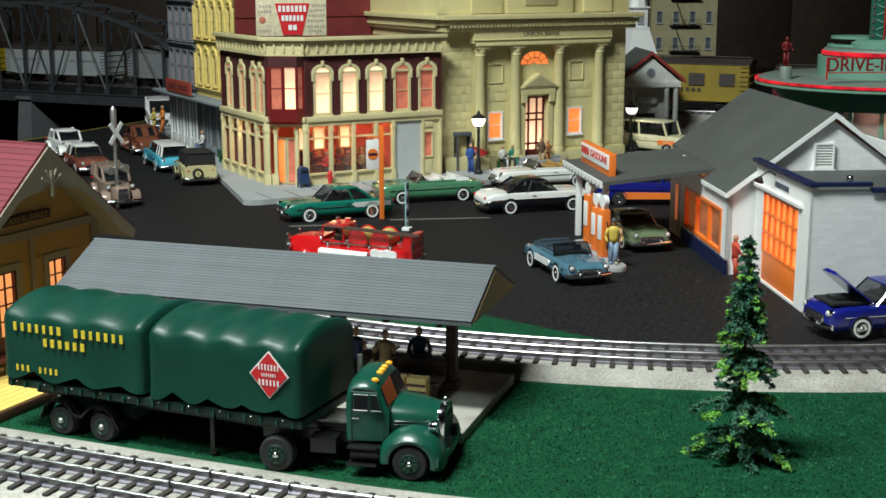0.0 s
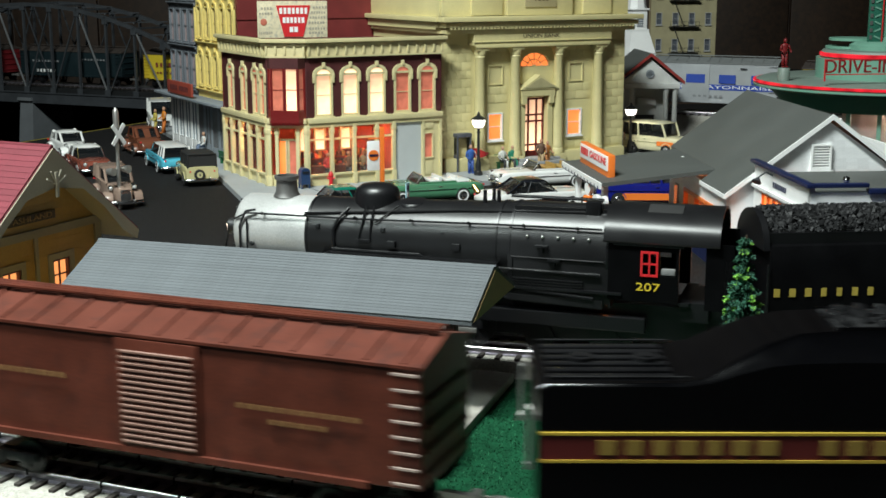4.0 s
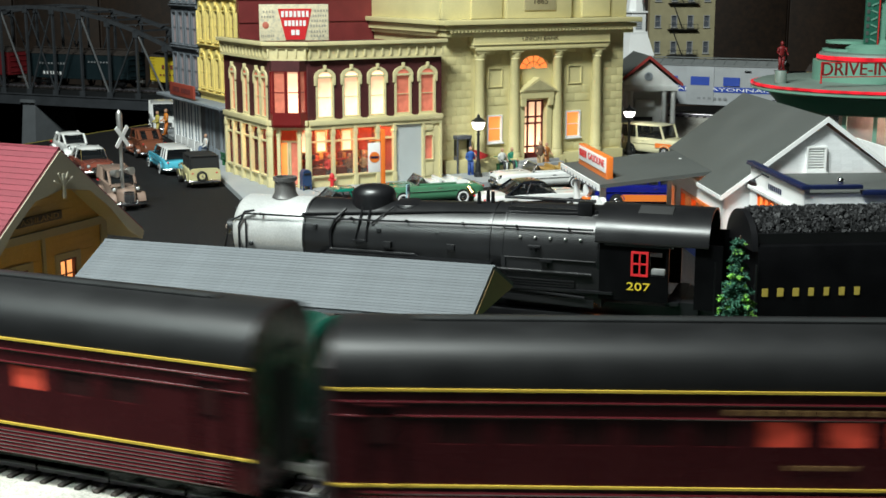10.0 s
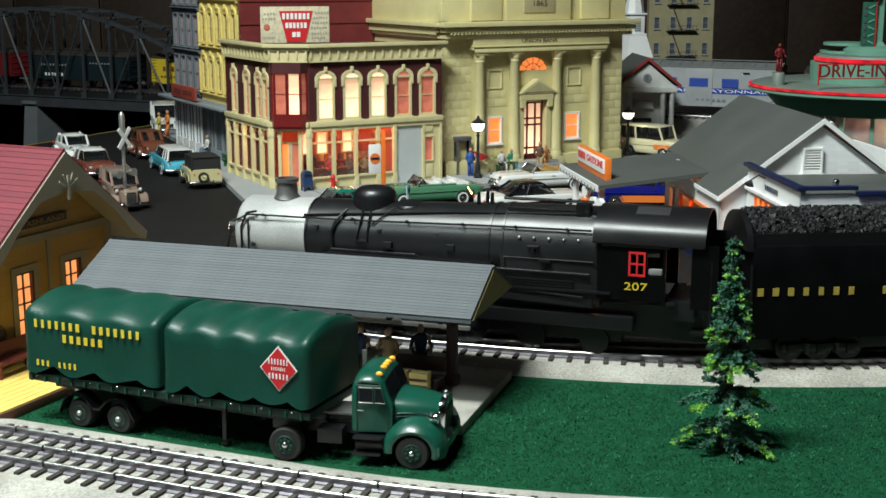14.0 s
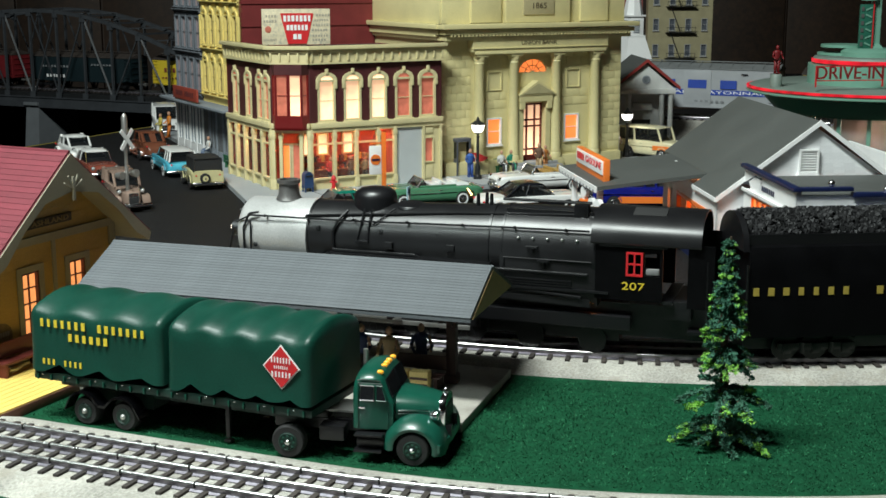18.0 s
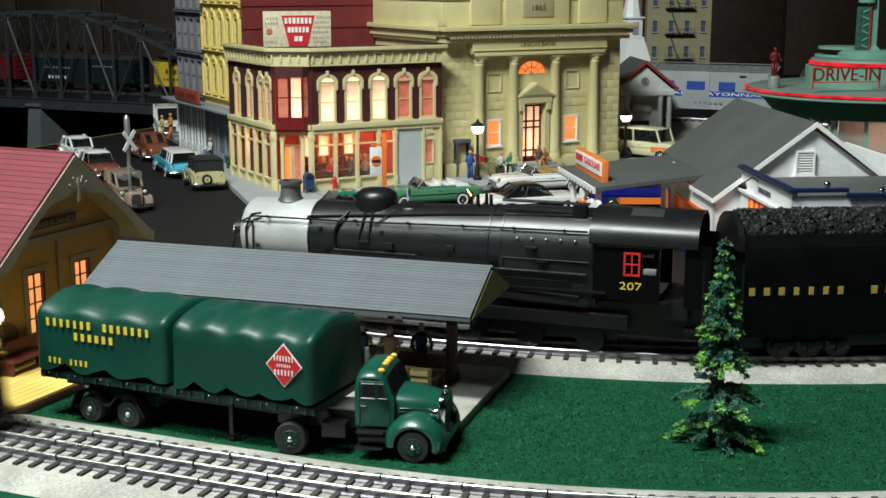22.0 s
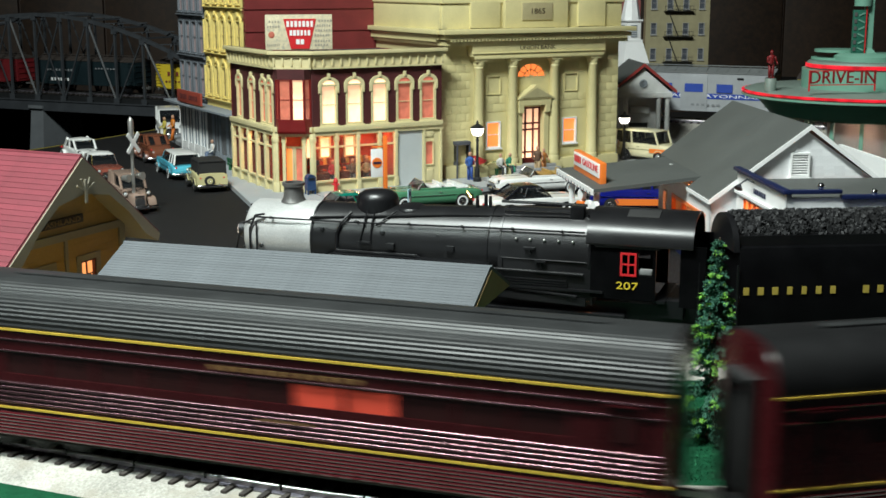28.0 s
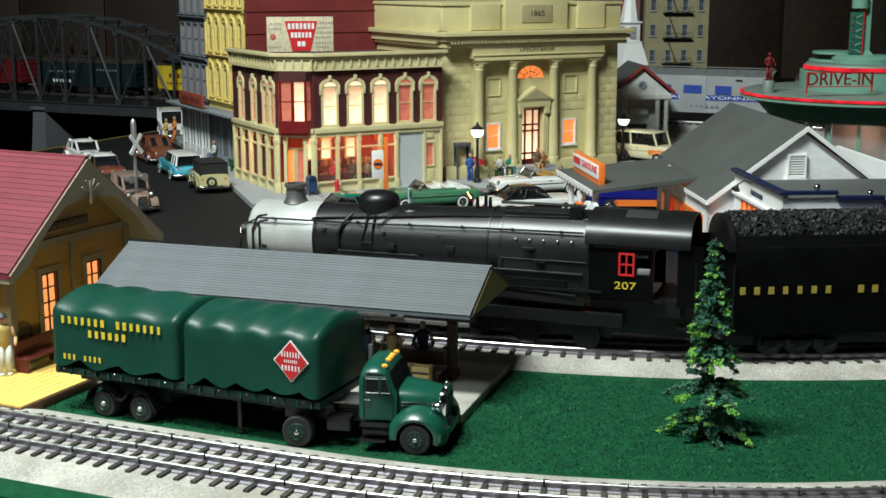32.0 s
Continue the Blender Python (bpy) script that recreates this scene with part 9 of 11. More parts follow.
def coach(label, L, kind, seed):
    """A streamlined passenger car on two six-wheel trucks. kind: baggage, fluted, plain, tail."""
    t = thing("passenger_car", Matrix.Identity(4), label, "railway car", "passenger train")
    rnd = random.Random(seed)
    hl, hw = L / 2, 0.0305
    ribbed = kind in ("fluted", "combine")
    zs, ze, zt = 0.0088, 0.069, 0.0923
    # side walls with window openings
    if kind == "baggage":
        holes = [(x - 0.026, x + 0.026, 0.034, 0.0605) for x in (-0.095, 0.075)]
    else:
        pitch, wide = {"fluted": (0.0285, 0.0262), "combine": (0.0285, 0.0262), "plain": (0.0305, 0.0275), "tail": (0.0285, 0.0250)}[kind] if seed < 37 or kind == "tail" else (0.028, 0.0185)
        xs = [-hl + 0.046 + k * pitch for k in range(int((L - 0.09) / pitch))]
        if kind == "combine":
            xs = [x for x in xs if x < 0.02]
        holes = [(x, x + wide, 0.0446, 0.0560) for x in xs]
    tail = kind == "tail"
    x_end = -hl + (0.03 if tail else 0.0)
    for s in (-1, 1):
        b = bmesh.new()
        m = pose(x_end, -hw, zs) if s < 0 else pose(hl, hw, zs, 0, 0, 180)
        hs = [(a - x_end, c - x_end, z0 - zs, z1 - zs) if s < 0 else (hl - c, hl - a, z0 - zs, z1 - zs) for a, c, z0, z1 in holes]
        wall(b, m, hl - x_end, ze - zs, 0.0012, hs)
        side = part("side", b, MAROON, t, "maroon painted side", smooth=0)
        for a, c, z0, z1 in holes:
            lit = rnd.random() < 0.72 and kind != "baggage" and (kind != "tail" or a > 0.02) and -0.11 < (a + c) / 2 - 0.02 * (seed % 3) < 0.075
            b = bmesh.new()
            if kind == "baggage":
                box(b, ((a + c) / 2, s * (hw - 0.0016), (z0 + z1) / 2), (c - a, 0.0008, z1 - z0))
                d = part("baggage_door", b, MAROON, side, smooth=0)
                b = bmesh.new()
                for f in (-0.5, 0.5):
                    box(b, ((a + c) / 2 + f * 0.024, s * (hw - 0.0010), z1 - 0.0065), (0.020, 0.0006, 0.0085))
                part("door_window", b, COACHDARK, side, smooth=0)
            else:
                box(b, ((a + c) / 2, s * (hw - 0.0010), (z0 + z1) / 2), (c - a, 0.0005, z1 - z0))
                part("window", b, (DIMLIT if rnd.random() < (0.6 if kind in ("fluted", "combine") else 0.2) else FAINTLIT) if lit else COACHDARK, side, smooth=0)
        for z, h, mm in ((ze + 0.0002, 0.0012, GILT), (0.0254, 0.0012, GILT)):
            b = bmesh.new()
            box(b, ((hl + x_end) / 2, s * (hw + 0.0003), z), (hl - x_end - 0.001, 0.0009, h))
            part("gilt_stripe", b, mm, side, smooth=0)
        # fluting
        low = [0.0105 + 0.0019 * k for k in range(7)]
        lines = {"fluted": low, "combine": low, "baggage": low + [0.0655, 0.0672], "plain": low, "tail": low}[kind]
        for z in lines:
            b = bmesh.new()
            cyl(b, (x_end + 0.012, s * hw, z), (hl - 0.012, s * hw, z), 0.0009, seg=8)
            part("flute", b, FLUTE, side)
        bright = {"fluted": [0.0285 + 0.0027 * k for k in range(5)], "combine": [0.0285 + 0.0027 * k for k in range(5)], "baggage": [0.0285, 0.0312], "plain": [], "tail": []}[kind]
        for z in bright:
            b = bmesh.new()
            cyl(b, (x_end + 0.006, s * hw, z), (0.05 if kind == "combine" else hl - 0.006, s * hw, z), 0.0009, seg=10)
            part("flute", b, HIGHLIGHTFLUTE, side, "half-round flute with lamp highlight in its colour")
        for z in (0.0572, 0.0636) if kind != "tail" else (0.0640,):
            b = bmesh.new()
            cyl(b, (x_end + 0.004, s * (hw + 0.0001), z), (hl - 0.004, s * (hw + 0.0001), z), 0.0006, seg=8)
            part("belt_moulding", b, HIGHLIGHTFLUTE if ribbed else FLUTE, side)
        if kind != "baggage":
            for x in (hl - 0.022, x_end + 0.022):
                b = bmesh.new()
                frame_ring(b, x - 0.0085, x + 0.0085, zs + 0.003, 0.0625, 0.0008, s * (hw + 0.0008) - 0.0006, s * (hw + 0.0008) + 0.0006)
                d = part("vestibule_door", b, MAROON, side, smooth=0)
                b = bmesh.new()
                box(b, (x, s * (hw + 0.0002), 0.0515), (0.008, 0.0008, 0.013))
                part("door_window", b, COACHDARK, side, smooth=0)
        bars([12] if kind != "baggage" else [7, 3, 7], 0.0024, FADEDGILT, side, pose(0.01, s * (hw + 0.0006), 0.0603 if kind != "baggage" else 0.0610) @ (FACE if s < 0 else pose(0, 0, 0, 90, 0, 180)), 0.085, seed=seed)
        bars([6], 0.002, FADEDGILT, side, pose(0.01, s * (hw + 0.0006), 0.0355) @ (FACE if s < 0 else pose(0, 0, 0, 90, 0, 180)), 0.03, seed=seed + 1)
    # roof
    prof = roof_profile(hw, ze, zt, flute=0.0003) if ribbed else roof_profile(hw, ze, zt, 60, 0.00012)
    b = bmesh.new()
    rings = []
    xs = [hl - 0.0005, hl - 0.003, x_end + 0.003, x_end + 0.0005]
    if tail:
        xs = [hl - 0.0005, hl - 0.003, x_end, x_end - 0.010, x_end - 0.020, x_end - 0.027, x_end - 0.030]
    for i, x in enumerate(xs):
        k = 1.0
        dz = 0.0
        if tail and x < x_end:
            f = (x_end - x) / 0.0305
            k = math.sqrt(max(0.0, 1 - f * f)) * 0.8 + 0.2 * (1 - f)
            dz = -0.006 * f * f
        rings.append([V(x, y * k, ze + (z - ze) * (0.35 + 0.65 * k) + dz * (z - ze) / 0.023) for y, z in prof])
    loft(b, rings)
    part("roof", b, CARROOF if ribbed else DULLROOF, t, "black fluted roof" if ribbed else "smooth black roof", smooth=25)
    if kind == "combine":
        # plain sheeted roof and sliding door of the baggage end
        b = bmesh.new()
        loft(b, [[V(x, y * 1.012, z + 0.0006) for y, z in roof_profile(hw, ze + 0.0012, zt, 16, 0.0)] for x in (0.05, hl - 0.001)])
        part("baggage_roof", b, TENDERBLACK, t, "plain dull black roof section", smooth=40)
        for s in (-1, 1):
            b = bmesh.new()
            box(b, (0.088, s * (hw + 0.0002), 0.0430), (0.046, 0.0012, 0.0420), bev=0.0003)
            d = part("baggage_door", b, MAROON, t, "maroon sliding baggage door")
            for f in (-0.5, 0.5):
                b = bmesh.new()
                box(b, (0.088 + f * 0.021, s * (hw + 0.0009), 0.0540), (0.016, 0.0006, 0.0090))
                part("door_window", b, COACHDARK, d, smooth=0)
    b = bmesh.new()
    box(b, (0.0, 0, zt + 0.0006), (L * 0.82, 0.006, 0.0014), bev=0.0004)
    part("roof_duct", b, CARROOF, t)
    b = bmesh.new()
    box(b, ((hl + x_end) / 2, 0, zs - 0.0005), (hl - x_end - 0.004, 2 * hw - 0.004, 0.002))
    box(b, (0.0, 0, zs - 0.005), (L * 0.34, 0.03, 0.009), bev=0.001)
    part("underframe", b, BLACKPL, t)
    for s in (1, -1):
        x = hl if s > 0 else x_end
        if tail and s < 0:
            b = bmesh.new()
            rr = []
            for k in range(13):
                a = math.pi / 2 + math.pi * k / 12
                c, sn = math.cos(a), math.sin(a)
                rr.append([V(x_end + 0.0302 * c, hw * 0.995 * sn, zs), V(x_end + 0.0302 * c, hw * 0.995 * sn, ze), V(x_end + 0.028 * c, hw * 0.94 * sn, ze), V(x_end + 0.028 * c, hw * 0.94 * sn, zs)])
            loft(b, rr)
            rt = part("round_end", b, MAROON, t, "rounded maroon observation end", smooth=50)
            for k in range(5):
                a = math.pi / 2 + math.pi * (k + 1) / 6
                b = bmesh.new()
                box(b, (x_end + 0.0303 * math.cos(a), hw * math.sin(a), 0.048), (0.0008, 0.0115, 0.0106), rz=math.degrees(a))
                part("window", b, COACHDARK, rt, smooth=0)
            for z in (ze, 0.0254):
                b = bmesh.new()
                tube(b, [(x_end + 0.0306 * math.cos(math.pi / 2 + math.pi * k / 12), hw * math.sin(math.pi / 2 + math.pi * k / 12), z) for k in range(13)], 0.0006, 5)
                part("gilt_stripe", b, GILT, rt)
            for sy in (-1, 1):
                b = bmesh.new()
                ball(b, (x_end - 0.009, sy * hw * 0.97, ze - 0.001), 0.0021, 10, 7)
                part("marker_light", b, REDLENS, rt, "red marker light")
            continue
        b = bmesh.new()
        loft(b, [[V(x - s * 0.0015, y * 0.985, z - 0.0005) for y, z in prof] + [V(x - s * 0.0015, -hw * 0.985, zs), V(x - s * 0.0015, hw * 0.985, zs)], [V(x, y * 0.96, z - 0.001) for y, z in prof] + [V(x, -hw * 0.96, zs), V(x, hw * 0.96, zs)]])
        end = part("end_wall", b, MAROON, t, "maroon end wall")
        b = bmesh.new()
        frame_ring(b, -0.0125, 0.0125, zs - 0.002, 0.073, 0.003, 0, 0.006)
        part("diaphragm", b, RUBBER, end, "black rubber diaphragm", pose(x + (0.0 if s > 0 else -0.0), 0, 0, 0, 0, 90) if s > 0 else pose(x, 0, 0, 0, 0, -90) @ pose(0, -0.006, 0), smooth=0)
        b = bmesh.new()
        box(b, (x + s * 0.0006, 0, 0.038), (0.0012, 0.019, 0.048))
        part("end_door", b, RUBBER, end, smooth=0)
    for x in (hl - 0.058, x_end + 0.058):
        bogie(t, x, (-0.023, 0.0, 0.023))
    coupler(t, hl + 0.008, 1)
    return t


DULLROOF = mat("dull_black_roof", (0.008, 0.008, 0.0085), 0.45, var=0.2, spec=0.35)
PALERUNG = mat("worn_rung", (0.42, 0.32, 0.28), 0.4)


def boxcar(label, L, body, roof, side_deco=None, seed=0, group="freight train", hw=0.0275, zt=0.0645, lettering=None, name="boxcar", z0=0.0175):
    t = thing(name, Matrix.Identity(4), label, "railway car", group)
    hl = L / 2 - 0.008
    b = bmesh.new()
    box(b, (0, 0, (z0 + zt) / 2), (2 * hl, 2 * hw, zt - z0), bev=0.0006)
    part("body", b, body, t, smooth=0)
    b = bmesh.new()
    rr = []
    for x in (-hl - 0.001, hl + 0.001):
        rr.append([V(x, -hw - 0.0012, zt - 0.0006), V(x, -hw - 0.0012, zt + 0.0008), V(x, 0, zt + 0.0085), V(x, hw + 0.0012, zt + 0.0008), V(x, hw + 0.0012, zt - 0.0006)])
    loft(b, rr)
    rf = part("roof", b, roof, t, "pitched roof", smooth=0)
    for k in range(15):
        b = bmesh.new()
        x = -hl + 2 * hl * (k + 0.5) / 15
        for s in (-1, 1):
            d = V(0, s * hw, -0.0077)
            box(b, (x, s * hw / 2, zt + 0.0051), (0.0016, d.length, 0.0012), rx=-s * math.degrees(math.atan2(0.0077, hw)))
        part("roof_rib", b, roof, rf, smooth=0)
    b = bmesh.new()
    for y in (-0.0035, 0.0, 0.0035):
        box(b, (0, y, zt + 0.0105), (2 * hl - 0.004, 0.003, 0.001))
    part("running_board", b, roof, t, "roof walk", smooth=0)
    for s in (-1, 1):
        b = bmesh.new()
        box(b, (0, s * (hw + 0.0008), (z0 + zt) / 2), (0.044, 0.0016, zt - z0 - 0.003), bev=0.0003)
        d = part("door", b, body, t)
        if side_deco == "ribbed":
            # ribs coloured paler than the body to imitate grazing light on them
            for k in range(int((zt - z0 - 0.008) / 0.0029)):
                b = bmesh.new()
                cyl(b, (-0.0195, s * (hw + 0.0018), z0 + 0.004 + k * 0.0029), (0.0195, s * (hw + 0.0018), z0 + 0.004 + k * 0.0029), 0.0008, seg=6)
                part("door_rib", b, mat("highlight_rib", (0.24, 0.13, 0.10), 0.35) if "highlight_rib" not in bpy.data.materials else bpy.data.materials["highlight_rib"], d)
        b = bmesh.new()
        box(b, (0, s * (hw + 0.001), z0), (2 * hl - 0.05, 0.002, 0.003))
        part("side_sill", b, body, t, smooth=0)
        for e in (-1, 1):
            for k in range(8):
                b = bmesh.new()
                box(b, (e * (hl - 0.007), s * (hw + 0.0018), z0 + 0.003 + k * (zt - z0 - 0.006) / 7), (0.012, 0.001, 0.0010))
                part("ladder_rung", b, PALERUNG if side_deco else body, t, smooth=0)
        rot = FACE if s < 0 else pose(0, 0, 0, 90, 0, 180)
        for x, z, l, n, h in (lettering or []):
            mm_ = n[1] if isinstance(n, tuple) else FADEDGILT
            nn = n[0] if isinstance(n, tuple) else n
            bars([nn], h, mm_, t, pose(x if s < 0 else -x, s * (hw + 0.0019), z) @ rot, l, seed=seed + nn)
    for e in (-1, 1):
        for k in range(4):
            b = bmesh.new()
            cyl(b, (e * (hl + 0.0006), -hw + 0.004, z0 + 0.006 + k * 0.011), (e * (hl + 0.0006), hw - 0.004, z0 + 0.006 + k * 0.011), 0.0014, seg=6)
            part("end_rib", b, body, t)
    b = bmesh.new()
    box(b, (0, 0, z0 - 0.002), (2 * hl - 0.01, 0.022, 0.004))
    part("underframe", b, BLACKPL, t)
    for x in (hl - 0.034, -hl + 0.034):
        bogie(t, x, (-0.014, 0.014), 0.0072)
    for s in (1, -1):
        coupler(t, s * (hl + 0.006), s)
    return t


DRIVER = mat("driver_grey", (0.05, 0.05, 0.052), 0.4, 0.3)


def streamliner():
    """The black streamlined steam locomotive, nose tip at x = 0, cab rear at -0.412."""
    t = thing("streamlined_locomotive", Matrix.Identity(4), "gloss black streamlined steam locomotive with maroon gilt-edged band", "locomotive")
    hw = 0.0305

    def ring(x, r, zc, skirt_w, z_sk):
        pts = []
        for k in range(15):
            a = math.pi * k / 14
            pts.append(V(x, r * math.cos(a), zc + r * 1.02 * math.sin(a)))
        return [V(x, skirt_w, z_sk)] + [V(x, skirt_w, zc - r * 0.35)] + pts + [V(x, -skirt_w, zc - r * 0.35)] + [V(x, -skirt_w, z_sk)]

    b = bmesh.new()
    secs = [(-0.004, 0.010, 0.060, 0.010, 0.044), (-0.009, 0.0175, 0.0615, 0.0175, 0.040), (-0.017, 0.0232, 0.0635, 0.0235, 0.038), (-0.028, 0.0262, 0.0655, 0.0272, 0.0385), (-0.05, 0.0278, 0.0672, 0.0298, 0.041), (-0.09, 0.0285, 0.0685, hw, 0.0435), (-0.2, 0.029, 0.0692, hw, 0.0435), (-0.335, 0.0295, 0.0695, hw, 0.0435)]
    loft(b, [ring(*s) for s in secs])
    part("boiler_casing", b, GLOSSBLACK, t, "gloss black bullet-nosed casing", smooth=50)
    b = bmesh.new()
    box(b, (-0.19, 0, 0.0985), (0.27, 0.019, 0.006), bev=0.002)
    box(b, (-0.075, 0, 0.0970), (0.03, 0.016, 0.005), bev=0.002)
    part("skyline_casing", b, GLOSSBLACK, t, smooth=50)
    b = bmesh.new()
    box(b, (-0.145, -0.004, 0.1024), (0.012, 0.006, 0.002), bev=0.0005)
    part("safety_valve", b, GOLD, t)
    # cab
    b = bmesh.new()
    rr = []
    for x in (-0.338, -0.342, -0.408, -0.412):
        k = 0.97 if x in (-0.338, -0.412) else 1.0
        prof = [(-hw - 0.001, 0.040), (-hw - 0.001, 0.0775)] + [(-(hw + 0.002) * math.cos(math.pi * j / 12), 0.079 + 0.0235 * math.sin(math.pi * j / 12) ** 0.8) for j in range(1, 12)] + [(hw + 0.001, 0.0775), (hw + 0.001, 0.040)]
        rr.append([V(x, y * k, z if z < 0.0785 else 0.079 + (z - 0.079) * k) for y, z in prof])
    loft(b, rr)
    cab = part("cab", b, GLOSSBLACK, t, smooth=35)
    for s in (-1, 1):
        # dark red pane and red strips: the cab's inside light put into paint
        b = bmesh.new()
        box(b, (-0.372, s * (hw + 0.0014), 0.0670), (0.026, 0.001, 0.0125))
        part("cab_window", b, mat("cab_glow_tint", (0.05, 0.02, 0.02), 0.3) if "cab_glow_tint" not in bpy.data.materials else bpy.data.materials["cab_glow_tint"], cab, smooth=0)
        b = bmesh.new()
        for k in range(3):
            box(b, (-0.3805 + k * 0.0085, s * (hw + 0.002), 0.0670), (0.0009, 0.001, 0.0125))
        part("red_lit_strip", b, REDSIGN, cab, smooth=0)
        b = bmesh.new()
        box(b, (-0.373, s * (hw + 0.0016), 0.0768), (0.062, 0.003, 0.0014), bev=0.0004)
        part("rain_gutter", b, GRAPHITE, cab)
    # maroon band with gilt edges, sweeping down at the nose
    path = [(-0.412, 0.0511, 0.0120), (-0.335, 0.0511, 0.0120), (-0.2, 0.0511, 0.0120), (-0.12, 0.0511, 0.0120), (-0.085, 0.0505, 0.0120), (-0.062, 0.0488, 0.0120), (-0.047, 0.0450, 0.0119), (-0.036, 0.0385, 0.0118), (-0.028, 0.0290, 0.0117), (-0.023, 0.0185, 0.0116)]
    for s in (-1, 1):
        def edge(x, z, out=0.0):
            w = hw if x < -0.07 else hw * (1 - ((x + 0.07) / 0.07) ** 2 * 0.22)
            return V(x, s * (w + 0.0017 + out), z)
        def strip(off0, off1, out):
            b2 = bmesh.new()
            rings = []
            for i, (x, z, h) in enumerate(path):
                nx = path[min(i + 1, len(path) - 1)][0] - path[max(i - 1, 0)][0]
                nz = path[min(i + 1, len(path) - 1)][1] - path[max(i - 1, 0)][1]
                d = V(nx, 0, nz).normalized()
                up = V(-d.z, 0, d.x)
                a, c = edge(x, z, out) + up * h * off0, edge(x, z, out) + up * h * off1
                rings.append([a, c, c - V(0, s * 0.0008, 0), a - V(0, s * 0.0008, 0)])
            loft(b2, rings)
            return b2
        part("side_band", strip(-0.5, 0.5, 0.0), STRIPE, t, "maroon side band", smooth=30)
        part("gilt_stripe", strip(0.46, 0.56, 0.0005), GILT, t, smooth=30)
        part("gilt_stripe", strip(-0.56, -0.46, 0.0005), GILT, t, smooth=30)
        bars([3], 0.0056, GILT, t, pose(-0.195, s * (hw + 0.0024), 0.0511) @ (FACE if s < 0 else pose(0, 0, 0, 90, 0, 180)), 0.016, seed=3)
        b = bmesh.new()
        box(b, (-0.20, s * hw, 0.0425), (0.36, 0.0016, 0.003))
        part("running_skirt", b, GLOSSBLACK, t, smooth=0)
        # handrail
        b = bmesh.new()
        tube(b, [(-0.334, s * 0.0306, 0.0810), (-0.22, s * 0.0300, 0.0835), (-0.12, s * 0.0296, 0.0825), (-0.05, s * 0.0285, 0.0800)], 0.0008, 6)
        part("handrail", b, GRAPHITE, t, "bright steel handrail")
        # cylinders, drivers and rods
        b = bmesh.new()
        cyl(b, (-0.095, s * 0.023, 0.0155), (-0.058, s * 0.023, 0.0155), 0.0085, seg=18)
        box(b, (-0.076, s * 0.023, 0.025), (0.034, 0.012, 0.010), bev=0.001)
        part("cylinder", b, BLACKPL, t)
        for x in (-0.130, -0.171, -0.212, -0.253):
            rail_wheel(t, x, s * 0.0195, 0.0178, 0.0042, 12, "driving_wheel", DRIVER)
        b = bmesh.new()
        box(b, (-0.1915, s * 0.0240, 0.0235), (0.128, 0.0016, 0.0036), bev=0.0005)
        for x in (-0.130, -0.171, -0.212, -0.253):
            cyl(b, (x, s * 0.0222, 0.0235), (x, s * 0.0256, 0.0235), 0.0036, seg=12)
        part("side_rod", b, GRAPHITE, t, "bright side rod")
        b = bmesh.new()
        box(b, (-0.134, s * 0.0268, 0.0215), (0.078, 0.0016, 0.0034), ry=-4.0, bev=0.0005)
        box(b, (-0.098, s * 0.0270, 0.0285), (0.034, 0.002, 0.0026))
        part("main_rod", b, GRAPHITE, t, "bright main rod")
        for x in (-0.298, -0.325, -0.352):
            rail_wheel(t, x, s * 0.0175, 0.0096, 0.004)
        for x in (-0.052, -0.098):
            rail_wheel(t, x, s * 0.0165, 0.0082, 0.004)
        b = bmesh.new()
        box(b, (-0.326, s * 0.0215, 0.011), (0.07, 0.003, 0.006), bev=0.0008)
        box(b, (-0.34, s * 0.0255, 0.027), (0.10, 0.008, 0.009), bev=0.001)
        part("trailing_truck", b, BLACKPL, t)
        b = bmesh.new()
        ball(b, (-0.036, s * 0.0245, 0.082), 0.0026, 10, 8, (1.6, 1, 1))
        part("marker_light", b, GREENLENS, t, "pale green marker light")
    b = bmesh.new()
    box(b, (-0.2, 0, 0.022), (0.34, 0.026, 0.020))
    part("frame", b, BLACKPL, t)
    b = bmesh.new()
    cyl(b, (-0.006, 0, 0.0665), (0.0005, 0, 0.0665), 0.0055, 0.0062, 18)
    hl = part("headlight", b, CHROME, t, "chrome headlight housing")
    b = bmesh.new()
    cyl(b, (0.0004, 0, 0.0665), (0.0012, 0, 0.0665), 0.0048, seg=18)
    part("lens", b, WHITELENS, hl, "glowing headlight")
    b = bmesh.new()
    rr = []
    for x, w, z0, z1 in ((-0.05, 0.029, 0.010, 0.036), (-0.03, 0.0265, 0.006, 0.035), (-0.012, 0.020, 0.004, 0.036), (-0.001, 0.010, 0.004, 0.033), (0.003, 0.003, 0.004, 0.024)):
        rr.append([V(x, -w, z0), V(x, -w * 0.95, (z0 + z1) / 2), V(x, -w * 0.8, z1), V(x, w * 0.8, z1), V(x, w * 0.95, (z0 + z1) / 2), V(x, w, z0)])
    loft(b, rr)
    part("pilot", b, GLOSSBLACK, t, "smooth black pilot", smooth=50)
    return t


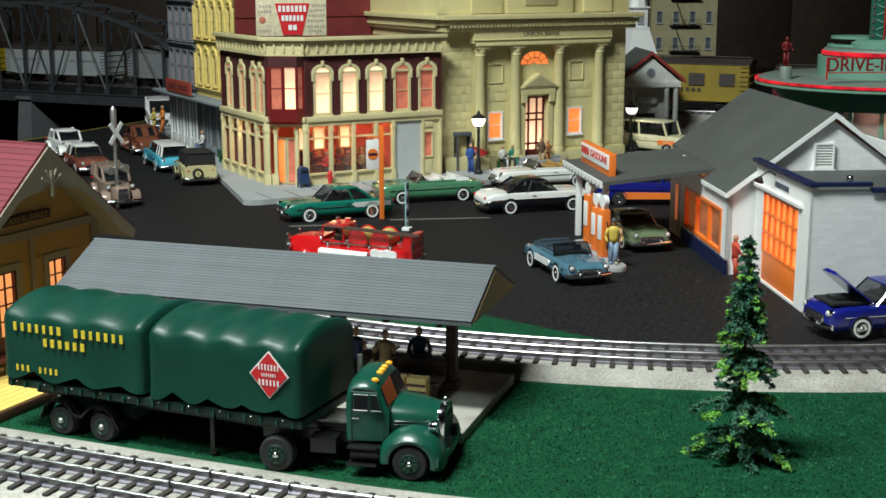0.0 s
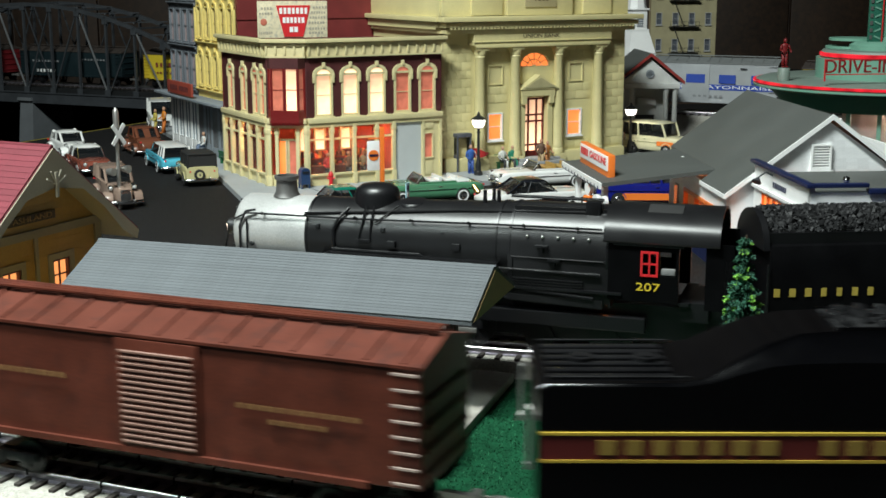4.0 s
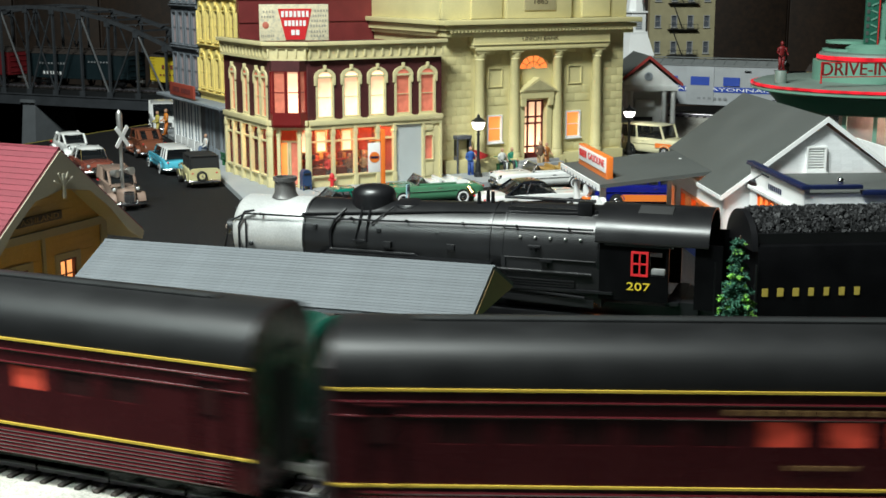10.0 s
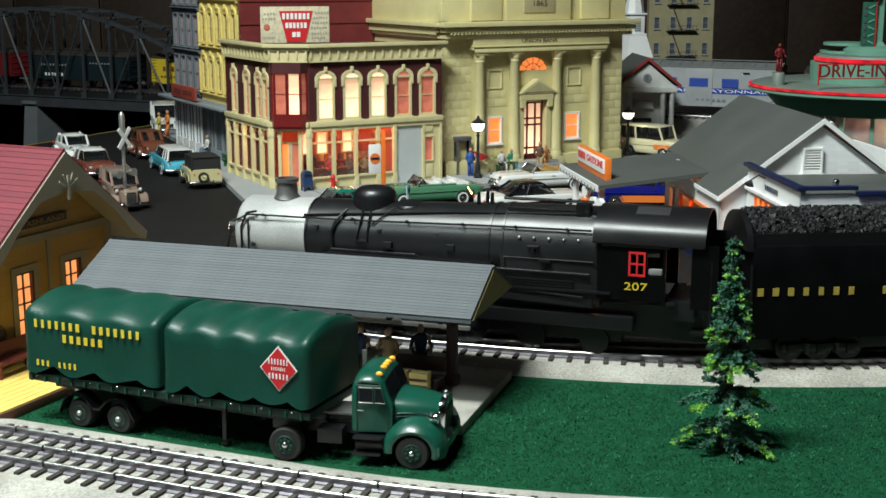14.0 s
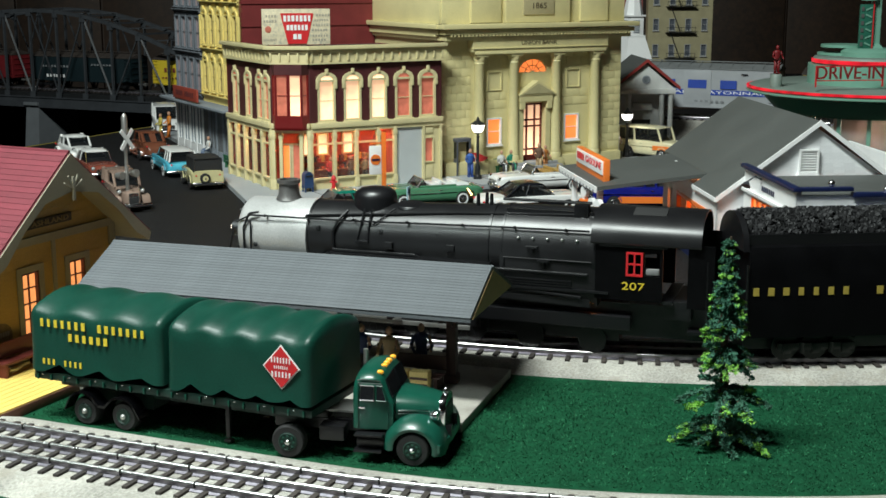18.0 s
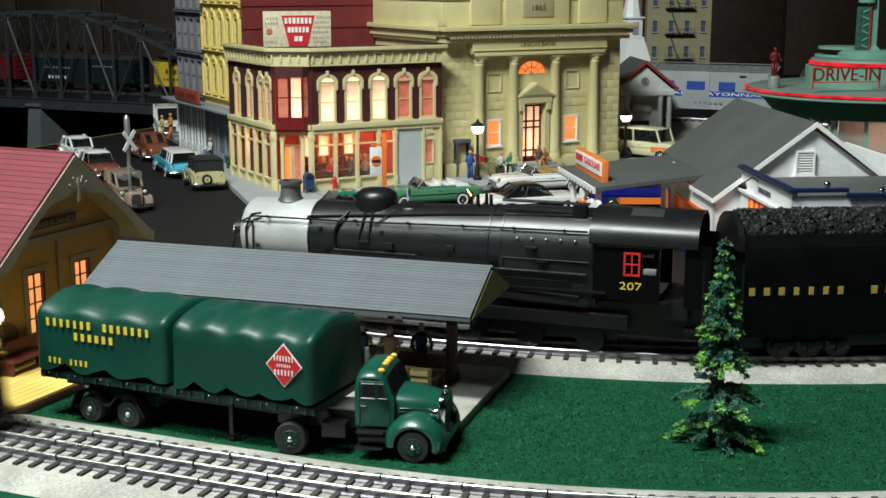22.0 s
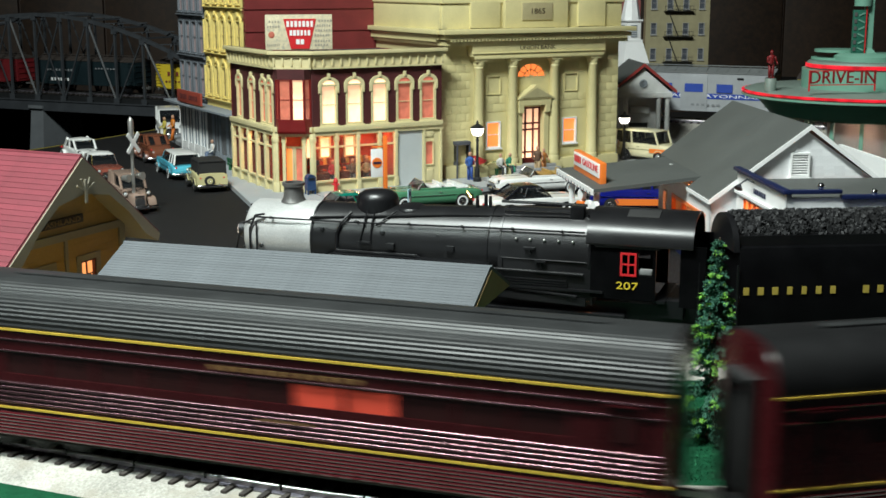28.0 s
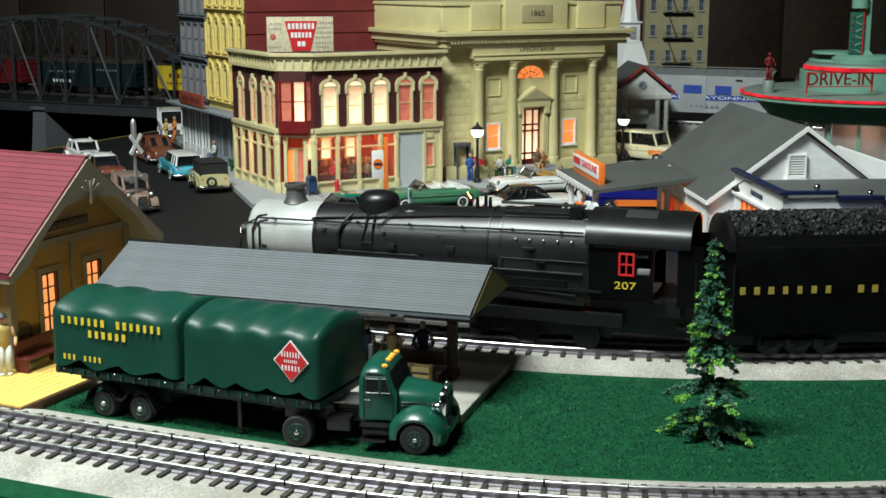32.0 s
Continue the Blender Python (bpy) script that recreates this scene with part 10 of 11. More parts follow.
def streamlined_tender():
    """Tender, front at x = 0, rear at -0.268."""
    t = thing("streamlined_tender", Matrix.Identity(4), "gloss black tender with maroon gilt-edged band", "tender")
    hw, zb = 0.0305, 0.0232
    b = bmesh.new()
    # side height and top height along the tank, rear to front
    secs = [(-0.266, 0.0755, 0.0765), (-0.263, 0.0770, 0.0780), (-0.207, 0.0770, 0.0782), (-0.196, 0.0785, 0.0805), (-0.184, 0.0825, 0.0870), (-0.172, 0.0855, 0.0925), (-0.158, 0.0868, 0.0962), (-0.140, 0.0872, 0.0972), (-0.018, 0.0872, 0.0972), (-0.013, 0.0860, 0.0960)]
    rr = []
    for x, zs, zt in secs:
        w = hw - 0.0125 * min(1.0, (zt - zs) / 0.010)
        arc = [(hw + (w - hw) * math.sin(a), zs + (zt - zs) * (1 - math.cos(a)) * 0.35 + (zt - zs) * 0.65 * math.sin(a)) for a in (math.pi / 2 * k / 6 for k in range(7))]
        half = [(hw, zb)] + arc
        rr.append([V(x, -y, z) for y, z in half] + [V(x, y, z) for y, z in reversed(half)])
    loft(b, rr)
    part("tank", b, GLOSSBLACK, t, smooth=40)
    b = bmesh.new()
    box(b, (-0.136, 0, zb), (0.256, 2 * hw + 0.0012, 0.0012), bev=0.0004)
    part("side_sill", b, GRAPHITE, t, "worn sill edge")
    # heaped coal
    rnd = random.Random(41)
    b = bmesh.new()
    box(b, (-0.080, 0, 0.0972), (0.122, 0.034, 0.0008))
    coal = part("coal_bed", b, COAL, t, "black coal load", smooth=0)
    b = bmesh.new()
    box(b, (0, 0, 0), (0.0052, 0.0046, 0.0034), rz=20, bev=0.0011)
    lump = mesh_of("coal_lump", b, GLOSSCOAL)
    for k in range(150):
        part("coal_lump", lump, GLOSSCOAL, coal, m=pose(rnd.uniform(-0.139, -0.022), rnd.uniform(-0.0155, 0.0155), 0.0978 + rnd.uniform(-0.0004, 0.0012), rnd.uniform(-25, 25), rnd.uniform(-25, 25), rnd.uniform(0, 180)))
    for y in (-0.0172, 0.0172):
        b = bmesh.new()
        box(b, (-0.080, y, 0.0978), (0.124, 0.0012, 0.0016), bev=0.0003)
        part("bunker_edge", b, GLOSSBLACK, t)
    # low rear deck
    for k, y in enumerate((-0.021, -0.012, -0.003, 0.006, 0.015, 0.023)):
        b = bmesh.new()
        box(b, (-0.2355, y, 0.0785), (0.052, 0.0052, 0.0010), bev=0.0003)
        part("deck_plate", b, BLACKPL, t)
    for x in (-0.218, -0.246):
        b = bmesh.new()
        cyl(b, (x, 0.002, 0.0785), (x, 0.002, 0.0806), 0.0058, seg=16)
        cyl(b, (x, 0.002, 0.0806), (x, 0.002, 0.0812), 0.0030, seg=12)
        part("water_hatch", b, BLACKPL, t)
    for s in (-1, 1):
        b = bmesh.new()
        tube(b, [(-0.205, s * 0.0275, 0.0785), (-0.205, s * 0.0275, 0.0802), (-0.262, s * 0.0275, 0.0802), (-0.262, s * 0.0275, 0.0785)], 0.0005, 6)
        part("deck_rail", b, BLACKPL, t)
        for x in (-0.2695, -0.0035):
            b = bmesh.new()
            tube(b, [(x, s * 0.0285, 0.0440), (x, s * 0.0312, 0.0455), (x, s * 0.0312, 0.0670), (x, s * 0.0285, 0.0685)], 0.0009, 8)
            box(b, (x, s * 0.0300, 0.0430), (0.0030, 0.0030, 0.0030), bev=0.0005)
            part("grab_post", b, GRAPHITE, t, "steel grab post")
        b = bmesh.new()
        box(b, (-0.136, s * (hw + 0.0003), 0.0513), (0.258, 0.0012, 0.0114))
        sb = part("side_band", b, STRIPE, t, "maroon side band", smooth=0)
        for z in (0.0454, 0.0572):
            b = bmesh.new()
            box(b, (-0.136, s * (hw + 0.0008), z), (0.258, 0.001, 0.0012))
            part("gilt_stripe", b, GILT, t, smooth=0)
        bars([7, 3, 7], 0.0062, DULLGILT, sb, pose(-0.136, s * (hw + 0.0012), 0.0513) @ (FACE if s < 0 else pose(0, 0, 0, 90, 0, 180)), 0.214, seed=9, gap=0.35)
    # front: low apron with the diaphragm to the cab
    b = bmesh.new()
    box(b, (-0.0065, 0, 0.052), (0.013, 2 * hw - 0.002, 0.048), bev=0.002)
    part("front_apron", b, BLACKPL, t)
    b = bmesh.new()
    box(b, (-0.0030, 0, 0.078), (0.016, 0.040, 0.020), bev=0.003)
    part("stoker_hood", b, BLACKPL, t)
    b = bmesh.new()
    box(b, (-0.135, 0, 0.0195), (0.255, 0.04, 0.008))
    part("underframe", b, BLACKPL, t)
    for x in (-0.065, -0.205):
        bogie(t, x, (-0.021, 0.0, 0.021), 0.0085, 0.019)
    coupler(t, -0.272, -1)
    return t


DULLGOLD = mat("dull_gold_lettering", (0.45, 0.33, 0.06), 0.55)
BOILERBLACK = mat("boiler_black", (0.007, 0.007, 0.0078), 0.35, 0.0, var=0.25, coarse=40, bump=0.10, spec=0.5)


def road_locomotive():
    """The graphite-fronted freight locomotive 207, nose towards +x, boiler front at 0, stack at -0.0456."""
    t = thing("steam_locomotive", Matrix.Identity(4), "satin black steam locomotive with silver smokebox, waiting at the curve", "locomotive")
    zc = 0.0655

    def cyl_secs(secs, material, name, label="", n=28):
        b = bmesh.new()
        loft(b, [[V(x, r * math.cos(2 * math.pi * k / n), zc + dz + r * math.sin(2 * math.pi * k / n)) for k in range(n)] for x, r, dz in secs])
        return part(name, b, material, t, label, smooth=40)

    sm = cyl_secs([(-0.004, 0.012, 0), (-0.005, 0.019, 0), (-0.007, 0.0225, 0), (-0.010, 0.0246, 0), (-0.0613, 0.0250, 0)], mat("smokebox_grey", (0.50, 0.50, 0.49), 0.42, 0.35, var=0.15, coarse=30), "smokebox", "silver graphite smokebox")
    cyl_secs([(-0.0613, 0.0252, 0), (-0.118, 0.0256, 0), (-0.180, 0.0275, 0.0005), (-0.206, 0.0283, 0.0008)], BOILERBLACK, "boiler", "satin black boiler barrel")
    b = bmesh.new()
    rr = []
    for x, r in ((-0.2055, 0.0288), (-0.272, 0.0293)):
        rr.append([V(x, -0.0288, 0.036), V(x, -0.0292, zc)] + [V(x, -r * math.cos(math.pi * k / 14), zc + 0.0008 + r * math.sin(math.pi * k / 14)) for k in range(1, 14)] + [V(x, 0.0292, zc), V(x, 0.0288, 0.036)])
    loft(b, rr)
    part("firebox", b, BOILERBLACK, t, "satin black firebox casing", smooth=40)
    for x, r in ((-0.0622, 0.0253), (-0.1965, 0.0282), (-0.2060, 0.0289), (-0.270, 0.0297)):
        b = bmesh.new()
        lathe(b, [(r - 0.001, -0.0011), (r + 0.0004, -0.0008), (r + 0.0004, 0.0008), (r - 0.001, 0.0011)], 28, pose(x, 0, zc + (0.0008 if x < -0.19 else 0.0), 0, 90, 0))
        part("boiler_band", b, BLACKPL, t)
    b = bmesh.new()
    lathe(b, [(0.0098, -0.0012), (0.0078, 0.0022), (0.0072, 0.0100), (0.0086, 0.0112), (0.0086, 0.0134), (0.0066, 0.0134), (0.0055, 0.004)], 24, pose(-0.0378, 0, zc + 0.0250))
    part("smokestack", b, mat("stack_grey", (0.16, 0.155, 0.15), 0.45, 0.6), t, "dull grey smokestack")
    b = bmesh.new()
    lathe(b, [(0.0165, -0.012), (0.0160, -0.002), (0.0158, 0.0030), (0.0145, 0.0062), (0.0105, 0.0088), (0.004, 0.0097), (0.0005, 0.0098)], 24, pose(-0.1055, 0, zc + 0.0268) @ Matrix.Diagonal((0.98, 0.95, 1, 1)))
    part("sand_dome", b, BLACKPL, t)
    b = bmesh.new()
    lathe(b, [(0.011, -0.003), (0.0106, 0.0012), (0.009, 0.0028), (0.0005, 0.0034)], 22, pose(-0.1330, 0.003, zc + 0.0232, -8))
    part("steam_dome", b, BLACKPL, t)
    b = bmesh.new()
    for x, y in ((-0.183, 0.004), (-0.187, -0.004), (-0.192, 0.002)):
        cyl(b, (x, y, zc + 0.026), (x, y, zc + 0.036), 0.0016, 0.0012, 8)
    box(b, (-0.236, 0.013, zc + 0.0272), (0.06, 0.0022, 0.003))
    cyl(b, (-0.20, 0.0, zc + 0.0325), (-0.262, 0.0, zc + 0.0325), 0.0011, seg=8)
    box(b, (-0.258, 0.012, zc + 0.029), (0.010, 0.008, 0.010), bev=0.001)
    part("turret", b, BLACKPL, t)
    for sy in (-1, 1):
        for x, z in ((-0.228, 0.012), (-0.236, 0.003)):
            b = bmesh.new()
            box(b, (x, sy * 0.0302, zc + z - 0.006), (0.008, 0.004, 0.0012))
            box(b, (x, sy * 0.0300, zc + z - 0.008), (0.002, 0.002, 0.004))
            part("step_bracket", b, BLACKPL, t)
        for k in range(5):
            b = bmesh.new()
            ball(b, (-0.218 - 0.010 * k, sy * 0.0278, zc + 0.0115), 0.0011, 8, 6)
            part("washout_plug", b, GRAPHITE, t)
        b = bmesh.new()
        tube(b, [(-0.208, sy * 0.0298, 0.0635), (-0.268, sy * 0.0300, 0.0635)], 0.0005, 5)
        tube(b, [(-0.2085, sy * 0.0298, 0.0635), (-0.2085, sy * 0.0296, 0.040)], 0.0005, 5)
        part("casing_seam", b, BLACKPL, t)
        b = bmesh.new()
        tube(b, [(-0.150, sy * 0.0272, 0.048), (-0.205, sy * 0.0300, 0.0435), (-0.262, sy * 0.0305, 0.0395)], 0.0011, 6)
        part("water_pipe", b, BLACKPL, t)
    b = bmesh.new()
    cyl(b, (-0.176, -0.004, zc + 0.0325), (-0.172, -0.006, zc + 0.037), 0.0022, 0.0014, 10)
    part("whistle", b, mat("brass", (0.6, 0.42, 0.15), 0.3, 1.0), t)
    # cab
    b = bmesh.new()
    wall(b, pose(-0.271, 0.0298, 0.040, 0, 0, 180), 0.0445, 0.038, 0.0012, [(0.0205, 0.0315, 0.017, 0.0325), (0.0325, 0.0425, 0.017, 0.0325)])
    part("cab_side", b, TENDERBLACK, t, smooth=0)
    b = bmesh.new()
    wall(b, pose(-0.3155, -0.0298, 0.040), 0.0445, 0.038, 0.0012, [(0.013, 0.024, 0.017, 0.0325)])
    part("cab_side", b, TENDERBLACK, t, smooth=0)
    b = bmesh.new()
    wall(b, pose(-0.2715, -0.029, 0.034, 0, 0, 90), 0.058, 0.044, 0.0012)
    part("cab_front", b, BLACKPL, t, smooth=0)
    b = bmesh.new()
    rr = []
    for x in (-0.268, -0.340):
        outer = [(-(0.0322) * math.cos(math.pi * k / 14), 0.0782 + 0.0195 * math.sin(math.pi * k / 14) ** 0.85) for k in range(15)]
        inner = [(y * 0.965, z - 0.0012) for y, z in reversed(outer)]
        rr.append([V(x, y, z) for y, z in outer + inner])
    loft(b, rr)
    rf = part("cab_roof", b, BOILERBLACK, t, smooth=40)
    b = bmesh.new()
    box(b, (-0.304, 0.012, 0.0962), (0.022, 0.012, 0.0016), bev=0.0004, rx=-16)
    part("roof_hatch", b, RUBBER, rf)
    for sy in (-1, 1):
        b = bmesh.new()
        tube(b, [(-0.269, sy * 0.0275, 0.0878), (-0.338, sy * 0.0275, 0.0878)], 0.0004, 5)
        part("roof_seam", b, BLACKPL, rf)
        b = bmesh.new()
        box(b, (-0.296, sy * 0.0306, 0.0763), (0.044, 0.0014, 0.0016), bev=0.0004)
        part("rain_gutter", b, BLACKPL, rf)
    b = bmesh.new()
    frame_ring(b, -0.3025, -0.2915, 0.0565, 0.0725, 0.0013, 0.0296, 0.0308)
    box(b, (-0.297, 0.0302, 0.0645), (0.0010, 0.0012, 0.0145))
    box(b, (-0.297, 0.0302, 0.0645), (0.0095, 0.0010, 0.0010))
    part("cab_window", b, REDSIGN, t, "red cab window sash", smooth=0)
    b = bmesh.new()
    box(b, (-0.3085, 0.027, 0.0595), (0.009, 0.004, 0.004), bev=0.001)
    part("armrest", b, mat("cab_grey", (0.2, 0.2, 0.2), 0.6), t)
    words("207", 0.0072, GOLD, t, pose(-0.2964, 0.0302, 0.0494, 90, 0, 180), "road_number", width=0.0150)
    b = bmesh.new()
    box(b, (-0.325, 0, 0.034), (0.018, 0.05, 0.012))
    box(b, (-0.272, 0, 0.024), (0.15, 0.036, 0.022))
    box(b, (-0.318, 0.0, 0.0395), (0.008, 0.0575, 0.002))
    box(b, (-0.338, 0.022, 0.0205), (0.012, 0.012, 0.002))
    box(b, (-0.344, 0.0285, 0.044), (0.0012, 0.0012, 0.05))
    part("cab_apron", b, BLACKPL, t)
    b = bmesh.new()
    box(b, (-0.340, 0.0285, 0.058), (0.017, 0.0012, 0.042))
    part("cab_curtain", b, TENDERBLACK, t, "black cab curtain", smooth=0)
    b = bmesh.new()
    box(b, (-0.340, -0.0285, 0.058), (0.017, 0.0012, 0.042))
    part("cab_curtain", b, TENDERBLACK, t, "black cab curtain", smooth=0)
    b = bmesh.new()
    box(b, (-0.2685, 0, 0.055), (0.003, 0.05, 0.04))
    part("backhead", b, mat("firebox_glow", (0.3, 0.06, 0.02), 0.6, emit=(1.0, 0.25, 0.05), strength=2.5), t, "glowing firebox backhead", smooth=0)
    # running boards, handrails, piping
    for s in (-1, 1):
        b = bmesh.new()
        box(b, (-0.040, s * 0.0265, 0.0540), (0.068, 0.009, 0.0024))
        box(b, (-0.0775, s * 0.0265, 0.0558), (0.010, 0.009, 0.0024), ry=24)
        box(b, (-0.140, s * 0.0265, 0.0576), (0.118, 0.009, 0.0024))
        box(b, (-0.230, s * 0.0285, 0.0440), (0.1, 0.006, 0.0016))
        part("running_board", b, BLACKPL, t, smooth=0)
        b = bmesh.new()
        pts = [(-0.008, s * 0.0228, zc + 0.010), (-0.018, s * 0.0240, zc + 0.0150), (-0.09, s * 0.0236, zc + 0.0150), (-0.20, s * 0.0256, zc + 0.0175), (-0.266, s * 0.0262, zc + 0.0182)]
        tube(b, pts, 0.0007, 6)
        part("handrail", b, BLACKPL, t)
        for x in (-0.030, -0.062, -0.098, -0.138, -0.178, -0.215, -0.250):
            b = bmesh.new()
            f = min(1, -x / 0.23)
            y, z = 0.0240 + 0.0022 * f, zc + 0.0148 + 0.0034 * f
            cyl(b, (x, s * (y - 0.005), z - 0.0012), (x, s * (y + 0.0006), z), 0.0008, seg=6)
            ball(b, (x, s * (y + 0.0004), z), 0.0012, 8, 6)
            part("handrail_post", b, BLACKPL, t)
        for nm, pts, r in (("feed_pipe", [(-0.083, s * 0.0262, 0.0590), (-0.083, s * 0.0262, zc + 0.008), (-0.086, s * 0.0235, zc + 0.0150), (-0.092, s * 0.0180, zc + 0.0215)], 0.0011), ("injector_pipe", [(-0.083, s * 0.0272, 0.0600), (-0.145, s * 0.0278, 0.0600), (-0.149, s * 0.0278, 0.0575)], 0.0011), ("drain_pipe", [(-0.013, s * 0.0248, 0.0550), (-0.013, s * 0.0252, zc + 0.006), (-0.017, s * 0.0236, zc + 0.0160), (-0.024, s * 0.0222, zc + 0.0172)], 0.0008), ("step_pipe", [(-0.0185, s * 0.0252, 0.0550), (-0.0185, s * 0.0252, zc + 0.0110)], 0.0007), ("sander_pipe", [(-0.101, s * 0.0262, zc + 0.002), (-0.1035, s * 0.0232, zc + 0.0140), (-0.1035, s * 0.0170, zc + 0.0230)], 0.0007), ("sander_pipe", [(-0.109, s * 0.0262, zc + 0.002), (-0.1095, s * 0.0232, zc + 0.0140), (-0.1095, s * 0.0170, zc + 0.0230)], 0.0007), ("brace_rod", [(-0.112, s * 0.0240, zc + 0.0130), (-0.126, s * 0.0150, zc + 0.0240)], 0.0006)):
            b = bmesh.new()
            tube(b, pts, r, 6)
            part(nm, b, BLACKPL, t)
        b = bmesh.new()
        box(b, (-0.105, s * 0.0262, zc + 0.0015), (0.010, 0.003, 0.0016), bev=0.0004)
        part("sand_trap", b, BLACKPL, t)
        for x in (-0.071, -0.118, -0.160):
            b = bmesh.new()
            box(b, (x, s * 0.0240, zc + 0.0090), (0.0028, 0.003, 0.0026), bev=0.0006)
            part("washout_plug", b, IRON, t)
        b = bmesh.new()
        tube(b, [(-0.155, s * 0.0285, 0.0560), (-0.205, s * 0.0300, 0.0552), (-0.266, s * 0.0306, 0.0550)], 0.0009, 6)
        part("delivery_pipe", b, BOILERBLACK, t)
        b = bmesh.new()
        tube(b, [(-0.060, s * 0.0205, zc + 0.0165), (-0.100, s * 0.0185, zc + 0.0190), (-0.170, s * 0.0160, zc + 0.0235), (-0.262, s * 0.0150, zc + 0.0268)], 0.0008, 6)
        part("sand_pipe", b, BOILERBLACK, t)
        for x, z in ((-0.125, 0.0), (-0.170, 0.001), (-0.196, -0.012)):
            b = bmesh.new()
            box(b, (x, s * (0.0262 - x * -0.004 + 0.0012), zc + z), (0.006, 0.004, 0.0045), bev=0.0006)
            part("valve_box", b, BOILERBLACK, t)
        b = bmesh.new()
        cyl(b, (-0.078, s * 0.0290, 0.0530), (-0.128, s * 0.0290, 0.0530), 0.0028, seg=14)
        part("air_tank", b, GRAPHITE if s > 0 else BLACKPL, t, "grey air reservoir")
        b = bmesh.new()
        for k in range(5):
            box(b, (-0.232, s * 0.0300, 0.0430 + k * 0.0017), (0.046, 0.0014, 0.0008))
        part("ashpan_louvre", b, BOILERBLACK, t, smooth=0)
        b = bmesh.new()
        box(b, (-0.24, s * 0.0245, 0.0235), (0.11, 0.006, 0.010), bev=0.001)
        part("ashpan", b, BLACKPL, t, smooth=0)
        b = bmesh.new()
        prism(b, [(-0.196, s * 0.0300, 0.0400), (-0.268, s * 0.0300, 0.0385), (-0.268, s * 0.0300, 0.0330), (-0.205, s * 0.0300, 0.0355)], (0, -s * 0.002, 0))
        part("ashpan_wing", b, BOILERBLACK, t, smooth=0)
        for x in (-0.078, -0.112, -0.146, -0.180):
            rail_wheel(t, x, s * 0.0172, 0.0142, 0.0042, 12, "driving_wheel")
        for x in (-0.225, -0.268):
            rail_wheel(t, x, s * 0.0172, 0.0085, 0.004)
        rail_wheel(t, -0.016, s * 0.0165, 0.0078, 0.004)
        b = bmesh.new()
        box(b, (-0.129, s * 0.0208, 0.0095), (0.107, 0.0016, 0.0032), bev=0.0005)
        box(b, (-0.095, s * 0.0228, 0.0130), (0.075, 0.0016, 0.003), bev=0.0005)
        part("side_rod", b, GRAPHITE, t, "steel side rod")
        b = bmesh.new()
        cyl(b, (-0.052, s * 0.0235, 0.0165), (-0.022, s * 0.0235, 0.0165), 0.0078, seg=18)
        box(b, (-0.037, s * 0.0225, 0.028), (0.026, 0.012, 0.010), bev=0.001)
        part("cylinder", b, BLACKPL, t)
        b = bmesh.new()
        ball(b, (-0.040, s * 0.0250, zc - 0.012), 0.0022, 10, 7, (1, 0.5, 1.2))
        ball(b, (-0.022, s * 0.0250, zc - 0.006), 0.0018, 10, 7, (1, 0.5, 1))
        part("washout_plug", b, IRON, sm)
    b = bmesh.new()
    box(b, (-0.14, 0, 0.021), (0.29, 0.026, 0.028))
    part("frame", b, BLACKPL, t)
    for k in range(14):
        a = 2 * math.pi * k / 14
        b = bmesh.new()
        ball(b, (-0.0052, 0.0208 * math.cos(a), zc + 0.0208 * math.sin(a)), 0.0010, 8, 6)
        part("smokebox_bolt", b, IRON, sm)
    b = bmesh.new()
    cyl(b, (-0.004, 0, zc), (0.007, 0, zc), 0.0058, seg=18)
    hd = part("headlight", b, IRON, t)
    b = bmesh.new()
    cyl(b, (0.0069, 0, zc), (0.0076, 0, zc), 0.0048, seg=18)
    part("lens", b, WHITELENS, hd, "glowing headlight")
    b = bmesh.new()
    for k in range(9):
        y = -0.024 + k * 0.006
        tube(b, [(0.008, y, 0.018), (0.022 - abs(y) * 0.4, y * 0.6, 0.004)], 0.0009, 6)
    box(b, (0.006, 0, 0.0205), (0.006, 0.056, 0.006), bev=0.0008)
    part("pilot", b, BLACKPL, t, "slatted pilot")
    b = bmesh.new()
    box(b, (-0.002, 0, 0.033), (0.012, 0.05, 0.0016))
    for s in (-1, 1):
        tube(b, [(0.006, s * 0.022, 0.023), (0.002, s * 0.0225, 0.046), (-0.004, s * 0.0225, zc + 0.005)], 0.0008, 6)
    part("front_steps", b, BLACKPL, t)
    return t


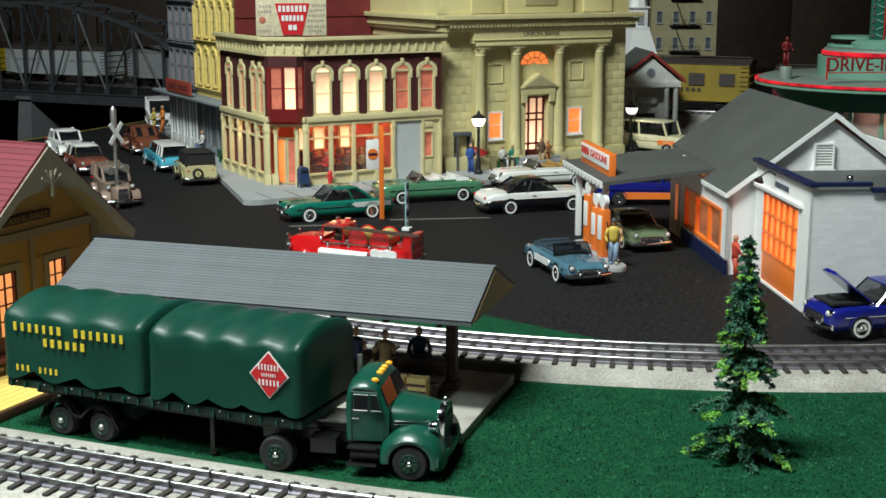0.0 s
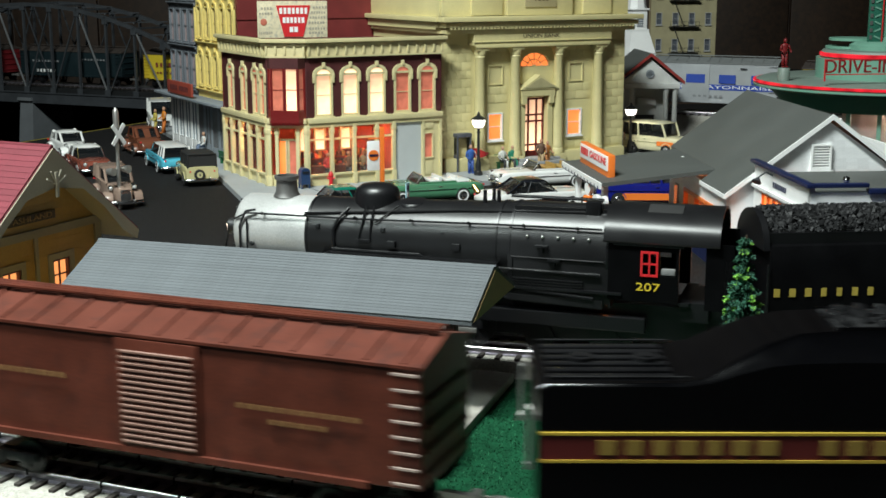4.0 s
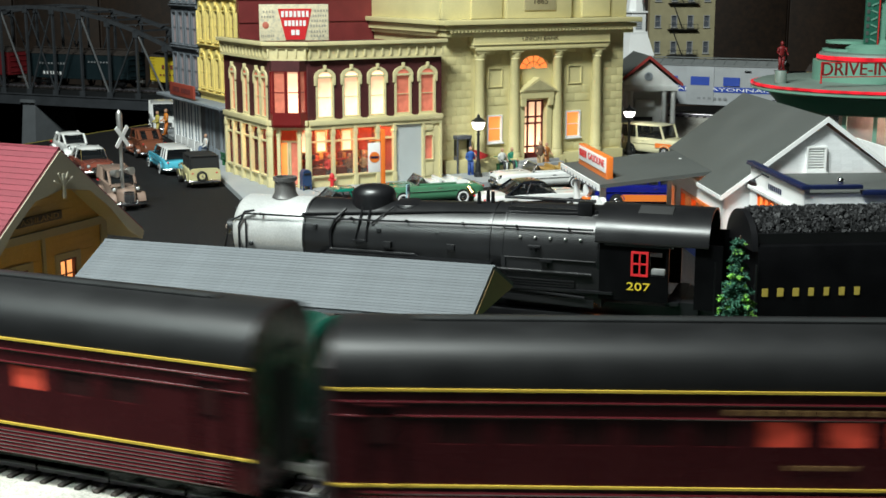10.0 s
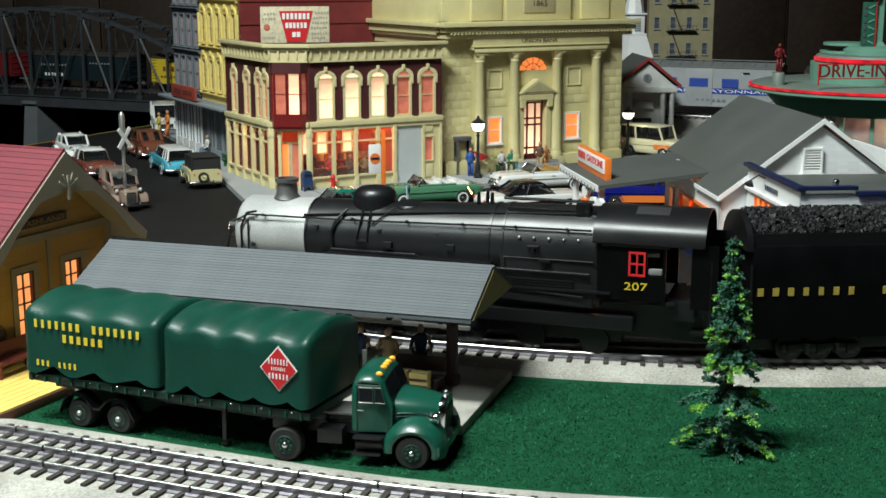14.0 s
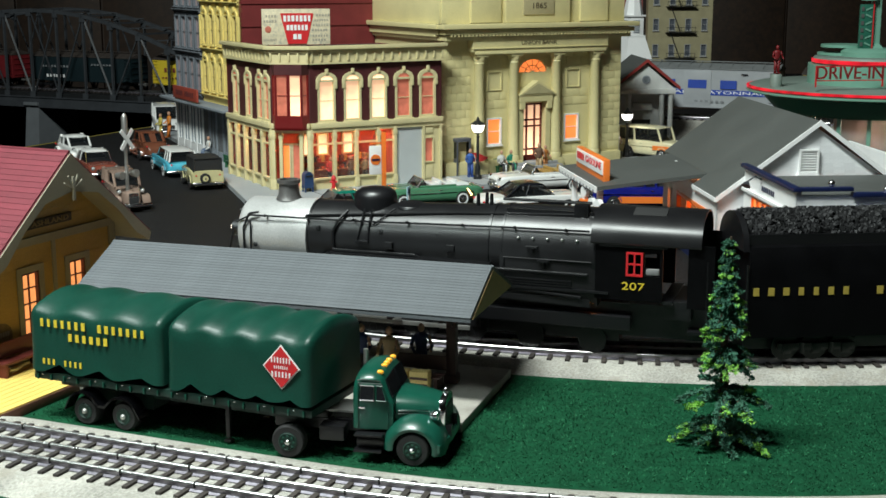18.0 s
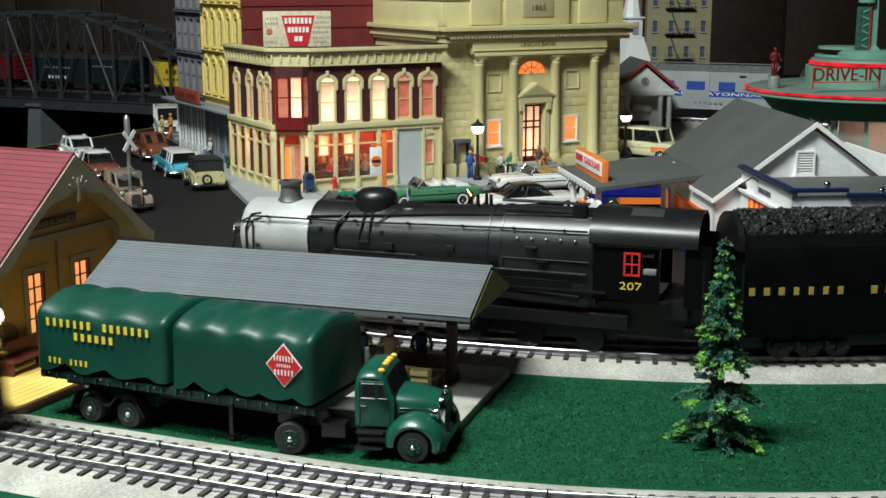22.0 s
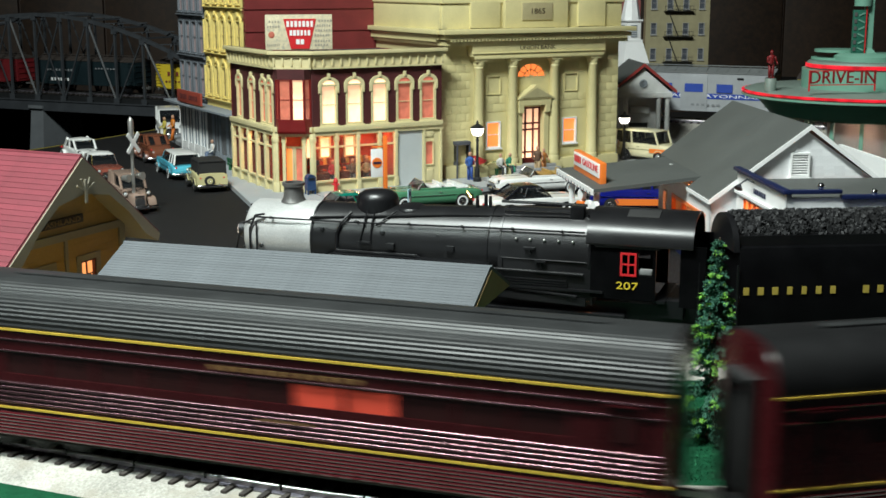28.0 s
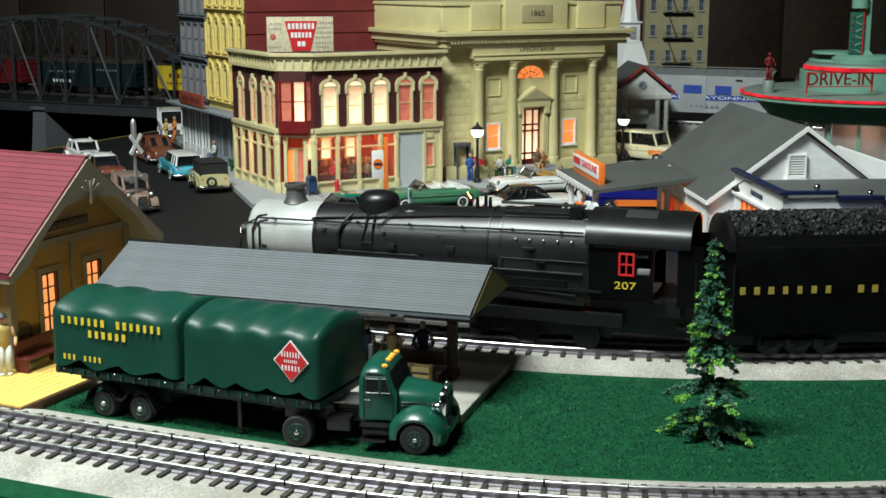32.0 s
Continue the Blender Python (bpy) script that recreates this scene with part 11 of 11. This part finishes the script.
def road_tender():
    """Tender of 207; front at x = 0, rear at -0.235."""
    t = thing("coal_tender", Matrix.Identity(4), "satin black tender heaped with coal and yellow lettering", "tender")
    hw = 0.0300
    b = bmesh.new()
    rr = []
    for x in (-0.006, -0.232):
        rr.append([V(x, -hw, 0.017), V(x, -hw, 0.068), V(x, -hw + 0.004, 0.0765), V(x, -hw + 0.008, 0.078), V(x, hw - 0.008, 0.078), V(x, hw - 0.004, 0.0765), V(x, hw, 0.068), V(x, hw, 0.017)])
    loft(b, rr)
    part("tank", b, TENDERBLACK, t, smooth=30)
    b = bmesh.new()
    rr = []
    for x in (-0.002, -0.006):
        rr.append([V(x, -0.027 * math.cos(math.pi * k / 12), 0.074 + 0.0225 * math.sin(math.pi * k / 12)) for k in range(13)])
    loft(b, rr)
    part("front_bulkhead", b, BLACKPL, t)
    b = bmesh.new()
    loft(b, [[V(x, 0.0225 * math.cos(math.pi * k / 12), 0.078 + 0.0135 * math.sin(math.pi * k / 12)) for k in range(13)] for x in (-0.1400, -0.1412)])
    part("rear_bulkhead", b, BLACKPL, t)
    for sy in (-1, 1):
        b = bmesh.new()
        tube(b, [(-0.004, sy * 0.0306, 0.024), (-0.004, sy * 0.0306, 0.066)], 0.0006, 6)
        part("grab_iron", b, BLACKPL, t)
    b = bmesh.new()
    for s in (-1, 1):
        box(b, (-0.072, s * 0.0225, 0.081), (0.136, 0.0014, 0.007))
    box(b, (-0.14, 0, 0.0825), (0.0014, 0.044, 0.012))
    part("coal_board", b, BLACKPL, t)
    rnd = random.Random(21)
    vs, fs = [], []
    cube = [(-1, -1, -1), (1, -1, -1), (1, 1, -1), (-1, 1, -1), (-1, -1, 1), (1, -1, 1), (1, 1, 1), (-1, 1, 1)]
    quads = [(0, 3, 2, 1), (4, 5, 6, 7), (0, 1, 5, 4), (1, 2, 6, 5), (2, 3, 7, 6), (3, 0, 4, 7)]
    for i in range(2600):
        x, y = rnd.uniform(-0.139, -0.008), rnd.uniform(-0.0215, 0.0215)
        hgt = 0.081 + 0.0150 * math.cos(y / 0.0215 * 1.35) * min(1, (x + 0.142) / 0.012)
        s = rnd.uniform(0.0007, 0.0016)
        e = Euler((rnd.uniform(0, 6), rnd.uniform(0, 6), rnd.uniform(0, 6))).to_matrix()
        i0 = len(vs)
        for c in cube:
            p = e @ Vector([k * s * rnd.uniform(0.6, 1.15) for k in c])
            vs.append((x + p.x, y + p.y, hgt + p.z + rnd.uniform(-0.001, 0.0014)))
        fs += [tuple(i0 + k for k in q) for q in quads]
    me = bpy.data.meshes.new("coal")
    me.from_pydata(vs, [], fs)
    me.materials.append(COAL)
    tagged(part("coal", me, COAL, t, "heaped black coal lumps"), kind="stuff")
    b = bmesh.new()
    box(b, (-0.074, 0, 0.0815), (0.128, 0.042, 0.008))
    part("coal_bed", b, COAL, t)
    for s in (-1, 1):
        rot = FACE if s < 0 else pose(0, 0, 0, 90, 0, 180)
        bars([7, 3, 7], 0.0052, DULLGOLD, t, pose(-0.1035, s * (hw + 0.0003), 0.0480) @ rot, 0.196, seed=12, gap=0.62)
        b = bmesh.new()
        box(b, (-0.09, s * 0.026, 0.0165), (0.022, 0.006, 0.003))
        box(b, (-0.16, s * 0.026, 0.0165), (0.04, 0.006, 0.003))
        part("step_board", b, BLACKPL, t)
    b = bmesh.new()
    box(b, (-0.119, 0, 0.0115), (0.222, 0.03, 0.012))
    part("underframe", b, BLACKPL, t)
    for x in (-0.055, -0.185):
        bogie(t, x, (-0.02, 0.0, 0.02), 0.0080, 0.019)
    return t


WHITECAR = mat("reefer_white", (0.34, 0.355, 0.37), 0.5, var=0.08)
YELCAR = mat("reefer_yellow", (0.62, 0.46, 0.03), 0.5, var=0.08)
AGEDYEL = mat("aged_reefer_yellow", (0.27, 0.195, 0.02), 0.6, var=0.25, coarse=30)
DARKCAR = mat("car_dark_green", (0.006, 0.016, 0.02), 0.5)
REDCAR = mat("car_red", (0.14, 0.01, 0.013), 0.5)
GREYCAR = mat("car_grey", (0.22, 0.23, 0.24), 0.5)
BLUEL = mat("blue_letter", (0.02, 0.06, 0.35), 0.5)
BROWNROOF = mat("brown_roof", (0.05, 0.04, 0.035), 0.6)
GREYROOF = mat("grey_roof", (0.17, 0.18, 0.18), 0.6)

# the near train: (thing, distance of its nose behind the engine's nose, half truck distance, centre behind its nose)
NEAR_TRAIN = [
    (streamliner(), 0.0, 0.10, -0.19),
    (streamlined_tender(), 0.4205, 0.07, -0.135),
]
ROLLING = [
    (boxcar("oxide brown boxcar with ribbed door and roof walk", 0.277, OXIDE, OXIDE, "ribbed", 2, "passenger train", hw=0.0285, zt=0.0790, z0=0.0240, lettering=[(-0.075, 0.056, 0.05, 10, 0.0024), (0.072, 0.053, 0.062, 12, 0.0022), (0.072, 0.047, 0.03, 6, 0.0022)]), 0.7168, 0.9935),
    (coach("maroon baggage car with gilt stripes and black roof", 0.3935, "baggage", 31), 1.0282, 1.4217),
    (coach("maroon fluted combine car with some windows lit", 0.389, "combine", 33), 1.4628, 1.8522),
    (coach("maroon smooth-sided dining car with lit windows", 0.399, "plain", 34), 1.8934, 2.2927),
    (coach("maroon fluted coach with gilt stripes and lit windows", 0.405, "fluted", 36), 2.3184, 2.7232),
    (coach("maroon smooth-sided sleeping car with small windows", 0.405, "plain", 37), 2.7594, 3.1699),
    (coach("maroon smooth-sided sleeper with few windows lit", 0.405, "plain", 40), 3.1997, 3.6042),
    (coach("maroon round-ended observation car with lit windows", 0.388, "tail", 43), 3.6376, 4.0257),
]
ENGINE, ENGINE_TENDER = road_locomotive(), road_tender()

# far train: (thing, west end, east end) along the far line once it has stopped
K = 0.27
FAR_TRAIN = [
    (boxcar("red boxcar on the far line", K, REDCAR, BROWNROOF, None, 51), -0.26),
    (boxcar("dark green boxcar with pale lettering on the bridge", K, DARKCAR, BROWNROOF, None, 52, lettering=[(-0.06, 0.045, 0.07, (9, GREYCAR), 0.004), (0.06, 0.05, 0.06, (8, GREYCAR), 0.003), (-0.06, 0.026, 0.05, (6, WHITE), 0.006)]), 0.042),
    (boxcar("yellow refrigerator car on the bridge", K, YELCAR, BROWNROOF, None, 53, lettering=[(-0.075, 0.045, 0.05, (5, DULLRED), 0.008), (-0.075, 0.03, 0.06, (8, DULLRED), 0.003), (0.07, 0.045, 0.05, (7, BROWNROOF), 0.003)], name="refrigerator_car"), 0.35),
    (boxcar("white refrigerator car with worn lettering", K, WHITECAR, BROWNROOF, None, 54, lettering=[(-0.075, 0.045, 0.06, (8, GREYCAR), 0.003), (0.07, 0.045, 0.06, (8, GREYCAR), 0.003)], name="refrigerator_car"), 0.63),
    (boxcar("grey boxcar with dark bands", K, GREYCAR, GREYROOF, None, 55), 0.935),
]
milk = boxcar("silver-grey refrigerator car with blue lettered band", K, WHITECAR, GREYROOF, None, 56, name="refrigerator_car", zt=0.0775, lettering=[(0.0, 0.0535, 0.25, (5, BLUEL), 0.0135), (-0.07, 0.0700, 0.022, (1, INK), 0.0022), (0.075, 0.0700, 0.022, (1, INK), 0.0022), (-0.07, 0.0265, 0.03, (1, INK), 0.0022), (0.02, 0.0265, 0.05, (6, GREYCAR), 0.0034)])
for s in (-1, 1):
    b = bmesh.new()
    box(b, (0, s * 0.0279, 0.0405), (0.25, 0.0006, 0.0085))
    bd = part("blue_band", b, BLUEL, milk, "blue lettered band", smooth=0)
    for x in (-0.062, 0.062):
        words("MAYONNAISE", 0.0070, WHITE, bd, pose(x, s * 0.0284, 0.0405) @ (FACE if s < 0 else pose(0, 0, 0, 90, 0, 180)), width=0.118)
FAR_TRAIN.append((milk, 1.297))
for i, (c, lab) in enumerate(((1.5875, "yellow refrigerator car with large dark lettering"), (1.873, "yellow refrigerator car with bold dark lettering"))):
    FAR_TRAIN.append((boxcar(lab, K, AGEDYEL, BROWNROOF, None, 60 + i, name="refrigerator_car", zt=0.0735, lettering=[(-0.07, 0.050, 0.095, (3, BROWNROOF), 0.019), (0.07, 0.050, 0.095, (2, BROWNROOF), 0.019), (0.0, 0.034, 0.11, (12, BROWNROOF), 0.0055)]), c))
FAR_TRAIN.append((boxcar("red boxcar behind the drive-in", K, REDCAR, BROWNROOF, None, 63), 2.165))

# ---- what moves ----
def glide(table, t):
    """Smooth value between rows of (seconds, value)."""
    n = len(table)
    if t <= table[0][0]:
        return table[0][1] + (t - table[0][0]) * (table[1][1] - table[0][1]) / (table[1][0] - table[0][0])
    for i in range(n - 1):
        t0, v0 = table[i]
        t1, v1 = table[i + 1]
        if t <= t1:
            h = t1 - t0
            m0 = (v1 - v0) / h if i == 0 else (v1 - table[i - 1][1]) / (t1 - table[i - 1][0])
            m1 = (v1 - v0) / h if i == n - 2 else (table[i + 2][1] - v0) / (table[i + 2][0] - t0)
            if v1 == v0:
                return v0
            f = (t - t0) / h
            return (2 * f ** 3 - 3 * f ** 2 + 1) * v0 + (f ** 3 - 2 * f ** 2 + f) * h * m0 + (-2 * f ** 3 + 3 * f ** 2) * v1 + (f ** 3 - f ** 2) * h * m1
    return table[-1][1]


# metres that the near train's nose has gone along its loop
RUN = [(0.0, 0.3559), (0.8, 0.6783), (1.6, 1.0000), (2.4, 1.2895), (3.2, 1.5235), (4.0, 1.7166), (4.8, 1.9128), (5.6, 2.1423), (6.4, 2.4220), (7.2, 2.7596), (8.0, 3.1308), (8.8, 3.5074), (9.6, 3.9033), (10.4, 4.3232), (11.2, 4.7846), (12.0, 5.2645), (12.8, 5.7314), (13.6, 6.1850), (14.4, 6.6265), (15.2, 7.0572), (16.0, 7.4782), (16.8, 7.8909), (17.6, 8.2965), (18.4, 8.6962), (19.2, 9.0913), (20.0, 9.4830), (20.8, 9.8727), (21.6, 10.2614), (22.4, 10.6506), (23.2, 11.0218), (24.0, 11.3504), (24.8, 11.6517), (25.6, 11.9867), (26.4, 12.3606), (27.2, 12.7591), (28.0, 13.1605), (28.8, 13.5384), (29.6, 13.9108), (30.4, 14.2913), (31.2, 14.6554), (32.0, 15.0228)]
# metres along the middle curve of the freight engine's stack, which stops
BRAKE = [(0.0, 0.30), (0.6, 0.185), (1.2, 0.069), (1.8, -0.047), (2.4, -0.1673), (3.0, -0.2656), (3.5, -0.3330), (3.9, -0.3620), (4.4, -0.3690), (32.0, -0.3690)]
# metres that the far train still has to go before it stops
FAR = [(0.0, -0.632), (0.6, -0.528), (1.2, -0.421), (1.8, -0.314), (2.4, -0.208), (2.7, -0.1556), (3.0, -0.1127), (3.3, -0.0671), (3.6, -0.036), (4.0, -0.010), (4.4, 0.0), (32.0, 0.0)]


def carried_pose(fn, u_mid, half, z, reverse=False):
    xa, ya, _ = fn(u_mid + half)
    xb, yb, _ = fn(u_mid - half)
    h = math.atan2(ya - yb, xa - xb) + (math.pi if reverse else 0)
    return (xa + xb) / 2, (ya + yb) / 2, h


def motions():
    times = [k * 0.2 for k in range(161)]
    for ob, off, half, mid in NEAR_TRAIN:
        rows = []
        for t in times:
            x, y, h = carried_pose(near_track, glide(RUN, t) - off + mid, half, 0)
            rows.append((t, Matrix.Translation((x, y, 0.012)) @ Matrix.Rotation(h, 4, "Z") @ Matrix.Translation((-mid, 0, 0))))
        walk(ob, rows)
    for ob, o0, o1 in ROLLING:
        rows = []
        for t in times:
            x, y, h = carried_pose(near_track, glide(RUN, t) - (o0 + o1) / 2, (o1 - o0) * 0.34, 0)
            rows.append((t, Matrix.Translation((x, y, 0.012)) @ Matrix.Rotation(h, 4, "Z")))
        walk(ob, rows)
    short = [k * 0.1 for k in range(46)] + [32.0]
    for ob, back, half, mid in ((ENGINE, 0.0, 0.10, -0.17), (ENGINE_TENDER, 0.352, 0.065, -0.118)):
        rows = []
        for t in short:
            u = glide(BRAKE, t) - 0.0456 + 0.012 + back - mid
            x, y, h = carried_pose(middle_track, u, half, 0, True)
            rows.append((t, Matrix.Translation((x, y, 0.012)) @ Matrix.Rotation(h, 4, "Z") @ Matrix.Translation((-mid, 0, 0))))
        walk(ob, rows)
    for ob, c in FAR_TRAIN:
        rows = []
        for t in short:
            x, y, h = far_track(c + glide(FAR, t))
            rows.append((t, Matrix.Translation((x, y, FZ)) @ Matrix.Rotation(h, 4, "Z")))
        walk(ob, rows)


motions()
